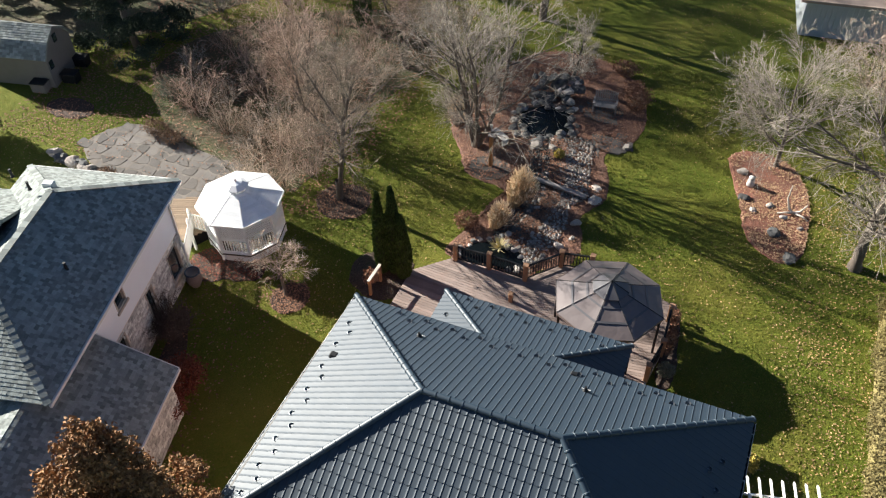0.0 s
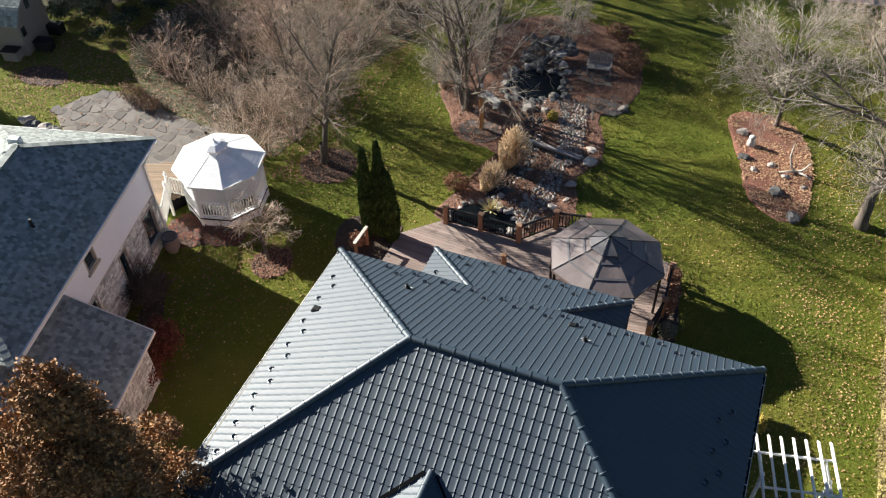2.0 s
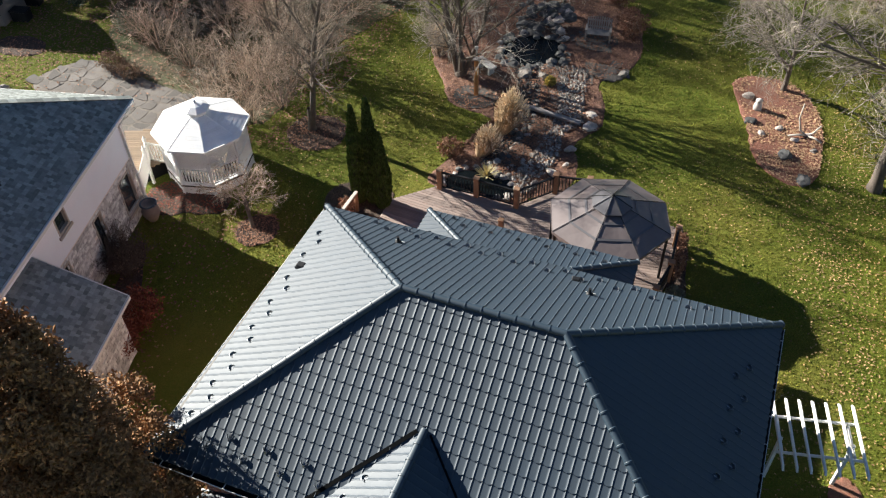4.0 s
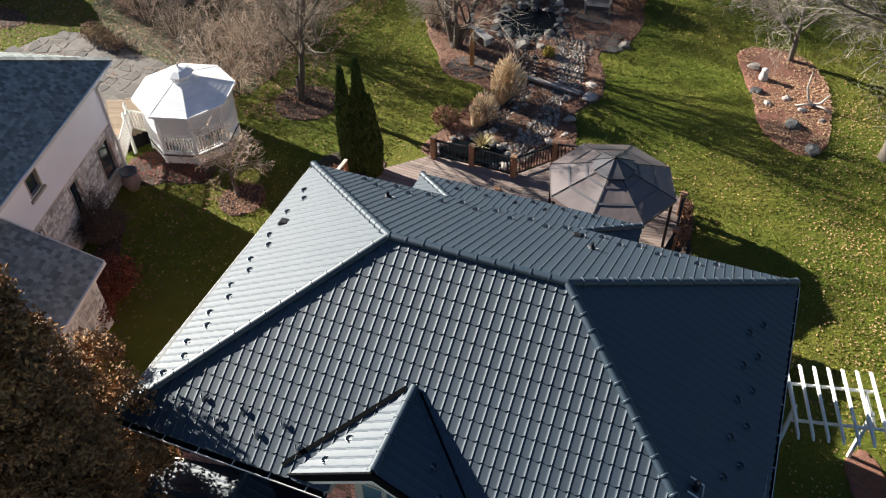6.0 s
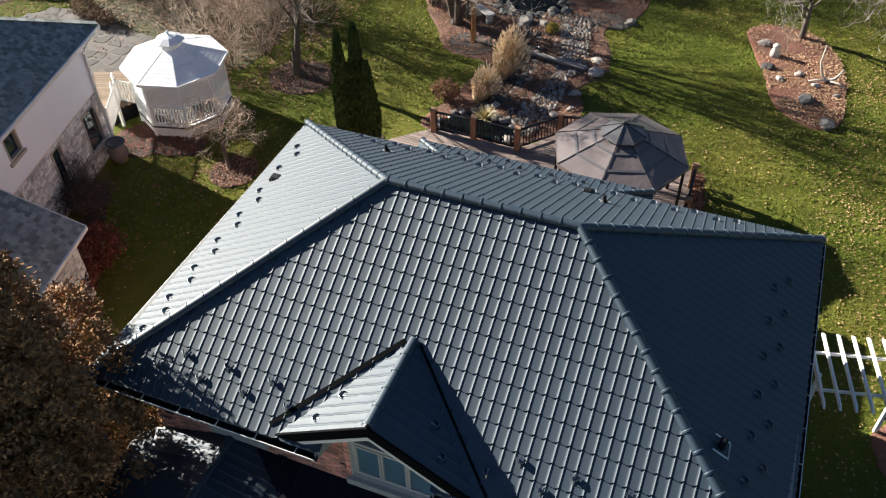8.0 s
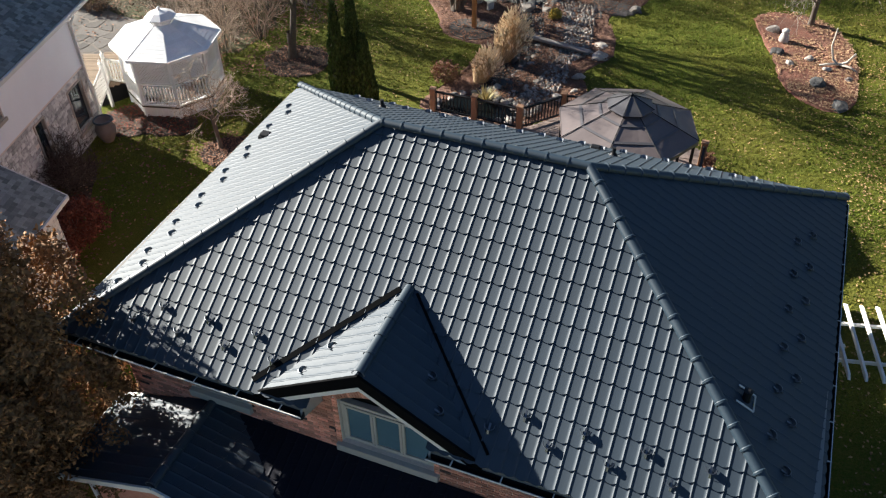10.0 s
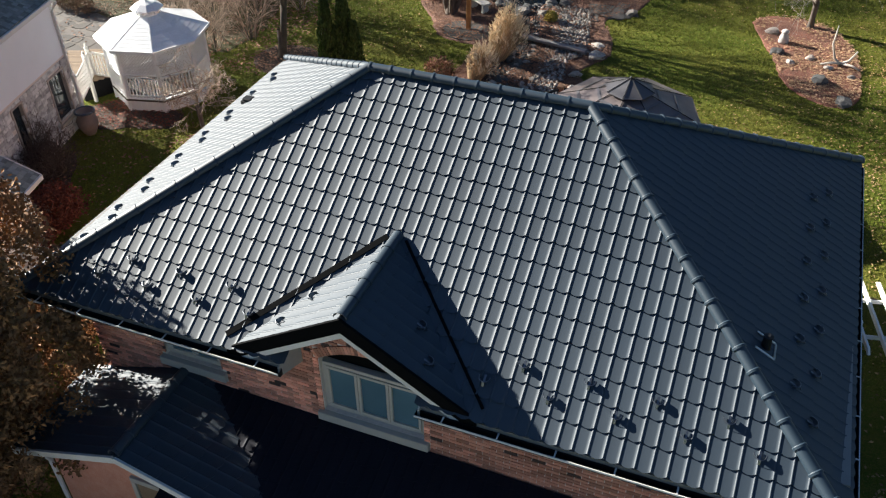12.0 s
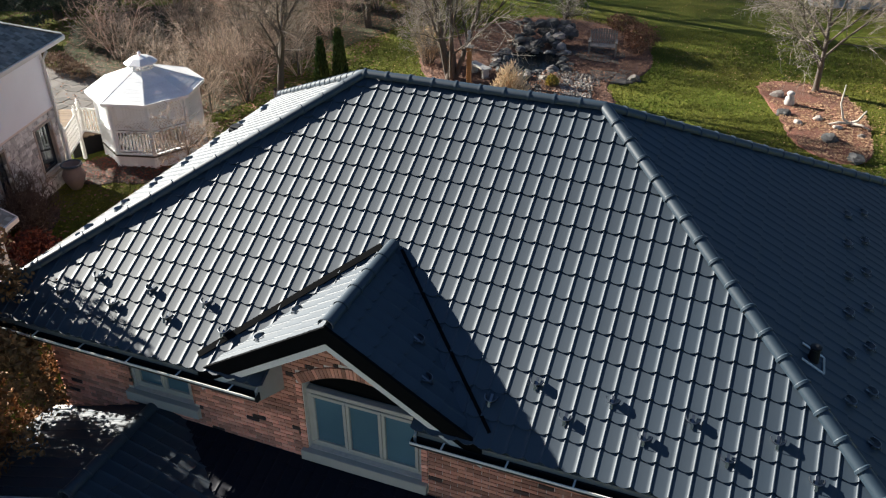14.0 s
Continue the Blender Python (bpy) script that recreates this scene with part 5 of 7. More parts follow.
beam(bm, (LX + 0.03, LY1, LZ - 0.06), (LX + 0.03, LY0, LZ - 0.06), 0.08, 0.13, 0.01)
beam(bm, (LX, LY0 + 0.02, LZ - 0.07), (NWX, LY0 + 0.02, 3.95), 0.04, 0.14)
part("gutter", bm, white_trim, nb, "white eaves gutter")
bm = bmesh.new()
box(bm, NWX, 2.3, LY1 + 0.4, LY0 - 0.35, 0, LZ - 0.12)
part("side_wall", bm, pale_brick, nb, "light brick wall of the low side wing")
bm = bmesh.new()
slab(bm, [(2.3, LY0 - 0.35, LZ - 0.13), (NWX, LY0 - 0.35, LZ - 0.13), (NWX, LY0 - 0.35, 3.85)], 0.2)
part("gable_wall", bm, pale_brick, nb)

verts, faces, z, rnd = [], [], 0.02, random.Random(9)   # light stone blocks on the side wing, towards the lawn
while z < LZ - 0.26:
    y, hgt = LY1 + 0.4, rnd.choice((0.1, 0.15, 0.2))
    while y < LY0 - 0.36:
        y1, k, x = min(y + rnd.uniform(0.18, 0.5), LY0 - 0.35), len(verts), 2.3 + rnd.uniform(0.012, 0.04)
        verts += [(x, y, z), (x, y1, z), (x, y1, z + hgt), (x, y, z + hgt), (2.29, y, z), (2.29, y1, z), (2.29, y1, z + hgt), (2.29, y, z + hgt)]
        faces += [(k, k + 1, k + 2, k + 3), (k + 4, k + 5, k + 1, k), (k + 3, k + 2, k + 6, k + 7), (k + 4, k, k + 3, k + 7), (k + 1, k + 5, k + 6, k + 2)]
        y = y1 + 0.014
    z += hgt + 0.014
tagged(raw("stone_facing", verts, faces, pale_brick, nb), kind="stuff")
# ---- trees and shrubs ----
class Wood:
    """Collects tapered branches into one mesh."""

    def __init__(self, seed):
        self.v, self.f, self.thick, self.rnd = [], [], [], random.Random(seed)

    def limb(self, pts, radii, sides):
        base = len(self.v)
        for i, p in enumerate(pts):
            d = (pts[min(i + 1, len(pts) - 1)] - pts[max(i - 1, 0)]).normalized()
            a = d.orthogonal().normalized()
            b = d.cross(a)
            for k in range(sides):
                t = 2 * math.pi * k / sides
                self.v.append(p + (a * math.cos(t) + b * math.sin(t)) * radii[i])
        for i in range(len(pts) - 1):
            for k in range(sides):
                q, r = base + i * sides, base + (i + 1) * sides
                self.f.append((q + k, q + (k + 1) % sides, r + (k + 1) % sides, r + k))
                self.thick.append(radii[i] > 0.02)

    def branch(self, p, d, length, radius, level, spec):
        """A wandering branch that carries finer ones. spec: a row a level of (children, spread degrees, length ratio, wander, lift, start)."""
        rnd = self.rnd
        segs = 5 if level == 0 else 4 if level < 3 else 3
        kids, spread, ratio, wander, lift, start = spec[level]
        pts, q, way = [p.copy()], p.copy(), d.normalized()
        for i in range(segs):
            way = (way + Vector((rnd.gauss(0, wander), rnd.gauss(0, wander), rnd.gauss(0, wander) + lift))).normalized()
            q = q + way * (length / segs)
            pts.append(q.copy())
        tip = radius * (0.35 if level < len(spec) - 1 else 0.5)
        radii = [radius + (tip - radius) * i / segs for i in range(segs + 1)]
        self.limb(pts, radii, (8, 6, 4, 3, 3)[min(level, 4)])
        if level + 1 >= len(spec):
            return
        for c in range(kids):
            t = start + (1 - start) * (c + rnd.random()) / kids
            i = min(int(t * segs), segs - 1)
            s = pts[i].lerp(pts[i + 1], t * segs - i)
            axis = (pts[i + 1] - pts[i]).normalized()
            side = axis.orthogonal().normalized()
            side.rotate(Matrix.Rotation(rnd.uniform(0, 2 * math.pi), 3, axis))
            ang = radians(spread * rnd.uniform(0.6, 1.3))
            nd = axis * math.cos(ang) + side * math.sin(ang)
            r = max(radii[i] * rnd.uniform(0.4, 0.56), 0.0065)
            self.branch(s, nd, length * ratio * rnd.uniform(0.7, 1.2) * (1.15 - 0.5 * t), r, level + 1, spec)

    def mesh(self, name, mat):
        me = bpy.data.meshes.new(name)
        me.from_pydata(self.v, [], self.f)
        me.update()
        me.shade_smooth()
        me.materials.append(mat)
        me.materials.append(bark_mat)
        me.polygons.foreach_set("material_index", [int(t) for t in self.thick])
        return me


def bare_tree(name, at, label, seed, stems, spec, height, radius, mats=(None, None), lean=(0, 0), category="tree", group="", spread=8):
    """A leafless tree: trunk part (the first levels) and a crown part of fine twigs."""
    th = thing(name, label, category, (at[0], at[1], 0), group=group)
    w = Wood(seed)
    for s in range(stems):
        a = 2 * math.pi * (s + w.rnd.random() * 0.6) / stems
        tilt = radians(spread * w.rnd.uniform(0.5, 1.2)) if stems > 1 else 0
        d = Vector((math.sin(tilt) * math.cos(a) + lean[0], math.sin(tilt) * math.sin(a) + lean[1], math.cos(tilt)))
        r = radius * (1 if stems == 1 else w.rnd.uniform(0.5, 0.8))
        w.branch(Vector((0.12 * math.cos(a), 0.12 * math.sin(a), -0.05)) if stems > 1 else Vector((0, 0, -0.05)), d, height * w.rnd.uniform(0.9, 1.1), r, 0, spec)
    # split thick wood from twigs by the ring size
    crown = w.mesh("crown", mats[1] or twig_mat)
    put("crown", crown, None, th)
    t = Wood(seed + 1)
    t.limb([Vector((0, 0, -0.1)), Vector((lean[0] * 0.5, lean[1] * 0.5, 0.35)), Vector((lean[0] * 1.2, lean[1] * 1.2, 1.2))], [radius * 1.5, radius * 1.08, radius * 1.02], 10)
    put("trunk", t.mesh("trunk", mats[0] or bark_mat), None, th)
    return th


UPRIGHT = [(13, 46, 0.5, 0.05, 0.05, 0.2), (8, 42, 0.5, 0.09, 0.05, 0.15), (6, 42, 0.55, 0.11, 0.02, 0.15), (4, 42, 0.6, 0.12, 0.0, 0.2), (0, 0, 0, 0.14, 0.0, 0)]
VASE = [(10, 36, 0.6, 0.06, 0.03, 0.14), (8, 36, 0.55, 0.08, 0.03, 0.12), (6, 38, 0.55, 0.10, 0.0, 0.15), (3, 38, 0.6, 0.12, -0.02, 0.2), (0, 0, 0, 0.14, -0.02, 0)]
BROAD = [(16, 58, 0.66, 0.05, 0.03, 0.22), (10, 42, 0.52, 0.08, 0.04, 0.15), (7, 42, 0.55, 0.10, 0.02, 0.15), (4, 42, 0.6, 0.12, 0.0, 0.2), (0, 0, 0, 0.14, 0.0, 0)]
SHRUB = [(7, 34, 0.6, 0.08, 0.02, 0.15), (4, 38, 0.6, 0.11, 0.0, 0.15), (3, 40, 0.6, 0.13, -0.01, 0.15), (0, 0, 0, 0.15, 0.0, 0)]
bare_tree("bare_tree", (-11.5, 13.9), "bare tree with an open upright crown in a mulch ring", 101, 1, [(15, 40, 0.5, 0.05, 0.08, 0.27), (9, 38, 0.5, 0.09, 0.06, 0.15), (7, 42, 0.55, 0.11, 0.02, 0.15), (4, 42, 0.6, 0.12, 0.0, 0.2), (0, 0, 0, 0.14, 0.0, 0)], 8.0, 0.15, (None, twig_dark), lean=(0.05, 0.0))
bare_tree("bare_tree", (-6.8, 20.2), "dense bare tree with many upswept stems beside a pond", 102, 4, VASE, 7.0, 0.2, spread=24)
bare_tree("bare_tree", (7.75, 24.05), "bare vase-shaped tree in an island bed", 103, 1, [(17, 50, 0.85, 0.05, 0.05, 0.2), (10, 36, 0.55, 0.08, 0.03, 0.12), (7, 38, 0.55, 0.1, 0.0, 0.15), (4, 38, 0.6, 0.12, -0.02, 0.2), (0, 0, 0, 0.14, -0.02, 0)], 5.0, 0.11)
bare_tree("bare_tree", (11.9, 18.2), "pale bare tree with a thick trunk on the lawn", 104, 1, BROAD, 8.0, 0.24, lean=(-0.04, 0.05))
bare_tree("bare_tree", (-3.8, 27.4), "small bare tree behind a pond", 105, 1, UPRIGHT, 3.4, 0.1, lean=(0.1, 0))
bare_tree("bare_tree", (-7.5, 33.4), "tall bare tree with a dark straight trunk", 106, 1, UPRIGHT, 11.0, 0.2)
bare_tree("bare_tree", (12.8, 27.5), "bare tree with ruddy twigs", 107, 3, VASE, 5.2, 0.15, (None, twig_red), spread=16)
bare_tree("bare_tree", (15.5, 21.5), "spreading bare tree at the edge of the lawn", 108, 2, VASE, 6.2, 0.18, spread=18)
bare_tree("bare_tree", (-15.8, 18.5), "bare tree with ruddy twigs among shrubs", 109, 3, VASE, 6.0, 0.14, (None, twig_red), spread=14)
bare_tree("bare_tree", (-13.2, 25.5), "bare tree with tangled brown twigs", 110, 2, UPRIGHT, 6.0, 0.13, (None, twig_red), spread=12)
bare_tree("small_tree", (-10.65, 7.35), "small drooping bare tree in a mulch ring", 111, 1, [(12, 62, 0.85, 0.06, 0.0, 0.5), (7, 45, 0.6, 0.10, -0.03, 0.15), (6, 45, 0.6, 0.13, -0.06, 0.15), (3, 40, 0.6, 0.14, -0.05, 0.2), (0, 0, 0, 0.14, -0.05, 0)], 2.15, 0.06, (None, twig_tan), lean=(-0.32, 0.24))
for i, (x, y, h) in enumerate(((-39.5, 10.5, 7.0), (-43.0, 22.0, 9.0), (-38.5, 28.0, 9.5), (-45.0, 26.0, 10.0), (-33.0, 33.5, 9.0), (-24.5, 38.0, 9.0))):
    bare_tree("bare_tree", (x, y), "bare brown tree beyond the shed", 130 + i, 2, UPRIGHT, h, 0.17, (None, twig_red), spread=9)
far_tree = bare_tree("bare_tree", (-20, 41), "tall bare tree at the far end of the gardens", 140, 2, UPRIGHT, 10.5, 0.2, spread=9, group="trees at the far end")
for i, (x, y) in enumerate(((-15.8, 30.8), (-19.5, 34.5), (-23.5, 29.5), (-11.8, 35.0), (-14.0, 40.5), (-9.5, 43.0), (-26.0, 44.0), (-17.0, 47.0), (-2.0, 48.0))):
    copy_thing(far_tree, pose(x, y, 0, 0, 0, 70 * i))
# shrubs: a few forms, copied through the beds
shrub_mats = (twig_mat, twig_tan, twig_red, twig_tan)
shrubs = [bare_tree("bare_shrub", (-20 + 2 * i, 18), "bare brown shrub with arching twigs", 120 + i, 7, SHRUB, 1.3 + 0.25 * i, 0.03, (None, shrub_mats[i]), category="shrub", group="shrubs of the back bed", spread=34) for i in range(4)]
rnd_s = random.Random(8)
SPOTS = [(-17.6, 15.6), (-19.6, 16.4), (-21.8, 17.2), (-15.4, 15.2), (-14.6, 17.2), (-17.0, 17.8), (-18.8, 19.4), (-22.6, 18.6), (-24.6, 20.6), (-20.6, 21.4), (-17.0, 21.0), (-15.0, 20.2), (-14.2, 23.4), (-16.6, 24.4), (-20.2, 25.0), (-14.2, 28.6), (-10.8, 26.8), (-11.6, 30.8), (-14.4, 13.6), (-16.4, 13.4), (-27, 27), (-32, 29), (-22, 32), (-16, 35), (-10, 38), (11.5, 33), (14.5, 30.5), (16.5, 26), (-16.0, 16.8), (-18.2, 16.6), (-20.8, 18.6), (-15.8, 19.2), (-17.6, 20.2), (-19.4, 22.6), (-15.8, 22.6), (-18.0, 23.6), (-13.6, 15.0), (-13.2, 18.4), (-16.2, 26.6), (-13.4, 30.0), (-18.6, 27.2), (-22.4, 22.4), (-12.2, 28.6), (-15.2, 13.0)]
for i, (x, y) in enumerate(SPOTS):
    ob = shrubs[i % 4] if i < 4 else copy_thing(shrubs[rnd_s.randrange(4)], pose(0, 0, 0))
    s = rnd_s.uniform(0.8, 1.4)
    ob.matrix_basis = pose(x, y, 0, 0, 0, rnd_s.uniform(0, 360)) @ Matrix.Diagonal((s, s, s * rnd_s.uniform(0.8, 1.1), 1))


def leaf_cloud(blobs, n, size, seed, flat=0.55, shell=0.55):
    """Many small folded leaves spread through overlapping ellipsoids (centre, radii)."""
    rnd = random.Random(seed)
    verts, faces = [], []
    vol = [b[1][0] * b[1][1] * b[1][2] for b in blobs]
    for _ in range(n):
        c, r = rnd.choices(blobs, vol)[0]
        d = Vector((rnd.gauss(0, 1), rnd.gauss(0, 1), rnd.gauss(0, 1))).normalized()
        q = (shell + (1 - shell) * rnd.random()) * (0.82 + 0.3 * noise.noise(d * 2.3 + Vector(c)) + 0.12 * noise.noise(d * 6 + Vector(c)))
        p = Vector((c[0] + d.x * r[0] * q, c[1] + d.y * r[1] * q, c[2] + d.z * r[2] * q))
        s = rnd.uniform(*size)
        u = Vector((rnd.gauss(0, 1), rnd.gauss(0, 1), rnd.gauss(0, 1))).normalized()
        w = u.cross(Vector((rnd.gauss(0, 1), rnd.gauss(0, 1), rnd.gauss(0, 1)))).normalized()
        nn = u.cross(w)
        k = len(verts)
        verts += [p - u * s, p - w * s * flat + nn * s * 0.2, p + u * s, p + w * s * flat + nn * s * 0.2]
        faces.append((k, k + 1, k + 2, k + 3))
    return verts, faces


# the big brown-leaved tree in front
TRX, TRY, TRT, TRM, TRR = -6.75, -6.5, 11.6, 2.6, 2.75
big = thing("leafy_tree", "large pear tree full of coppery brown leaves", "tree", (TRX, TRY, 0))
w = Wood(200)
w.branch(Vector((0, 0, -0.1)), Vector((0.04, 0.05, 1)), 9.4, 0.2, 0, [(18, 40, 0.19, 0.03, 0.05, 0.2), (6, 38, 0.5, 0.08, 0.05, 0.2), (4, 40, 0.5, 0.1, 0.0, 0.2), (0, 0, 0, 0.1, 0, 0)])
put("trunk", w.mesh("trunk", bark_mat), None, big)
rb = random.Random(21)


def crown_r(z):
    """Radius of the egg-shaped crown at a height."""
    u = (z - TRM) / (TRT - TRM) if z > TRM else (TRM - z) / (TRM - 0.4)
    return TRR * max(0.0, 1 - u ** 1.74) ** (1 / 1.74)


def crown_axis(z):
    q = (z / TRT) ** 1.5
    return 0.5 * q, 0.38 * q


def crown_y(z):
    return 1.25 - 0.6 * min(max((z - 6.1) / 1.6, 0.0), 1.0)


blobs = []
for i in range(9):                            # the inner mass, then uneven tufts over its outside
    z = 1.5 + i * 1.1
    (ax, ay), R = crown_axis(z), crown_r(z) * 0.93
    blobs.append(((ax, ay, z), (R, R * crown_y(z), 1.0)))
for i in range(210):
    a, z = rb.uniform(0, 6.3), 0.9 + (TRT - 1.2) * rb.random() ** 0.9
    (ax, ay), R, q = crown_axis(z), crown_r(z), rb.uniform(0.25, 0.5)
    k = max(R - q * 0.55, 0)
    blobs.append(((ax + k * math.cos(a), ay + crown_y(z) * k * math.sin(a), z), (q, q * 0.9, q * 1.25)))
v, f = leaf_cloud(blobs, 155000, (0.038, 0.075), 22, shell=0.3)
raw("crown", v, f, brown_leaf, big, "coppery brown leaves")


def columnar(at, h, r, seed):
    """A narrow evergreen: upright sprays round a core."""
    th = thing("columnar_cedar", "tall narrow dark green columnar cedar beside the deck", "tree", (*at, 0), group="columnar cedars")
    bm = bmesh.new()
    lathe(bm, [(r * 0.55, 0.05), (r * 0.72, h * 0.25), (r * 0.66, h * 0.55), (r * 0.4, h * 0.82), (0.03, h * 0.97)], 12)
    part("core", bm, needle_mat, th)
    rnd = random.Random(seed)
    verts, faces = [], []
    for _ in range(5200):
        z = h * rnd.random() ** 0.9
        prof = r * (0.75 + 0.35 * min(1, z / (0.25 * h))) * max(0.05, 1 - max(0, z / h - 0.45) / 0.56) ** 0.75
        a = rnd.uniform(0, 6.3)
        q = prof * (0.78 + 0.22 * rnd.random() + 0.16 * noise.noise(Vector((a * 1.2, z * 1.6, seed))))
        p = Vector((q * math.cos(a), q * math.sin(a), z))
        up = Vector((math.cos(a) * 0.25 + rnd.gauss(0, 0.15), math.sin(a) * 0.25 + rnd.gauss(0, 0.15), 1)).normalized()
        sd = up.cross(Vector((rnd.gauss(0, 1), rnd.gauss(0, 1), 0.1))).normalized()
        s = rnd.uniform(0.07, 0.16)
        k = len(verts)
        verts += [p, p + up * s * 0.6 + sd * s * 0.28, p + up * s * 1.4, p + up * s * 0.6 - sd * s * 0.28]
        faces.append((k, k + 1, k + 2, k + 3))
    raw("crown", verts, faces, cedar_mat, th)
    return th


columnar((-7.4, 10.3), 4.6, 0.3, 1)
columnar((-6.85, 10.5), 4.9, 0.36, 2)
columnar((-6.4, 10.35), 3.6, 0.34, 3)
columnar((-17.6, 28.8), 4.2, 0.5, 4)


def leafy_bush(name, at, blobs, n, size, mat, label, seed, stems=5, category="shrub"):
    th = thing(name, label, category, (*at, 0))
    w = Wood(seed)
    top = max(b[0][2] for b in blobs)
    for s in range(stems):
        a = 2 * math.pi * s / stems
        w.branch(Vector((0.05 * math.cos(a), 0.05 * math.sin(a), -0.05)), Vector((0.4 * math.cos(a), 0.4 * math.sin(a), 1)), top * 1.1, 0.025, 0, [(5, 35, 0.5, 0.08, 0, 0.2), (3, 40, 0.6, 0.1, 0, 0.2), (0, 0, 0, 0.1, 0, 0)])
    put("stem_bundle", w.mesh("stem_bundle", twig_red), None, th)
    v, f = leaf_cloud(blobs, n, size, seed)
    raw("foliage", v, f, mat, th)
    return th


leafy_bush("red_bush", (-12.0, 1.6), [((0, 0, 0.75), (1.05, 1.3, 0.8)), ((0.2, -1.3, 0.65), (0.95, 1.1, 0.7))], 7000, (0.04, 0.07), red_leaf, "dense dark red bush beside a brick wall", 301)
leafy_bush("russet_bush", (0.15, 26.3), [((0, 0, 0.8), (1.0, 1.0, 0.8)), ((-0.4, 1.0, 0.6), (0.8, 0.8, 0.6))], 2200, (0.04, 0.07), russet_leaf, "rounded russet bush beside a bench", 302)
leafy_bush("yellow_bush", (9.1, 6.2), [((0, 0, 0.5), (0.4, 0.4, 0.5))], 700, (0.04, 0.07), yellow_leaf, "small yellow-green bush at a house corner", 303)
leafy_bush("grey_shrub", (5.45, 9.3), [((0, 0, 0.35), (0.42, 0.42, 0.35))], 900, (0.03, 0.06), grey_leaf, "small grey-green rounded shrub beside the deck", 304)
leafy_bush("yellow_shrub", (-2.5, 20.75), [((0, 0, 0.3), (0.35, 0.35, 0.3))], 700, (0.03, 0.06), yellow_leaf, "low golden shrub beside the stream", 305)
leafy_bush("brown_shrub", (-5.0, 14.3), [((0, 0, 0.5), (0.75, 0.6, 0.5))], 1200, (0.03, 0.06), russet_leaf, "low brown twiggy shrub at the edge of a bed", 306)
leafy_bush("brown_shrub", (-7.6, 9.5), [((0, 0, 0.4), (0.5, 0.5, 0.4))], 800, (0.03, 0.06), russet_leaf, "low brown shrub below columnar cedars", 307)
leafy_bush("dark_bush", (5.3, 11.2), [((0, -0.3, 0.4), (0.34, 1.0, 0.4)), ((-0.1, 0.9, 0.35), (0.3, 0.6, 0.35))], 1600, (0.03, 0.06), russet_leaf, "dark twiggy bush beside the deck", 308)
leafy_bush("pale_bush", (-8.3, 21.6), [((0, 0, 1.0), (0.8, 0.8, 1.0))], 900, (0.03, 0.06), plume_mat, "tall pale twiggy bush beside a tree", 309, 12)
leafy_bush("dark_bush", (-14.0, 3.7), [((0, 0, 0.7), (0.85, 0.85, 0.75))], 4200, (0.02, 0.05), twig_bark, "dense dark rounded leafless bush against a stone wall", 316, 9)
bare_tree("bare_shrub", (-14.1, 3.8), "leafless rounded bush against a brick wall", 310, 22, SHRUB, 1.35, 0.03, (None, twig_bark), category="shrub", spread=34)
bare_tree("bare_shrub", (-8.4, 21.4), "upright pale bare bush beside a tree", 311, 12, SHRUB, 1.9, 0.03, (None, twig_mat), category="shrub", spread=16)
leafy_bush("brown_bush", (-22.9, 14.9), [((0, 0, 0.5), (1.1, 0.7, 0.55)), ((1.1, -0.3, 0.4), (0.8, 0.6, 0.45))], 2600, (0.03, 0.06), wisp_brown, "low dark brown bush at the edge of a patio", 318)
leafy_bush("dark_bush", (-1.2, 29.2), [((0, 0, 0.5), (1.0, 0.7, 0.5))], 1200, (0.04, 0.07), russet_leaf, "low russet bush at the back of a bed", 312)

# golden hedge
hedge = thing("hedge", "clipped golden-yellow cedar hedge along the lawn", "hedge", (13.6, 8.0, 0))
hb = [((0.1 * math.sin(i), -7.0 + i * 0.5, 0.95 + 0.05 * math.sin(2.3 * i)), (0.98, 0.8, 0.98)) for i in range(30)]
bm = bmesh.new()
box(bm, -0.6, 0.6, -7.2, 7.4, 0, 1.2, bevel=0.3)
part("core", bm, hedge_mat, hedge)
v, f = leaf_cloud(hb, 60000, (0.03, 0.065), 401, shell=0.8)
raw("foliage", v, f, hedge_mat, hedge)


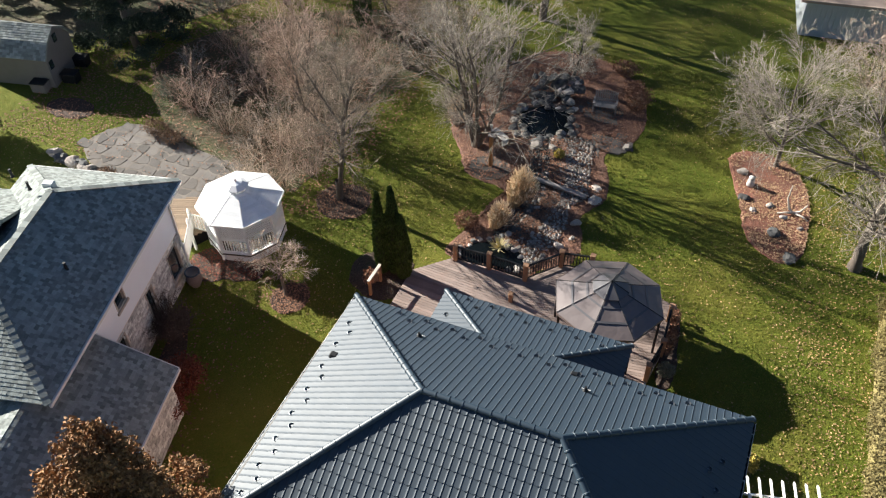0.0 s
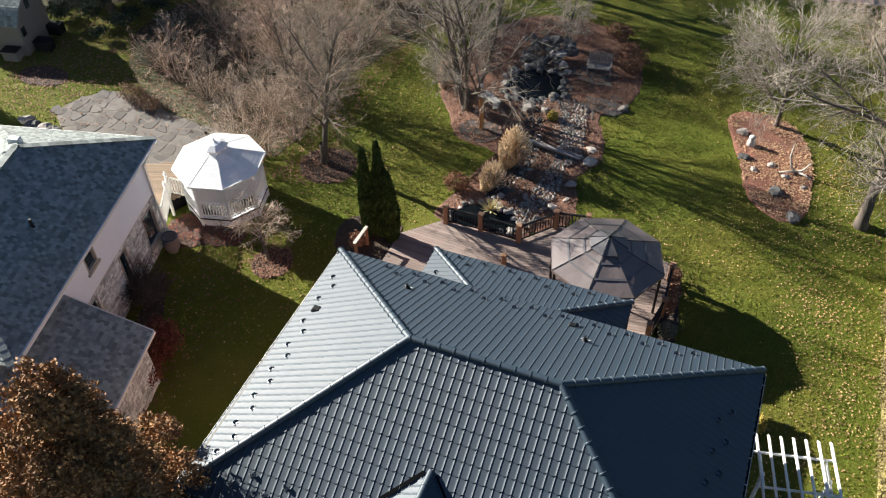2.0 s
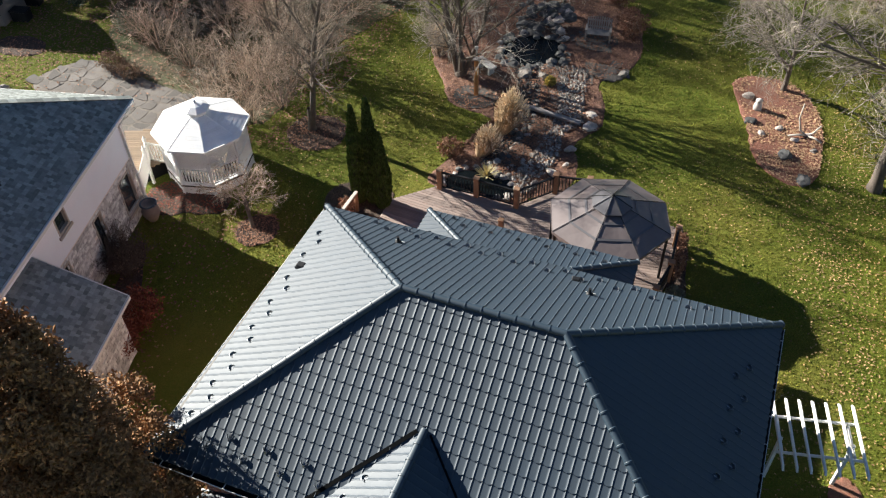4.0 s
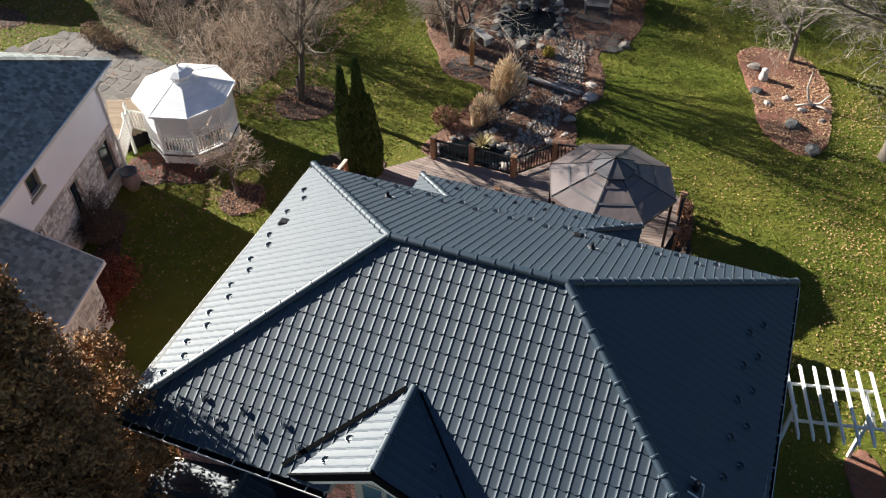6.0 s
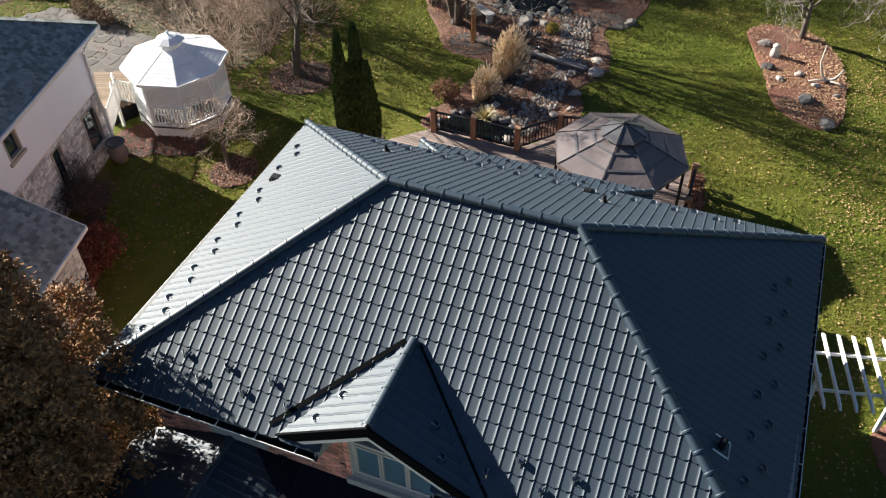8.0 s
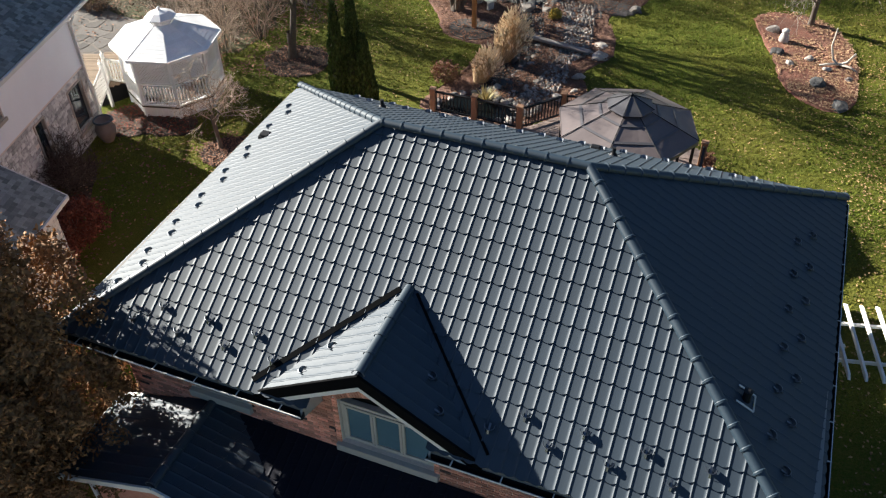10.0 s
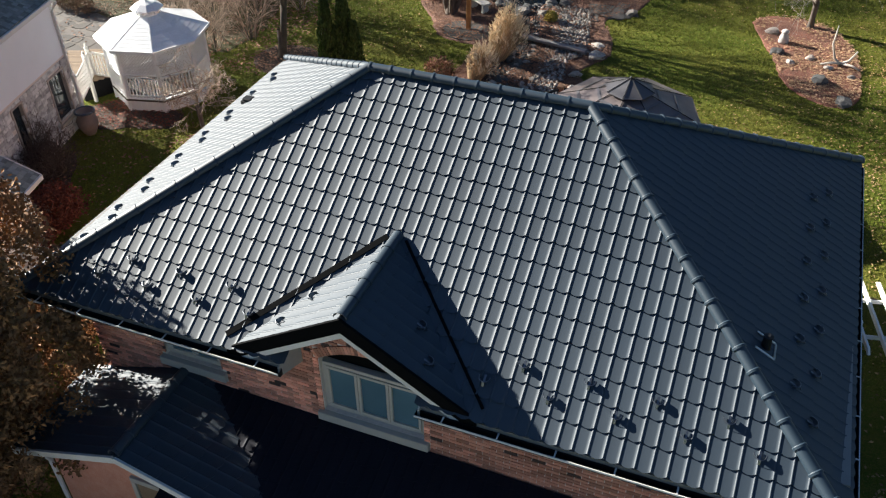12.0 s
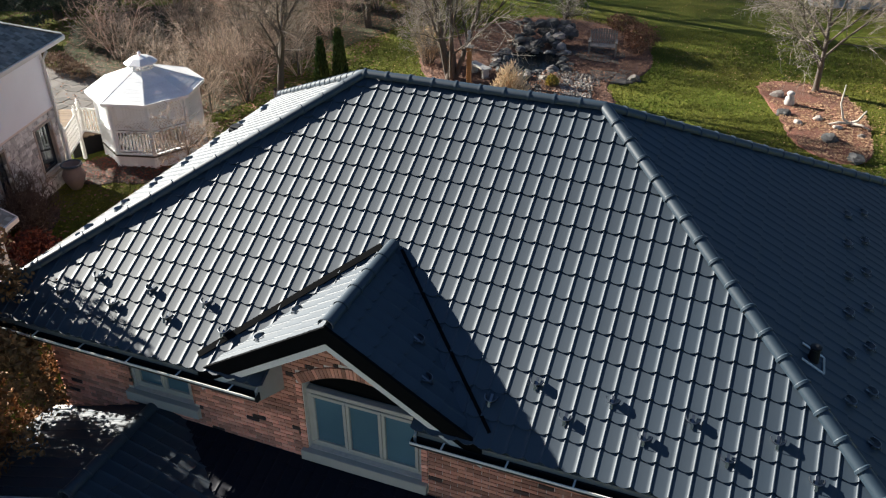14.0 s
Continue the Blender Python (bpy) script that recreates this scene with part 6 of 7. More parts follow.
def plume_grass(at, h, r, n, seed, label):
    """A clump of arching dry grass with feathery heads."""
    th = thing("ornamental_grass", label, "grass", (*at, 0), group="ornamental grasses")
    rnd = random.Random(seed)
    verts, faces = [], []
    for _ in range(n):
        a, s = rnd.uniform(0, 6.3), rnd.random() ** 0.6
        top = Vector((math.cos(a) * r * s + 0.2 * h, math.sin(a) * r * s + 0.12 * h, h * rnd.uniform(0.55, 1.08) * (1.05 - 0.5 * s * s)))
        base = Vector((math.cos(a) * 0.25 * s, math.sin(a) * 0.25 * s, 0.0))
        mid = base.lerp(top, 0.55) + Vector((0, 0, h * 0.14))
        w = rnd.uniform(0.006, 0.012)
        sd = Vector((-math.sin(a + rnd.uniform(-1, 1)), math.cos(a), 0)).normalized()
        k = len(verts)
        verts += [base - sd * w, base + sd * w, mid + sd * w, mid - sd * w, top + sd * w * 0.4, top - sd * w * 0.4]
        faces += [(k, k + 1, k + 2, k + 3), (k + 3, k + 2, k + 4, k + 5)]
    raw("blades", verts, faces, plume_mat, th)
    verts, faces = [], []
    for _ in range(n // 3):
        a, s = rnd.uniform(0, 6.3), rnd.random() ** 0.6
        p = Vector((math.cos(a) * r * s * 0.9 + 0.2 * h, math.sin(a) * r * s * 0.9 + 0.12 * h, h * rnd.uniform(0.6, 1.12) * (1.05 - 0.5 * s * s)))
        d = Vector((math.cos(a) * 0.4 + rnd.gauss(0, 0.2), math.sin(a) * 0.4 + rnd.gauss(0, 0.2), 0.8)).normalized()
        sd = d.orthogonal().normalized() * rnd.uniform(0.02, 0.04)
        L = rnd.uniform(0.15, 0.3)
        k = len(verts)
        verts += [p, p + d * L * 0.4 + sd, p + d * L, p + d * L * 0.4 - sd]
        faces.append((k, k + 1, k + 2, k + 3))
    raw("plumes", verts, faces, pale_plume, th, "pale feathery plumes")
    return th


plume_grass((-3.5, 16.5), 1.95, 0.8, 1500, 1, "tall clump of dry tan plume grass beside a stream")
plume_grass((-3.8, 14.8), 1.25, 0.62, 900, 2, "shorter clump of dry tan grass beside a pool")
yucca = thing("yucca", "spiky pale yucca beside a dark pool", "plant", (-3.1, 13.45, 0))
v, f = [], []
ry = random.Random(4)
for i in range(60):
    a, t = ry.uniform(0, 6.3), ry.uniform(0.3, 1.2)
    d = Vector((math.cos(a) * math.cos(t), math.sin(a) * math.cos(t), math.sin(t)))
    sd = d.cross(Vector((0, 0, 1))).normalized() * 0.02
    k = len(v)
    v += [-sd, sd, d * 0.35 + sd * 1.2, d * 0.35 - sd * 1.2, d * ry.uniform(0.55, 0.75)]
    f += [(k, k + 1, k + 2, k + 3), (k + 3, k + 2, k + 4)]
raw("leaves", v, f, yellow_dry, yucca, m=Matrix.Translation((0, 0, 0.1)))

# dark conifers round the shed; the last two are unseen, added for shade
def conifer(at, trunk, reach, z0, z1, n, leaves, seed, label):
    """A shaggy evergreen with layered drooping boughs."""
    th = thing("conifer", label, "tree", (*at, 0), group="conifers by the shed")
    bm = bmesh.new()
    tube(bm, trunk, [0.24, 0.19, 0.14, 0.05], 8)
    part("trunk", bm, bark_mat, th, smooth=True)
    rnd = random.Random(seed)
    cb = []
    for _ in range(n):
        t = rnd.random()
        z = z0 + (z1 - z0) * t
        a, q = rnd.uniform(0, 6.3), reach * (1.05 - 0.85 * t) * rnd.uniform(0.2, 1.0)
        s = min(max((z - trunk[0][2]) / trunk[-1][2], 0), 1)
        cb.append(((trunk[-1][0] * s + q * math.cos(a), trunk[-1][1] * s + q * math.sin(a), z - 0.15 * q), (rnd.uniform(0.6, 1.2), rnd.uniform(0.6, 1.2), rnd.uniform(0.25, 0.5))))
    v, f = leaf_cloud(cb, leaves, (0.07, 0.15), seed, 0.35, 0.1)
    raw("crown", v, f, needle_mat, th)


conifer((-28.8, 21.1), [(0, 0, -0.1), (-0.5, 0.2, 2.2), (-0.9, 0.5, 4.5), (-1.6, 1.2, 9.0)], 4.2, 0.9, 6.5, 80, 34000, 501, "dark shaggy conifer with a leaning bare trunk")
conifer((-37.5, 25.0), [(0, 0, -0.1), (0, 0.1, 2.5), (0.1, 0, 4.5), (0, 0, 7.4)], 3.2, 0.6, 7.5, 60, 18000, 503, "unseen broad dark conifer added for shade behind the shed")
conifer((-41.0, 24.5), [(0, 0, -0.1), (0, 0.1, 2.5), (0.1, 0, 4.5), (0, 0, 8.0)], 3.2, 0.6, 8.2, 60, 18000, 504, "unseen dark conifer added for shade at the litter bed end")
leafy_bush("brown_bush", (-31.6, 11.2), [((0, 0, 1.1), (1.3, 1.5, 1.2)), ((-0.3, 0.5, 2.2), (0.9, 1.0, 0.9)), ((0.7, -0.8, 0.8), (0.9, 0.9, 0.8))], 5200, (0.05, 0.1), wisp_brown, "large brown drooping bush at the edge of a lawn", 313)
leafy_bush("brown_bush", (-22.9, 10.75), [((0, 0, 0.45), (0.75, 0.6, 0.45))], 1400, (0.03, 0.06), wisp_brown, "low rounded brown bush at the edge of a patio", 314)
leafy_bush("grey_bush", (-24.1, 18.0), [((0, 0, 0.8), (0.9, 0.9, 0.8))], 1300, (0.03, 0.06), grey_leaf, "pale grey-green bush among bare shrubs", 315, 9)
for i in range(16):
    rock(-27.2 + i * 0.27 + rnd_rock.uniform(-0.1, 0.1), 11.5 - 0.035 * i + rnd_rock.uniform(-0.15, 0.15), rnd_rock.uniform(0.2, 0.36), rnd_rock.random() < 0.6, 0.02, "rough dark stone of a low edging wall", "stones of the patio edge")
# ---- deck, garden buildings and furniture ----
DECK = [(-6.2, 8.1), (-6.2, 10.7), (-4.75, 12.1), (-1.3, 12.05), (-0.1, 13.45), (2.6, 13.7), (5.0, 12.9), (5.12, 10.6), (4.75, 8.1)]
DZK = 0.16
deck = thing("deck", "low weathered brown plank deck behind the house", "deck", kind="structure")


def clip_line(y, outline):
    xs = []
    for (x0, y0), (x1, y1) in zip(outline, outline[1:] + outline[:1]):
        if (y0 - y) * (y1 - y) < 0:
            xs.append(x0 + (x1 - x0) * (y - y0) / (y1 - y0))
    return sorted(xs)


def planks(outline, ang, width, mat, parent, z, seed):
    """Boards laid at an angle across an outline, each a piece of its own."""
    rot = Matrix.Rotation(radians(-ang), 2)
    back = Matrix.Rotation(radians(ang), 4, "Z")
    loc = [tuple(rot @ Vector(p)) for p in outline]
    y = min(p[1] for p in loc) + width / 2
    rnd = random.Random(seed)
    while y < max(p[1] for p in loc):
        xs = clip_line(y, loc)
        for a, b in zip(xs[::2], xs[1::2]):
            cut = [a]
            while b - cut[-1] > 4.5:
                cut.append(cut[-1] + rnd.uniform(2.6, 4.0))
            cut.append(b)
            for s, t in zip(cut, cut[1:]):
                bm = bmesh.new()
                h = z + rnd.uniform(-0.003, 0.003)
                box(bm, s + 0.002, t - 0.002, y - width / 2 + 0.005, y + width / 2 - 0.005, h - 0.035, h, back, 0.004)
                part("plank", bm, mat, parent)
        y += width


LEFT = [(-6.2, 8.1), (-6.2, 10.7), (-4.75, 12.1), (-1.33, 12.05), (-1.33, 8.1)]
RGHT = [(-1.2, 8.1), (-1.2, 12.15), (-0.1, 13.45), (2.6, 13.7), (5.0, 12.9), (5.12, 10.6), (4.75, 8.1)]
planks(LEFT, -4, 0.14, deck_mat, deck, DZK, 1)
planks(RGHT, 8, 0.14, deck_mat, deck, DZK, 2)
bm = bmesh.new()
box(bm, -1.33, -1.2, 8.1, 12.1, DZK - 0.04, DZK + 0.004)
part("divider_board", bm, deck_mat, deck)
for a, b in zip(DECK, DECK[1:]):
    bm = bmesh.new()
    beam(bm, (*a, DZK - 0.1), (*b, DZK - 0.1), 0.04, 0.17)
    part("rim_board", bm, deck_mat, deck)
bm = bmesh.new()
slab(bm, [(x * 0.99, y * 0.99 + 0.1, 0.05) for x, y in DECK][::-1], 0.04)
part("underframe", bm, black_metal, deck)


def rail_post(parent, x, y, h=0.95, s=0.1):
    bm = bmesh.new()
    box(bm, x - s, x + s, y - s, y + s, DZK, DZK + h, bevel=0.012)
    box(bm, x - s - 0.02, x + s + 0.02, y - s - 0.02, y + s + 0.02, DZK + h, DZK + h + 0.05, bevel=0.012)
    part("post", bm, post_wood, parent, "square brown wooden post")


def deck_rail(posts, label):
    """Wooden posts joined by black rails with turned black balusters."""
    th = thing("deck_railing", label, "railing")
    for x, y in posts:
        rail_post(th, x, y)
    for a, b in zip(posts, posts[1:]):
        A, B = Vector((*a, 0)), Vector((*b, 0))
        d = (B - A).normalized()
        for z, w, h in ((DZK + 0.86, 0.09, 0.06), (DZK + 0.12, 0.06, 0.05)):
            bm = bmesh.new()
            beam(bm, A + d * 0.1 + Vector((0, 0, z)), B - d * 0.1 + Vector((0, 0, z)), w, h, 0.008)
            part("rail", bm, black_metal, th, "black rail")
        n = int((B - A).length / 0.13)
        for i in range(1, n):
            p = A.lerp(B, i / n)
            bm = bmesh.new()
            lathe(bm, [(0.016, DZK + 0.14), (0.016, DZK + 0.3), (0.026, DZK + 0.4), (0.018, DZK + 0.5), (0.026, DZK + 0.6), (0.016, DZK + 0.7), (0.016, DZK + 0.84)], 6, (p.x, p.y, 0))
            part("baluster", bm, black_metal, th)
    return th


deck_rail([(-4.6, 12.0), (-3.03, 12.05), (-1.32, 11.97), (-0.12, 13.35), (1.2, 13.6)], "deck railing with brown posts and black turned balusters beside a pool")
deck_rail([(4.98, 12.0), (5.06, 10.1), (4.8, 8.7)], "short deck railing with brown posts and black balusters")
th = thing("newel_post", "short square brown post standing on the deck", "post")
rail_post(th, -1.5, 10.6, 0.45, 0.09)
stair = thing("stair_rail", "pale wooden handrail at the deck steps", "railing", (-7.3, 9.2, 0))
for x, y in ((0, -0.4), (0.05, 0.5)):
    bm = bmesh.new()
    box(bm, x - 0.06, x + 0.06, y - 0.06, y + 0.06, 0, 0.95, bevel=0.01)
    part("post", bm, post_wood, stair)
bm = bmesh.new()
beam(bm, (0, -0.5, 0.98), (0.05, 0.6, 1.0), 0.14, 0.05, 0.01)
part("handrail", bm, driftwood_mat, stair)

# soft-top gazebo on the deck
soft = thing("deck_gazebo", "eight-sided garden gazebo with a tinted brown two-tier panel roof", "gazebo", (2.62, 10.3, DZK), -5)
SR, SE, ST = 2.22, 2.2, 3.16


def canopy_panel(r0, z0, r1, z1, k, sag, n=6):
    """One sagging fabric panel between two ribs."""
    bm = bmesh.new()
    a0, a1 = math.pi / 4 * k, math.pi / 4 * (k + 1)
    grid = []
    for i in range(n + 1):
        t = i / n
        row = []
        for j in range(n + 1):
            s = j / n
            r, z = r0 + (r1 - r0) * t, z0 + (z1 - z0) * t
            p0, p1 = Vector((r * math.cos(a0), r * math.sin(a0), z)), Vector((r * math.cos(a1), r * math.sin(a1), z))
            p = p0.lerp(p1, s)
            p.z -= sag * math.sin(math.pi * t) * math.sin(math.pi * s) + 0.01 * noise.noise(p * 3)
            row.append(bm.verts.new(p))
        grid.append(row)
    for i in range(n):
        for j in range(n):
            bm.faces.new((grid[i][j], grid[i][j + 1], grid[i + 1][j + 1], grid[i + 1][j]))
    r = bmesh.ops.extrude_face_region(bm, geom=bm.faces[:])
    for v in r["geom"]:
        if isinstance(v, bmesh.types.BMVert):
            v.co.z -= 0.012
    bmesh.ops.recalc_face_normals(bm, faces=bm.faces[:])
    return bm


for k in range(8):
    panel = part("canopy_panel", canopy_panel(SR, SE, 0.42, ST - 0.28, k, 0.015), fabric_mat, soft, "tinted brown roof panel")
    a = math.pi / 4 * k
    bm = bmesh.new()
    tube(bm, [(SR * 1.005 * math.cos(a), SR * 1.005 * math.sin(a), SE + 0.012), (0.42 * math.cos(a), 0.42 * math.sin(a), ST - 0.26)], 0.011, 6)
    part("rib", bm, black_metal, soft)
    b = math.pi / 4 * (k + 1)
    bm = bmesh.new()
    slab(bm, [(SR * math.cos(a), SR * math.sin(a), SE + 0.005), (SR * math.cos(b), SR * math.sin(b), SE + 0.005), (SR * math.cos(b), SR * math.sin(b), SE - 0.12), (SR * math.cos(a), SR * math.sin(a), SE - 0.12)], 0.012)
    part("valance", bm, fabric_mat, soft)
    bm = bmesh.new()
    q, r = 0.74, 0.04
    poly(bm, [(q * math.cos(a), q * math.sin(a), ST - 0.27), (q * math.cos(b), q * math.sin(b), ST - 0.27), (r * math.cos(b), r * math.sin(b), ST + 0.05), (r * math.cos(a), r * math.sin(a), ST + 0.05)])
    x = bmesh.ops.extrude_face_region(bm, geom=bm.faces[:])
    for v in x["geom"]:
        if isinstance(v, bmesh.types.BMVert):
            v.co.z -= 0.012
    bmesh.ops.recalc_face_normals(bm, faces=bm.faces[:])
    part("vent_cap_panel", bm, fabric_grey, soft, "dark tinted panel of the upper tier")
    for u in (0.36, 0.7):                      # cross bars under the tinted panel show as darker bands
        r, z = SR + (0.42 - SR) * u, SE + (ST - 0.28 - SE) * u + 0.012
        bm = bmesh.new()
        beam(bm, (r * math.cos(a), r * math.sin(a), z), (r * math.cos(b), r * math.sin(b), z), 0.085, 0.012, up=(math.cos((a + b) / 2) * 0.4, math.sin((a + b) / 2) * 0.4, 1))
        part("cross_bar", bm, fabric_grey, panel)
    bm = bmesh.new()
    tube(bm, [(0.75 * math.cos(a), 0.75 * math.sin(a), ST - 0.255), (0.03 * math.cos(a), 0.03 * math.sin(a), ST + 0.065)], 0.011, 6)
    part("rib", bm, black_metal, soft)
    bm = bmesh.new()
    box(bm, SR * 0.95 * math.cos(a) - 0.045, SR * 0.95 * math.cos(a) + 0.045, SR * 0.95 * math.sin(a) - 0.045, SR * 0.95 * math.sin(a) + 0.045, 0, SE, bevel=0.01)
    part("post", bm, black_metal, soft, "black metal post")
    bm = bmesh.new()
    beam(bm, (SR * 0.97 * math.cos(a), SR * 0.97 * math.sin(a), SE - 0.02), (SR * 0.97 * math.cos(b), SR * 0.97 * math.sin(b), SE - 0.02), 0.04, 0.04)
    part("eaves_bar", bm, black_metal, soft)
bm = bmesh.new()
lathe(bm, [(0.05, ST + 0.03), (0.06, ST + 0.08), (0.02, ST + 0.13)], 10)
part("finial", bm, black_metal, soft)

# white timber gazebo
gz = thing("white_gazebo", "white eight-sided wooden gazebo with lattice panels and a cupola", "gazebo", (-14.2, 9.95, 0), -8)
GR, GF, GE = 1.72, 0.5, 2.4


def at8(r, k, z):
    a = math.pi / 4 * k
    return Vector((r * math.cos(a), r * math.sin(a), z))


bm = bmesh.new()
lathe(bm, [(GR + 0.08, GF - 0.06), (GR + 0.08, GF)], 8)
part("floor", bm, floor_dark, gz, "dark wooden floor")
for k in range(8):
    p, q = at8(GR, k, 0), at8(GR, k + 1, 0)
    d = (q - p).normalized()
    n = 6
    for i in range(n):
        a, b = p.lerp(q, i / n), p.lerp(q, (i + 0.97) / n)
        bm = bmesh.new()
        beam(bm, a + Vector((0, 0, 0.25)), b + Vector((0, 0, 0.25)), 0.02, 0.5)
        part("skirt_board", bm, white_paint, gz)
    bm = bmesh.new()
    beam(bm, p + Vector((0, 0, GF - 0.02)), q + Vector((0, 0, GF - 0.02)), 0.1, 0.12, 0.01)
    part("floor_band", bm, white_paint, gz)
    bm = bmesh.new()
    o = p.normalized()
    beam(bm, p + Vector((0, 0, 0)), p + Vector((0, 0, GE + 0.02)), 0.12, 0.12, 0.012, up=o)
    part("post", bm, white_paint, gz)
    if k == 4:
        continue                              # the way in
    for z, h in ((GF + 0.12, 0.07), (GF + 0.82, 0.07), (GF + 0.92, 0.05), (GE - 0.12, 0.09)):
        bm = bmesh.new()
        beam(bm, p + d * 0.05 + Vector((0, 0, z)), q - d * 0.05 + Vector((0, 0, z)), 0.05, h, 0.006)
        part("rail", bm, white_paint, gz)
    n = 10
    for i in range(n):
        s = p.lerp(q, (i + 1) / (n + 1))
        bm = bmesh.new()
        beam(bm, s + Vector((0, 0, GF + 0.15)), s + Vector((0, 0, GF + 0.8)), 0.05, 0.03, 0.004, up=o)
        part("baluster", bm, white_paint, gz)
    z0, z1 = GF + 0.94, GE - 0.16              # diagonal lattice
    w, h = (q - p).length - 0.12, z1 - z0
    st = 0.108
    lat = new("lattice")
    lat.parent = gz
    lat["label"] = "white diagonal lattice panel"
    for sgn in (1, -1):
        bm = bmesh.new()
        c = -h
        while c < w:
            u0, u1 = max(c, 0), min(c + h, w)
            if u1 - u0 > 0.03:
                v0, v1 = u0 - c, u1 - c
                if sgn < 0:
                    u0, u1 = w - u0, w - u1
                o2 = p.normalized() * (0.008 * sgn)
                beam(bm, p + d * (0.06 + u0) + Vector((0, 0, z0 + v0)) + o2, p + d * (0.06 + u1) + Vector((0, 0, z0 + v1)) + o2, 0.008, 0.046, up=d.cross(Vector((0, 0, 1))).cross(Vector((0, 0, 1))))
            c += st
        tagged(part("lattice_slats", bm, white_paint, lat), kind="stuff")
ER, TZ = 1.98, 3.02
for k in range(8):                            # roof: eight faces of narrow boards
    face = new("roof_face")
    face.parent = gz
    face["label"] = "white painted board roof face"
    p, q = at8(ER, k, GE), at8(ER, k + 1, GE)
    s, t = at8(0.42, k, TZ), at8(0.42, k + 1, TZ)
    n = 9
    for i in range(n):
        a, b = i / n, (i + 1) / n - 0.002
        bm = bmesh.new()
        slab(bm, [p.lerp(s, a) + Vector((0, 0, 0.0135)), q.lerp(t, a) + Vector((0, 0, 0.0135)), q.lerp(t, b) + Vector((0, 0, 0.012)), p.lerp(s, b) + Vector((0, 0, 0.012))], 0.025)
        part("board", bm, gazebo_board, face)
    bm = bmesh.new()
    beam(bm, p + Vector((0, 0, 0.012)), s + Vector((0, 0, 0.012)), 0.04, 0.012)
    part("hip_batten", bm, gazebo_board, face)
    bm = bmesh.new()
    beam(bm, p - Vector((0, 0, 0.03)), q - Vector((0, 0, 0.03)), 0.03, 0.1)
    part("fascia", bm, white_paint, face)
cup = new("cupola")
cup.parent = gz
cup["label"] = "small white louvred cupola with a finial"
for k in range(8):
    p, q = at8(0.36, k, TZ), at8(0.36, k + 1, TZ)
    bm = bmesh.new()
    beam(bm, p, p + Vector((0, 0, 0.2)), 0.05, 0.05, up=p.normalized() + Vector((0, 0, 0.001)))
    for z in (0.03, 0.17):
        beam(bm, p + Vector((0, 0, z)), q + Vector((0, 0, z)), 0.03, 0.04)
    for i in range(1, 5):
        beam(bm, p.lerp(q, i / 5), p.lerp(q, i / 5) + Vector((0, 0, 0.18)), 0.02, 0.02, up=p.normalized() + Vector((0, 0, 0.001)))
    part("cupola_side", bm, white_paint, cup)
bm = bmesh.new()
lathe(bm, [(0.56, TZ + 0.19), (0.56, TZ + 0.23), (0.3, TZ + 0.38), (0.05, TZ + 0.45), (0.05, TZ + 0.5), (0.07, TZ + 0.53), (0.02, TZ + 0.58)], 8)
part("cupola_roof", bm, gazebo_board, cup)

# small plank landing, picket gate and stair between the house and the gazebo
landing = thing("landing", "small warm brown plank landing behind the white gazebo", "deck", kind="structure")
planks([(-18.7, 10.2), (-17.2, 10.9), (-15.7, 10.4), (-15.75, 9.0), (-16.4, 8.0), (-17.3, 8.7)], 20, 0.13, deck_warm, landing, 0.75, 5)
bm = bmesh.new()
slab(bm, [(-18.5, 10.1, 0.7), (-17.3, 8.8, 0.7), (-16.4, 8.2, 0.7), (-15.9, 9.1, 0.7), (-15.8, 10.3, 0.7), (-17.2, 10.7, 0.7)], 0.69)
part("base", bm, black_metal, landing)
fence = thing("picket_fence", "white vinyl picket rail with a gate between house and gazebo", "fence")
FP = [(-15.35, 7.0), (-16.05, 8.35), (-16.4, 8.9), (-15.55, 8.95)]
for x, y in FP:
    bm = bmesh.new()
    box(bm, x - 0.055, x + 0.055, y - 0.055, y + 0.055, 0.0, 1.8, bevel=0.01)
    lathe(bm, [(0.07, 1.8), (0.08, 1.83), (0.03, 1.87), (0.05, 1.93), (0.01, 1.99)], 10, (x, y, 0))
    part("post", bm, white_vinyl, fence)
for a, b in zip(FP, FP[1:]):
    A, B = Vector((*a, 0)), Vector((*b, 0))
    for z in (0.8, 1.64):
        bm = bmesh.new()
        beam(bm, A + Vector((0, 0, z)), B + Vector((0, 0, z)), 0.05, 0.08, 0.008)
        part("rail", bm, white_vinyl, fence)
    n = max(2, int((B - A).length / 0.125))
    for i in range(1, n):
        s = A.lerp(B, i / n)
        bm = bmesh.new()
        beam(bm, s + Vector((0, 0, 0.78)), s + Vector((0, 0, 1.68)), 0.075, 0.025, 0.004, up=(B - A).cross(Vector((0, 0, 1))))
        part("picket", bm, white_vinyl, fence)

# white arbour beside the house
arb = thing("arbour", "white slatted garden arbour beside the house", "arbour", (10.19, 3.64, 0), 13)
for x in (-0.98, 0.98):
    bm = bmesh.new()
    box(bm, x - 0.05, x + 0.05, -0.19, -0.09, 0, 2.09, bevel=0.01)
    part("post", bm, white_vinyl, arb)
for y in (-0.6, 0.6):
    bm = bmesh.new()
    beam(bm, (-1.2, y, 2.05), (1.2, y, 2.05), 0.05, 0.1, 0.01)
    part("beam", bm, white_vinyl, arb)
for x in (-0.98, 0.98):
    bm = bmesh.new()
    box(bm, x - 0.02, x + 0.02, -0.57, 0.57, 1.82, 2.06, bevel=0.006)
    part("side_board", bm, white_vinyl, arb)
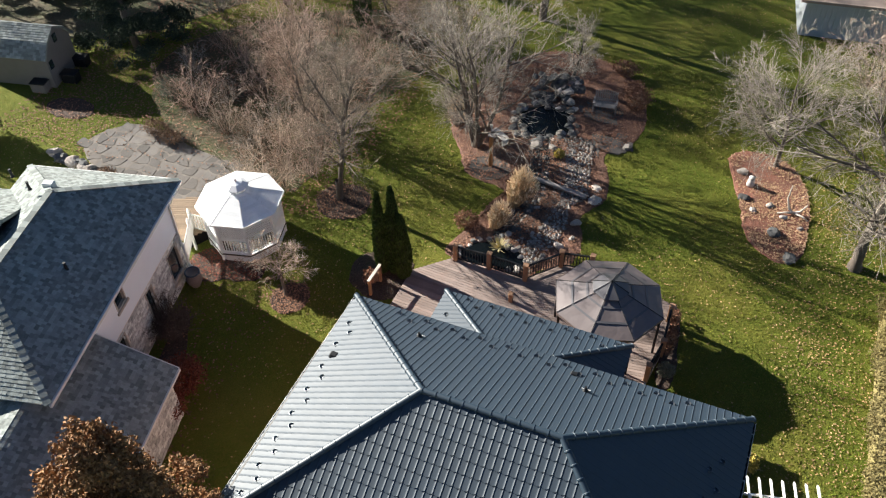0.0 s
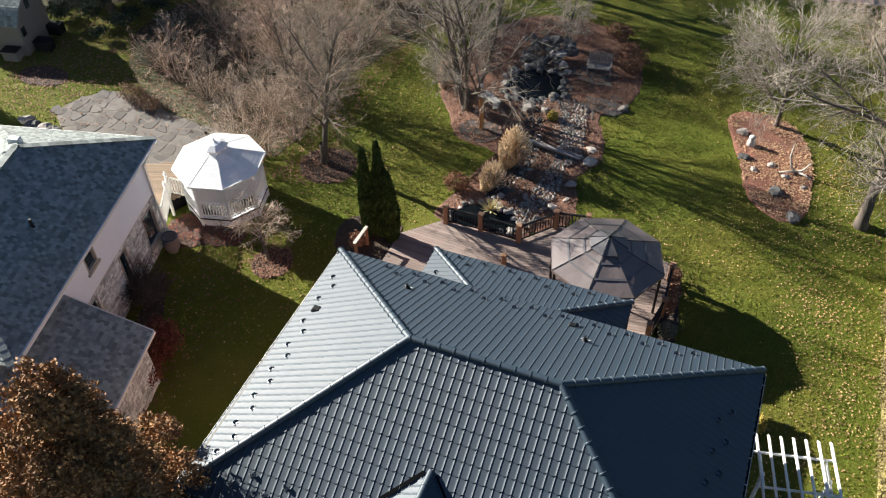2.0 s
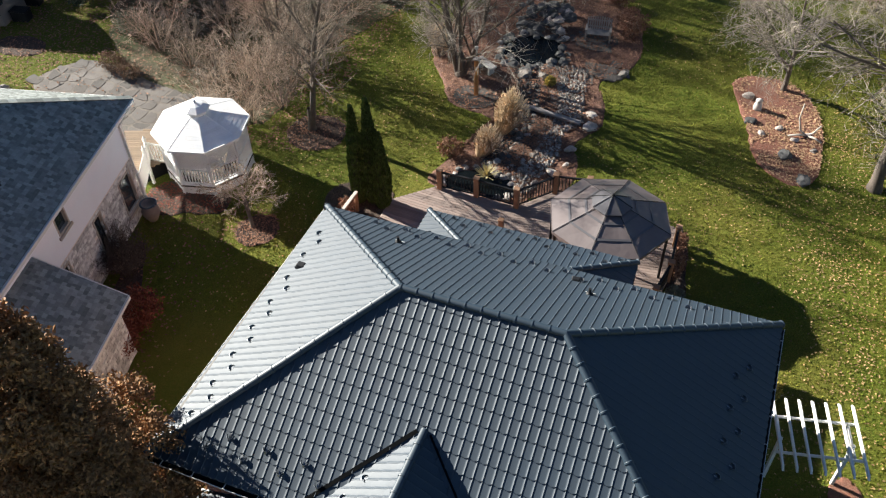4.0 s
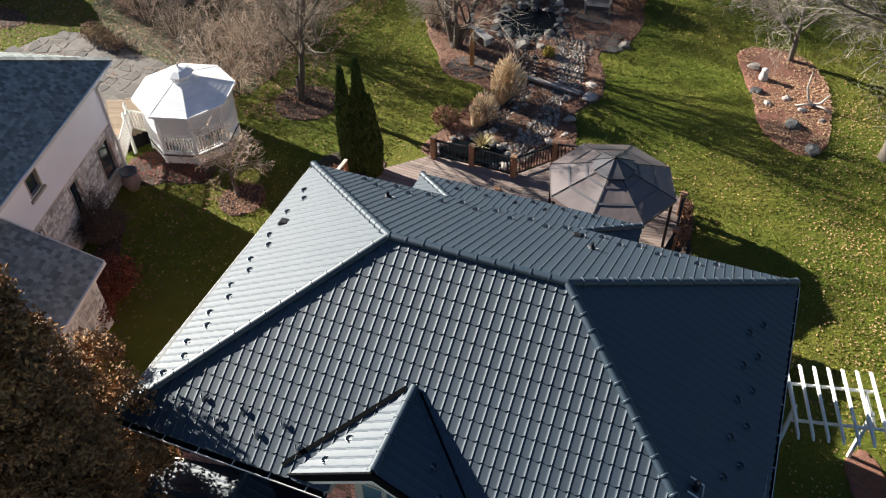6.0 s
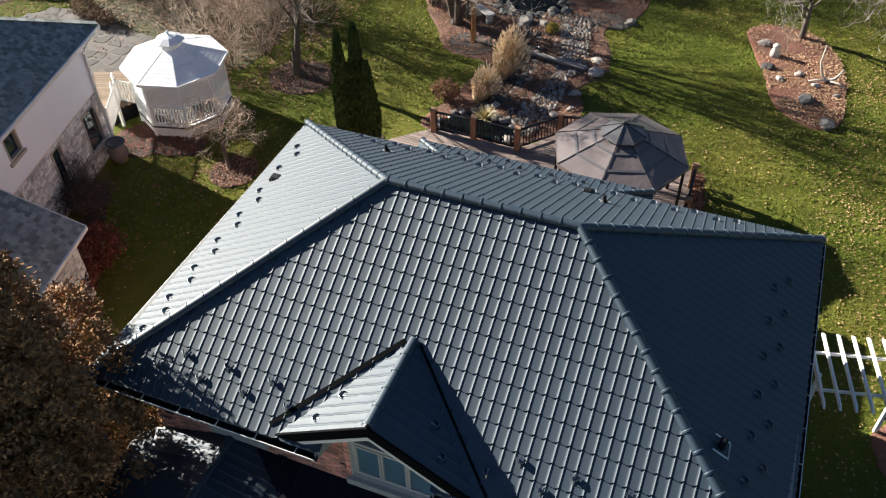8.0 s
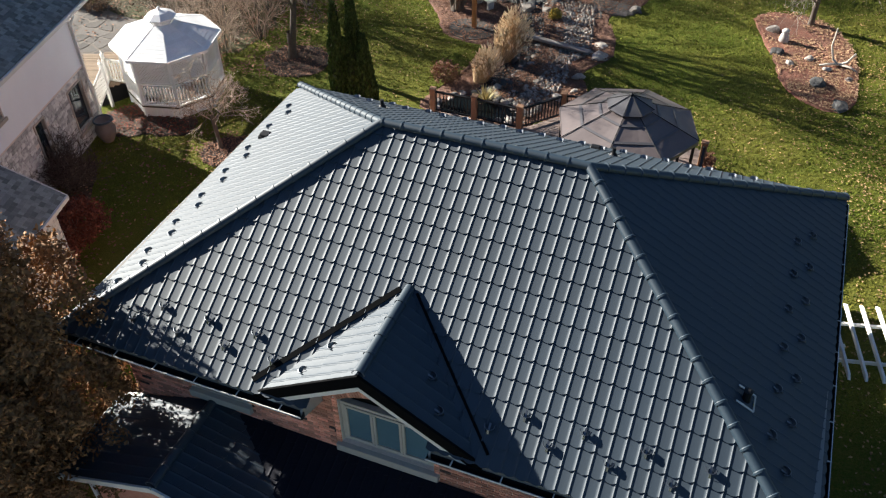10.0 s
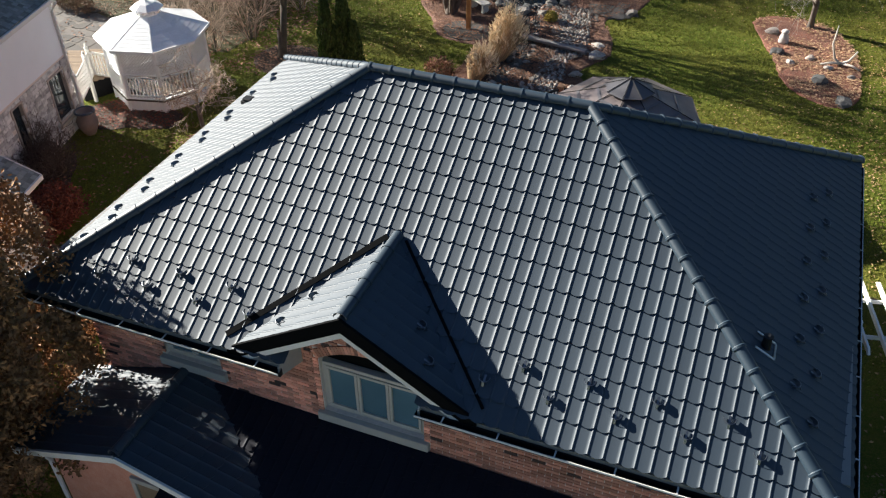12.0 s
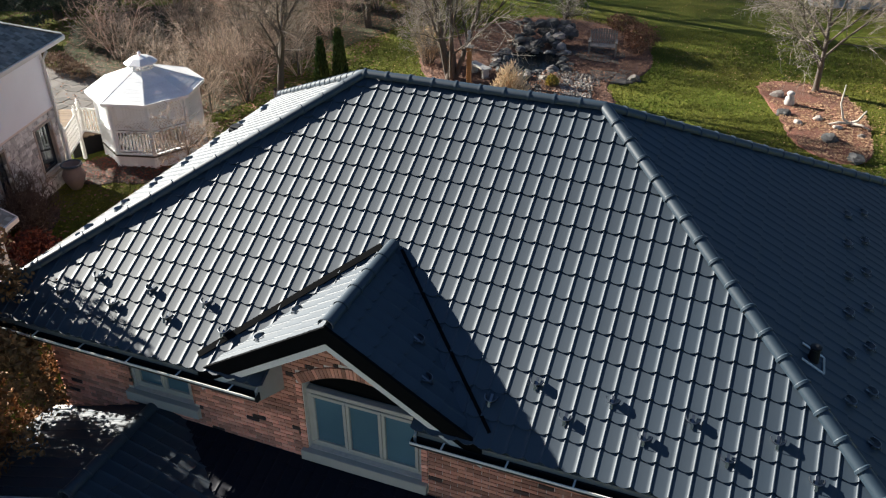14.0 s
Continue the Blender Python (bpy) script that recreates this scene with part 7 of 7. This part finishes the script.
for i in range(7):
    x = -1.122 + i * 0.374
    bm = bmesh.new()
    slab(bm, [(x + 0.026, -1.24, 2.12), (x + 0.026, -1.12, 2.21), (x + 0.026, 1.12, 2.21), (x + 0.026, 1.24, 2.12), (x + 0.026, 1.2, 2.095), (x + 0.026, -1.2, 2.095)], 0.052)
    part("slat", bm, white_vinyl, arb)

# big clay urn
urn = thing("urn", "large grey-brown clay urn with a dark blue rim", "urn", (-14.75, 6.45, 0))
bm = bmesh.new()
lathe(bm, [(0.16, 0), (0.2, 0.05), (0.34, 0.35), (0.36, 0.52), (0.27, 0.74), (0.23, 0.78), (0.31, 0.84), (0.31, 0.88), (0.25, 0.88), (0.2, 0.76)], 24)
part("body", bm, terracotta, urn, smooth=True)
bm = bmesh.new()
tube(bm, [(0.31 * math.cos(2 * math.pi * i / 24), 0.31 * math.sin(2 * math.pi * i / 24), 0.87) for i in range(25)], 0.04, 8)
part("rim", bm, blue_glaze, urn, "dark blue glazed rim", smooth=True)

# post with a bird box on top
post = thing("garden_post", "square orange-brown wooden post carrying a small bird box", "post", (-5.5, 18.85, 0.075))
bm = bmesh.new()
box(bm, -0.085, 0.085, -0.085, 0.085, 0, 1.9, bevel=0.012)
part("pole", bm, orange_wood, post)
bm = bmesh.new()
box(bm, -0.15, 0.15, -0.13, 0.13, 1.9, 1.95, bevel=0.008)
part("shelf", bm, grey_wood, post)
bm = bmesh.new()
tube(bm, [(0, 0, 1.95), (0.0, 0, 2.2), (0.02, 0, 2.45)], [0.05, 0.035, 0.045], 8)
box(bm, -0.07, 0.07, -0.06, 0.06, 2.42, 2.58, bevel=0.02)
part("bird_box", bm, concrete_mat, post, "pale little bird box")

# weathered timber across the stream
bm = bmesh.new()
beam(bm, (-3.75, 18.62, 0.3), (-0.35, 18.15, 0.24), 0.26, 0.1, 0.015)
tagged(part("timber", bm, grey_wood), "weathered timber plank lying across the stream", "plank")

# pale stone bench
sb = thing("stone_bench", "small pale stone garden bench in a mulch bed", "bench", (-5.75, 20.95, 0.05), -35)
bm = bmesh.new()
box(bm, -0.6, 0.6, -0.2, 0.2, 0.38, 0.47, bevel=0.02)
part("seat", bm, concrete_mat, sb)
for x in (-0.4, 0.4):
    bm = bmesh.new()
    box(bm, x - 0.07, x + 0.07, -0.16, 0.16, 0, 0.38, bevel=0.02)
    part("leg", bm, concrete_mat, sb)

# weathered slatted bench
wb = thing("garden_bench", "weathered grey wooden bench with a curved slatted back", "bench", (-1.4, 25.45, 0.08), 8)
for i in range(5):
    bm = bmesh.new()
    box(bm, -0.62, 0.62, -0.28 + i * 0.11, -0.19 + i * 0.11, 0.4, 0.43, bevel=0.005)
    part("seat_slat", bm, grey_wood, wb)
for i in range(11):
    x = -0.55 + i * 0.11
    bm = bmesh.new()
    beam(bm, (x, 0.26, 0.42), (x * 1.05, 0.42, 0.95 + 0.12 * (1 - (x / 0.6) ** 2)), 0.07, 0.02, 0.004)
    part("back_slat", bm, grey_wood, wb)
for x in (-0.6, 0.6):
    for y in (-0.26, 0.26):
        bm = bmesh.new()
        box(bm, x - 0.035, x + 0.035, y - 0.035, y + 0.035, 0, 0.62 if y < 0 else 0.66, bevel=0.005)
        part("leg", bm, grey_wood, wb)
    bm = bmesh.new()
    box(bm, x - 0.05, x + 0.05, -0.34, 0.3, 0.62, 0.65, bevel=0.008)
    part("arm", bm, grey_wood, wb)
for z, y in ((0.55, 0.31), (0.85, 0.4)):
    bm = bmesh.new()
    beam(bm, (-0.6, y, z), (0.6, y, z), 0.025, 0.06)
    part("back_rail", bm, grey_wood, wb)

# small pale garden ornament
bm = bmesh.new()
lathe(bm, [(0.19, 0), (0.2, 0.08), (0.18, 0.18), (0.17, 0.28), (0.10, 0.36), (0.15, 0.42), (0.15, 0.48), (0.08, 0.54)], 16)
orn = part("garden_statue", bm, concrete_mat, smooth=True, m=Matrix.Translation((6.8, 22.1, 0.08)))
tagged(orn, "small pale stone garden ornament in an island bed", "statue")

# driftwood sculpture: bleached antler-like limbs
dw = thing("driftwood", "bleached branching driftwood standing in an island bed", "driftwood", (8.97, 20.75, 0.12))
DWL = [[(0, 0, 0.0), (-0.3, 0.0, 0.25), (-0.52, 0.1, 0.9), (-0.5, 0.2, 1.75)], [(0, 0, 0.02), (0.35, 0.05, 0.18), (0.62, 0.15, 0.65)], [(0.05, 0, 0.05), (-0.45, -0.25, 0.1), (-0.85, -0.35, 0.02)], [(0, 0, 0.05), (0.5, -0.25, 0.1), (0.85, -0.4, 0.0)]]
for pts in DWL:
    bm = bmesh.new()
    tube(bm, [Vector(q) * 0.82 for q in pts], [0.055, 0.045, 0.034, 0.02][:len(pts)], 7)
    part("limb", bm, driftwood_mat, dw, smooth=True)

# far grey shed with its bins
shed = thing("shed", "small grey garden shed with a shingle roof and dark windows", "shed", (-31.1, 16.4, 0), 12)
bm = bmesh.new()
box(bm, -4.2, 0, 0, 2.7, 0, 2.0)
part("wall_body", bm, shed_wall, shed)
bm = bmesh.new()
slab(bm, [(0.0, 0.0, 2.0), (0.0, 2.7, 2.0), (0.0, 2.2, 2.62), (0, 1.35, 3.1), (0, 0.5, 2.62)], 0.1)
part("gable", bm, shed_wall, shed)
for ys, zs in (((-0.25, 0.45), (1.92, 2.68)), ((0.45, 1.35), (2.68, 3.2)), ((2.95, 2.25), (1.92, 2.68)), ((2.25, 1.35), (2.68, 3.2))):
    pts = [(-4.4, ys[0], zs[0]), (0.15, ys[0], zs[0]), (0.15, ys[1], zs[1]), (-4.4, ys[1], zs[1])]
    shingle_face(shed, pts if ys[0] < ys[1] else [pts[1], pts[0], pts[3], pts[2]], 0.25, 0.15)
for y, z in ((0.15, 1.1), (1.2, 2.2)):
    bm = bmesh.new()
    box(bm, 0.0, 0.03, y, y + 0.35, z, z + 0.5)
    part("shed_window", bm, glass_mat, shed)
for x, y, c in ((-31.7, 15.9, 0), (-30.7, 17.3, 1), (-31.3, 18.9, 1)):
    b = thing("storage_bin", "grey plastic storage bin with a dark lid beside a shed", "bin", (x, y, 0), 12, group="bins beside the shed")
    bm = bmesh.new()
    box(bm, -0.45, 0.45, -0.3, 0.3, 0, 0.55, bevel=0.03)
    part("tub", bm, shed_wall if c == 0 else black_metal, b)
    bm = bmesh.new()
    box(bm, -0.48, 0.48, -0.33, 0.33, 0.55, 0.63, bevel=0.03)
    part("lid", bm, black_metal, b)

# far pale-blue outbuilding
out = thing("outbuilding", "pale blue outbuilding with a tan roof beyond the lawn", "house", (7.3, 37.2, 0), 8)
bm = bmesh.new()
box(bm, 0, 7, 0, 6, 0, 2.5)
part("wall_body", bm, pale_blue, out)
bm = bmesh.new()
for i in range(24):
    box(bm, 0.05 + i * 0.29, 0.3 + i * 0.29, -0.03, 0, 0.05, 2.45)
part("board_cladding", bm, pale_blue, out)
for y0, y1 in ((-0.4, 3.0), (6.4, 3.0)):
    bm = bmesh.new()
    pts = [(-0.4, y0, 2.45), (7.4, y0, 2.45), (7.4, y1, 4.0), (-0.4, y1, 4.0)]
    slab(bm, pts if y0 < y1 else pts[::-1], 0.1)
    part("roof_slope", bm, tan_roof, out)
bm = bmesh.new()
beam(bm, (-0.4, -0.42, 2.42), (7.4, -0.42, 2.42), 0.08, 0.16)
part("gutter", bm, tan_roof, out)

# ---- bricks of the front wall ----
BL, BH, BD, JN = 0.225, 0.064, 0.05, 0.013


def brick_data():
    bm = bmesh.new()
    box(bm, 0, BL, -0.0, BD, 0, BH, bevel=0.004)
    me = bpy.data.meshes.new("brick")
    bm.normal_update()
    bm.to_mesh(me)
    bm.free()
    me.materials.append(brick_mat)
    return me


brick_me = brick_data()
burnt_me = brick_me.copy()
burnt_me.materials.clear()
burnt_me.materials.append(brick_burnt)
burnt_v, burnt_f = [], []
verts, faces, made = [], [], 0
rb = random.Random(77)
cube = ((0, 1, 5, 4), (1, 2, 6, 5), (2, 3, 7, 6), (3, 0, 4, 7), (4, 5, 6, 7), (3, 2, 1, 0))


def Z_LOW(x):
    return arch_z(min(max(x, WIN[0]), WIN[1]))


def open_spans(z0, z1):
    """Stretches of the wall where bricks lie in the course z0-z1."""
    spans = [(-4.8, 7.9)] if z1 < 5.02 else []
    if z1 >= 5.02:
        half = (DZ - 0.16 - z1) / 0.617
        if half > 0.1:
            spans = [(max(-0.2, DX - half), min(2.2, DX + half))]
    cuts = []
    if z1 > WIN2[2] - 0.19 and z0 < WIN2[3]:
        cuts.append((WIN2[0] - (0.1 if z0 < WIN2[2] else 0.0), WIN2[1] + (0.1 if z0 < WIN2[2] else 0.0)))
    if z1 > WIN[2] - 0.19 and z0 < WIN[3] + 0.08:
        cuts.append((WIN[0] - 0.115, WIN[1] + 0.115))
    elif z0 < Z_LOW(1.05) + 0.17:
        xs = [x / 50 for x in range(-8, 120) if Z_LOW(x / 50) + 0.17 > z0 and WIN[0] - 0.12 < x / 50 < WIN[1] + 0.12]
        if xs:
            cuts.append((min(xs), max(xs)))
    for c0, c1 in cuts:
        spans = [q for a, b in spans for q in ((a, min(b, c0)), (max(a, c1), b)) if q[1] - q[0] > 0.015]
    return spans


z, row = 2.4, 0
while z < 6.1:
    spans = open_spans(z, z + BH)
    x = -4.8 - (BL / 2 if row % 2 else 0)
    while x < 7.9:
        for a, b in spans:
            x0, x1 = max(x, a), min(x + BL, b)
            if x1 - x0 < 0.02:
                continue
            y = FW + rb.uniform(-0.003, 0.003)
            if made < 300 and x0 < -0.1 and z > 2.6 and x1 - x0 > BL * 0.99:
                put("brick", burnt_me if rb.random() < 0.035 else brick_me, None, front_wall, m=Matrix.Translation((x0, y, z)))
                made += 1
            else:
                vs, fs = (burnt_v, burnt_f) if rb.random() < 0.035 else (verts, faces)
                k = len(vs)
                vs += [(x0, y, z), (x1, y, z), (x1, y + BD, z), (x0, y + BD, z), (x0, y, z + BH), (x1, y, z + BH), (x1, y + BD, z + BH), (x0, y + BD, z + BH)]
                fs += [tuple(k + j for j in f) for f in cube]
        x += BL + JN
    z, row = z + BH + JN, row + 1
tagged(raw("brickwork", verts, faces, brick_mat, front_wall), kind="stuff")
tagged(raw("burnt_brickwork", burnt_v, burnt_f, brick_burnt, front_wall), kind="stuff")
n = 34                                          # soldier course of the arch
for i in range(n):
    t0, t1 = i / n, (i + 0.86) / n
    bm = bmesh.new()
    ring = []
    for t, up in ((t0, 0), (t1, 0), (t1, 0.17), (t0, 0.17)):
        x = WIN[0] - 0.02 + (WIN[1] - WIN[0] + 0.04) * t
        nx = (x - 1.05) * 0.6
        ring.append((x + nx * up, FW - 0.012, arch_z(x) - 0.005 + up * (1 - 0.1 * abs(nx))))
    slab(bm, ring, 0.08)
    part("arch_brick", bm, brick_mat, front_wall)
for s, x in ((-1, WIN[0] - 0.11), (1, WIN[1] + 0.005)):  # upright bricks beside the window
    z = WIN[2] - 0.02
    while z < WIN[3] + 0.1:
        bm = bmesh.new()
        box(bm, x, x + 0.1, FW - 0.008, FW + 0.05, z, z + BH, bevel=0.004)
        part("jamb_brick", bm, brick_mat, front_wall)
        z += BH + JN
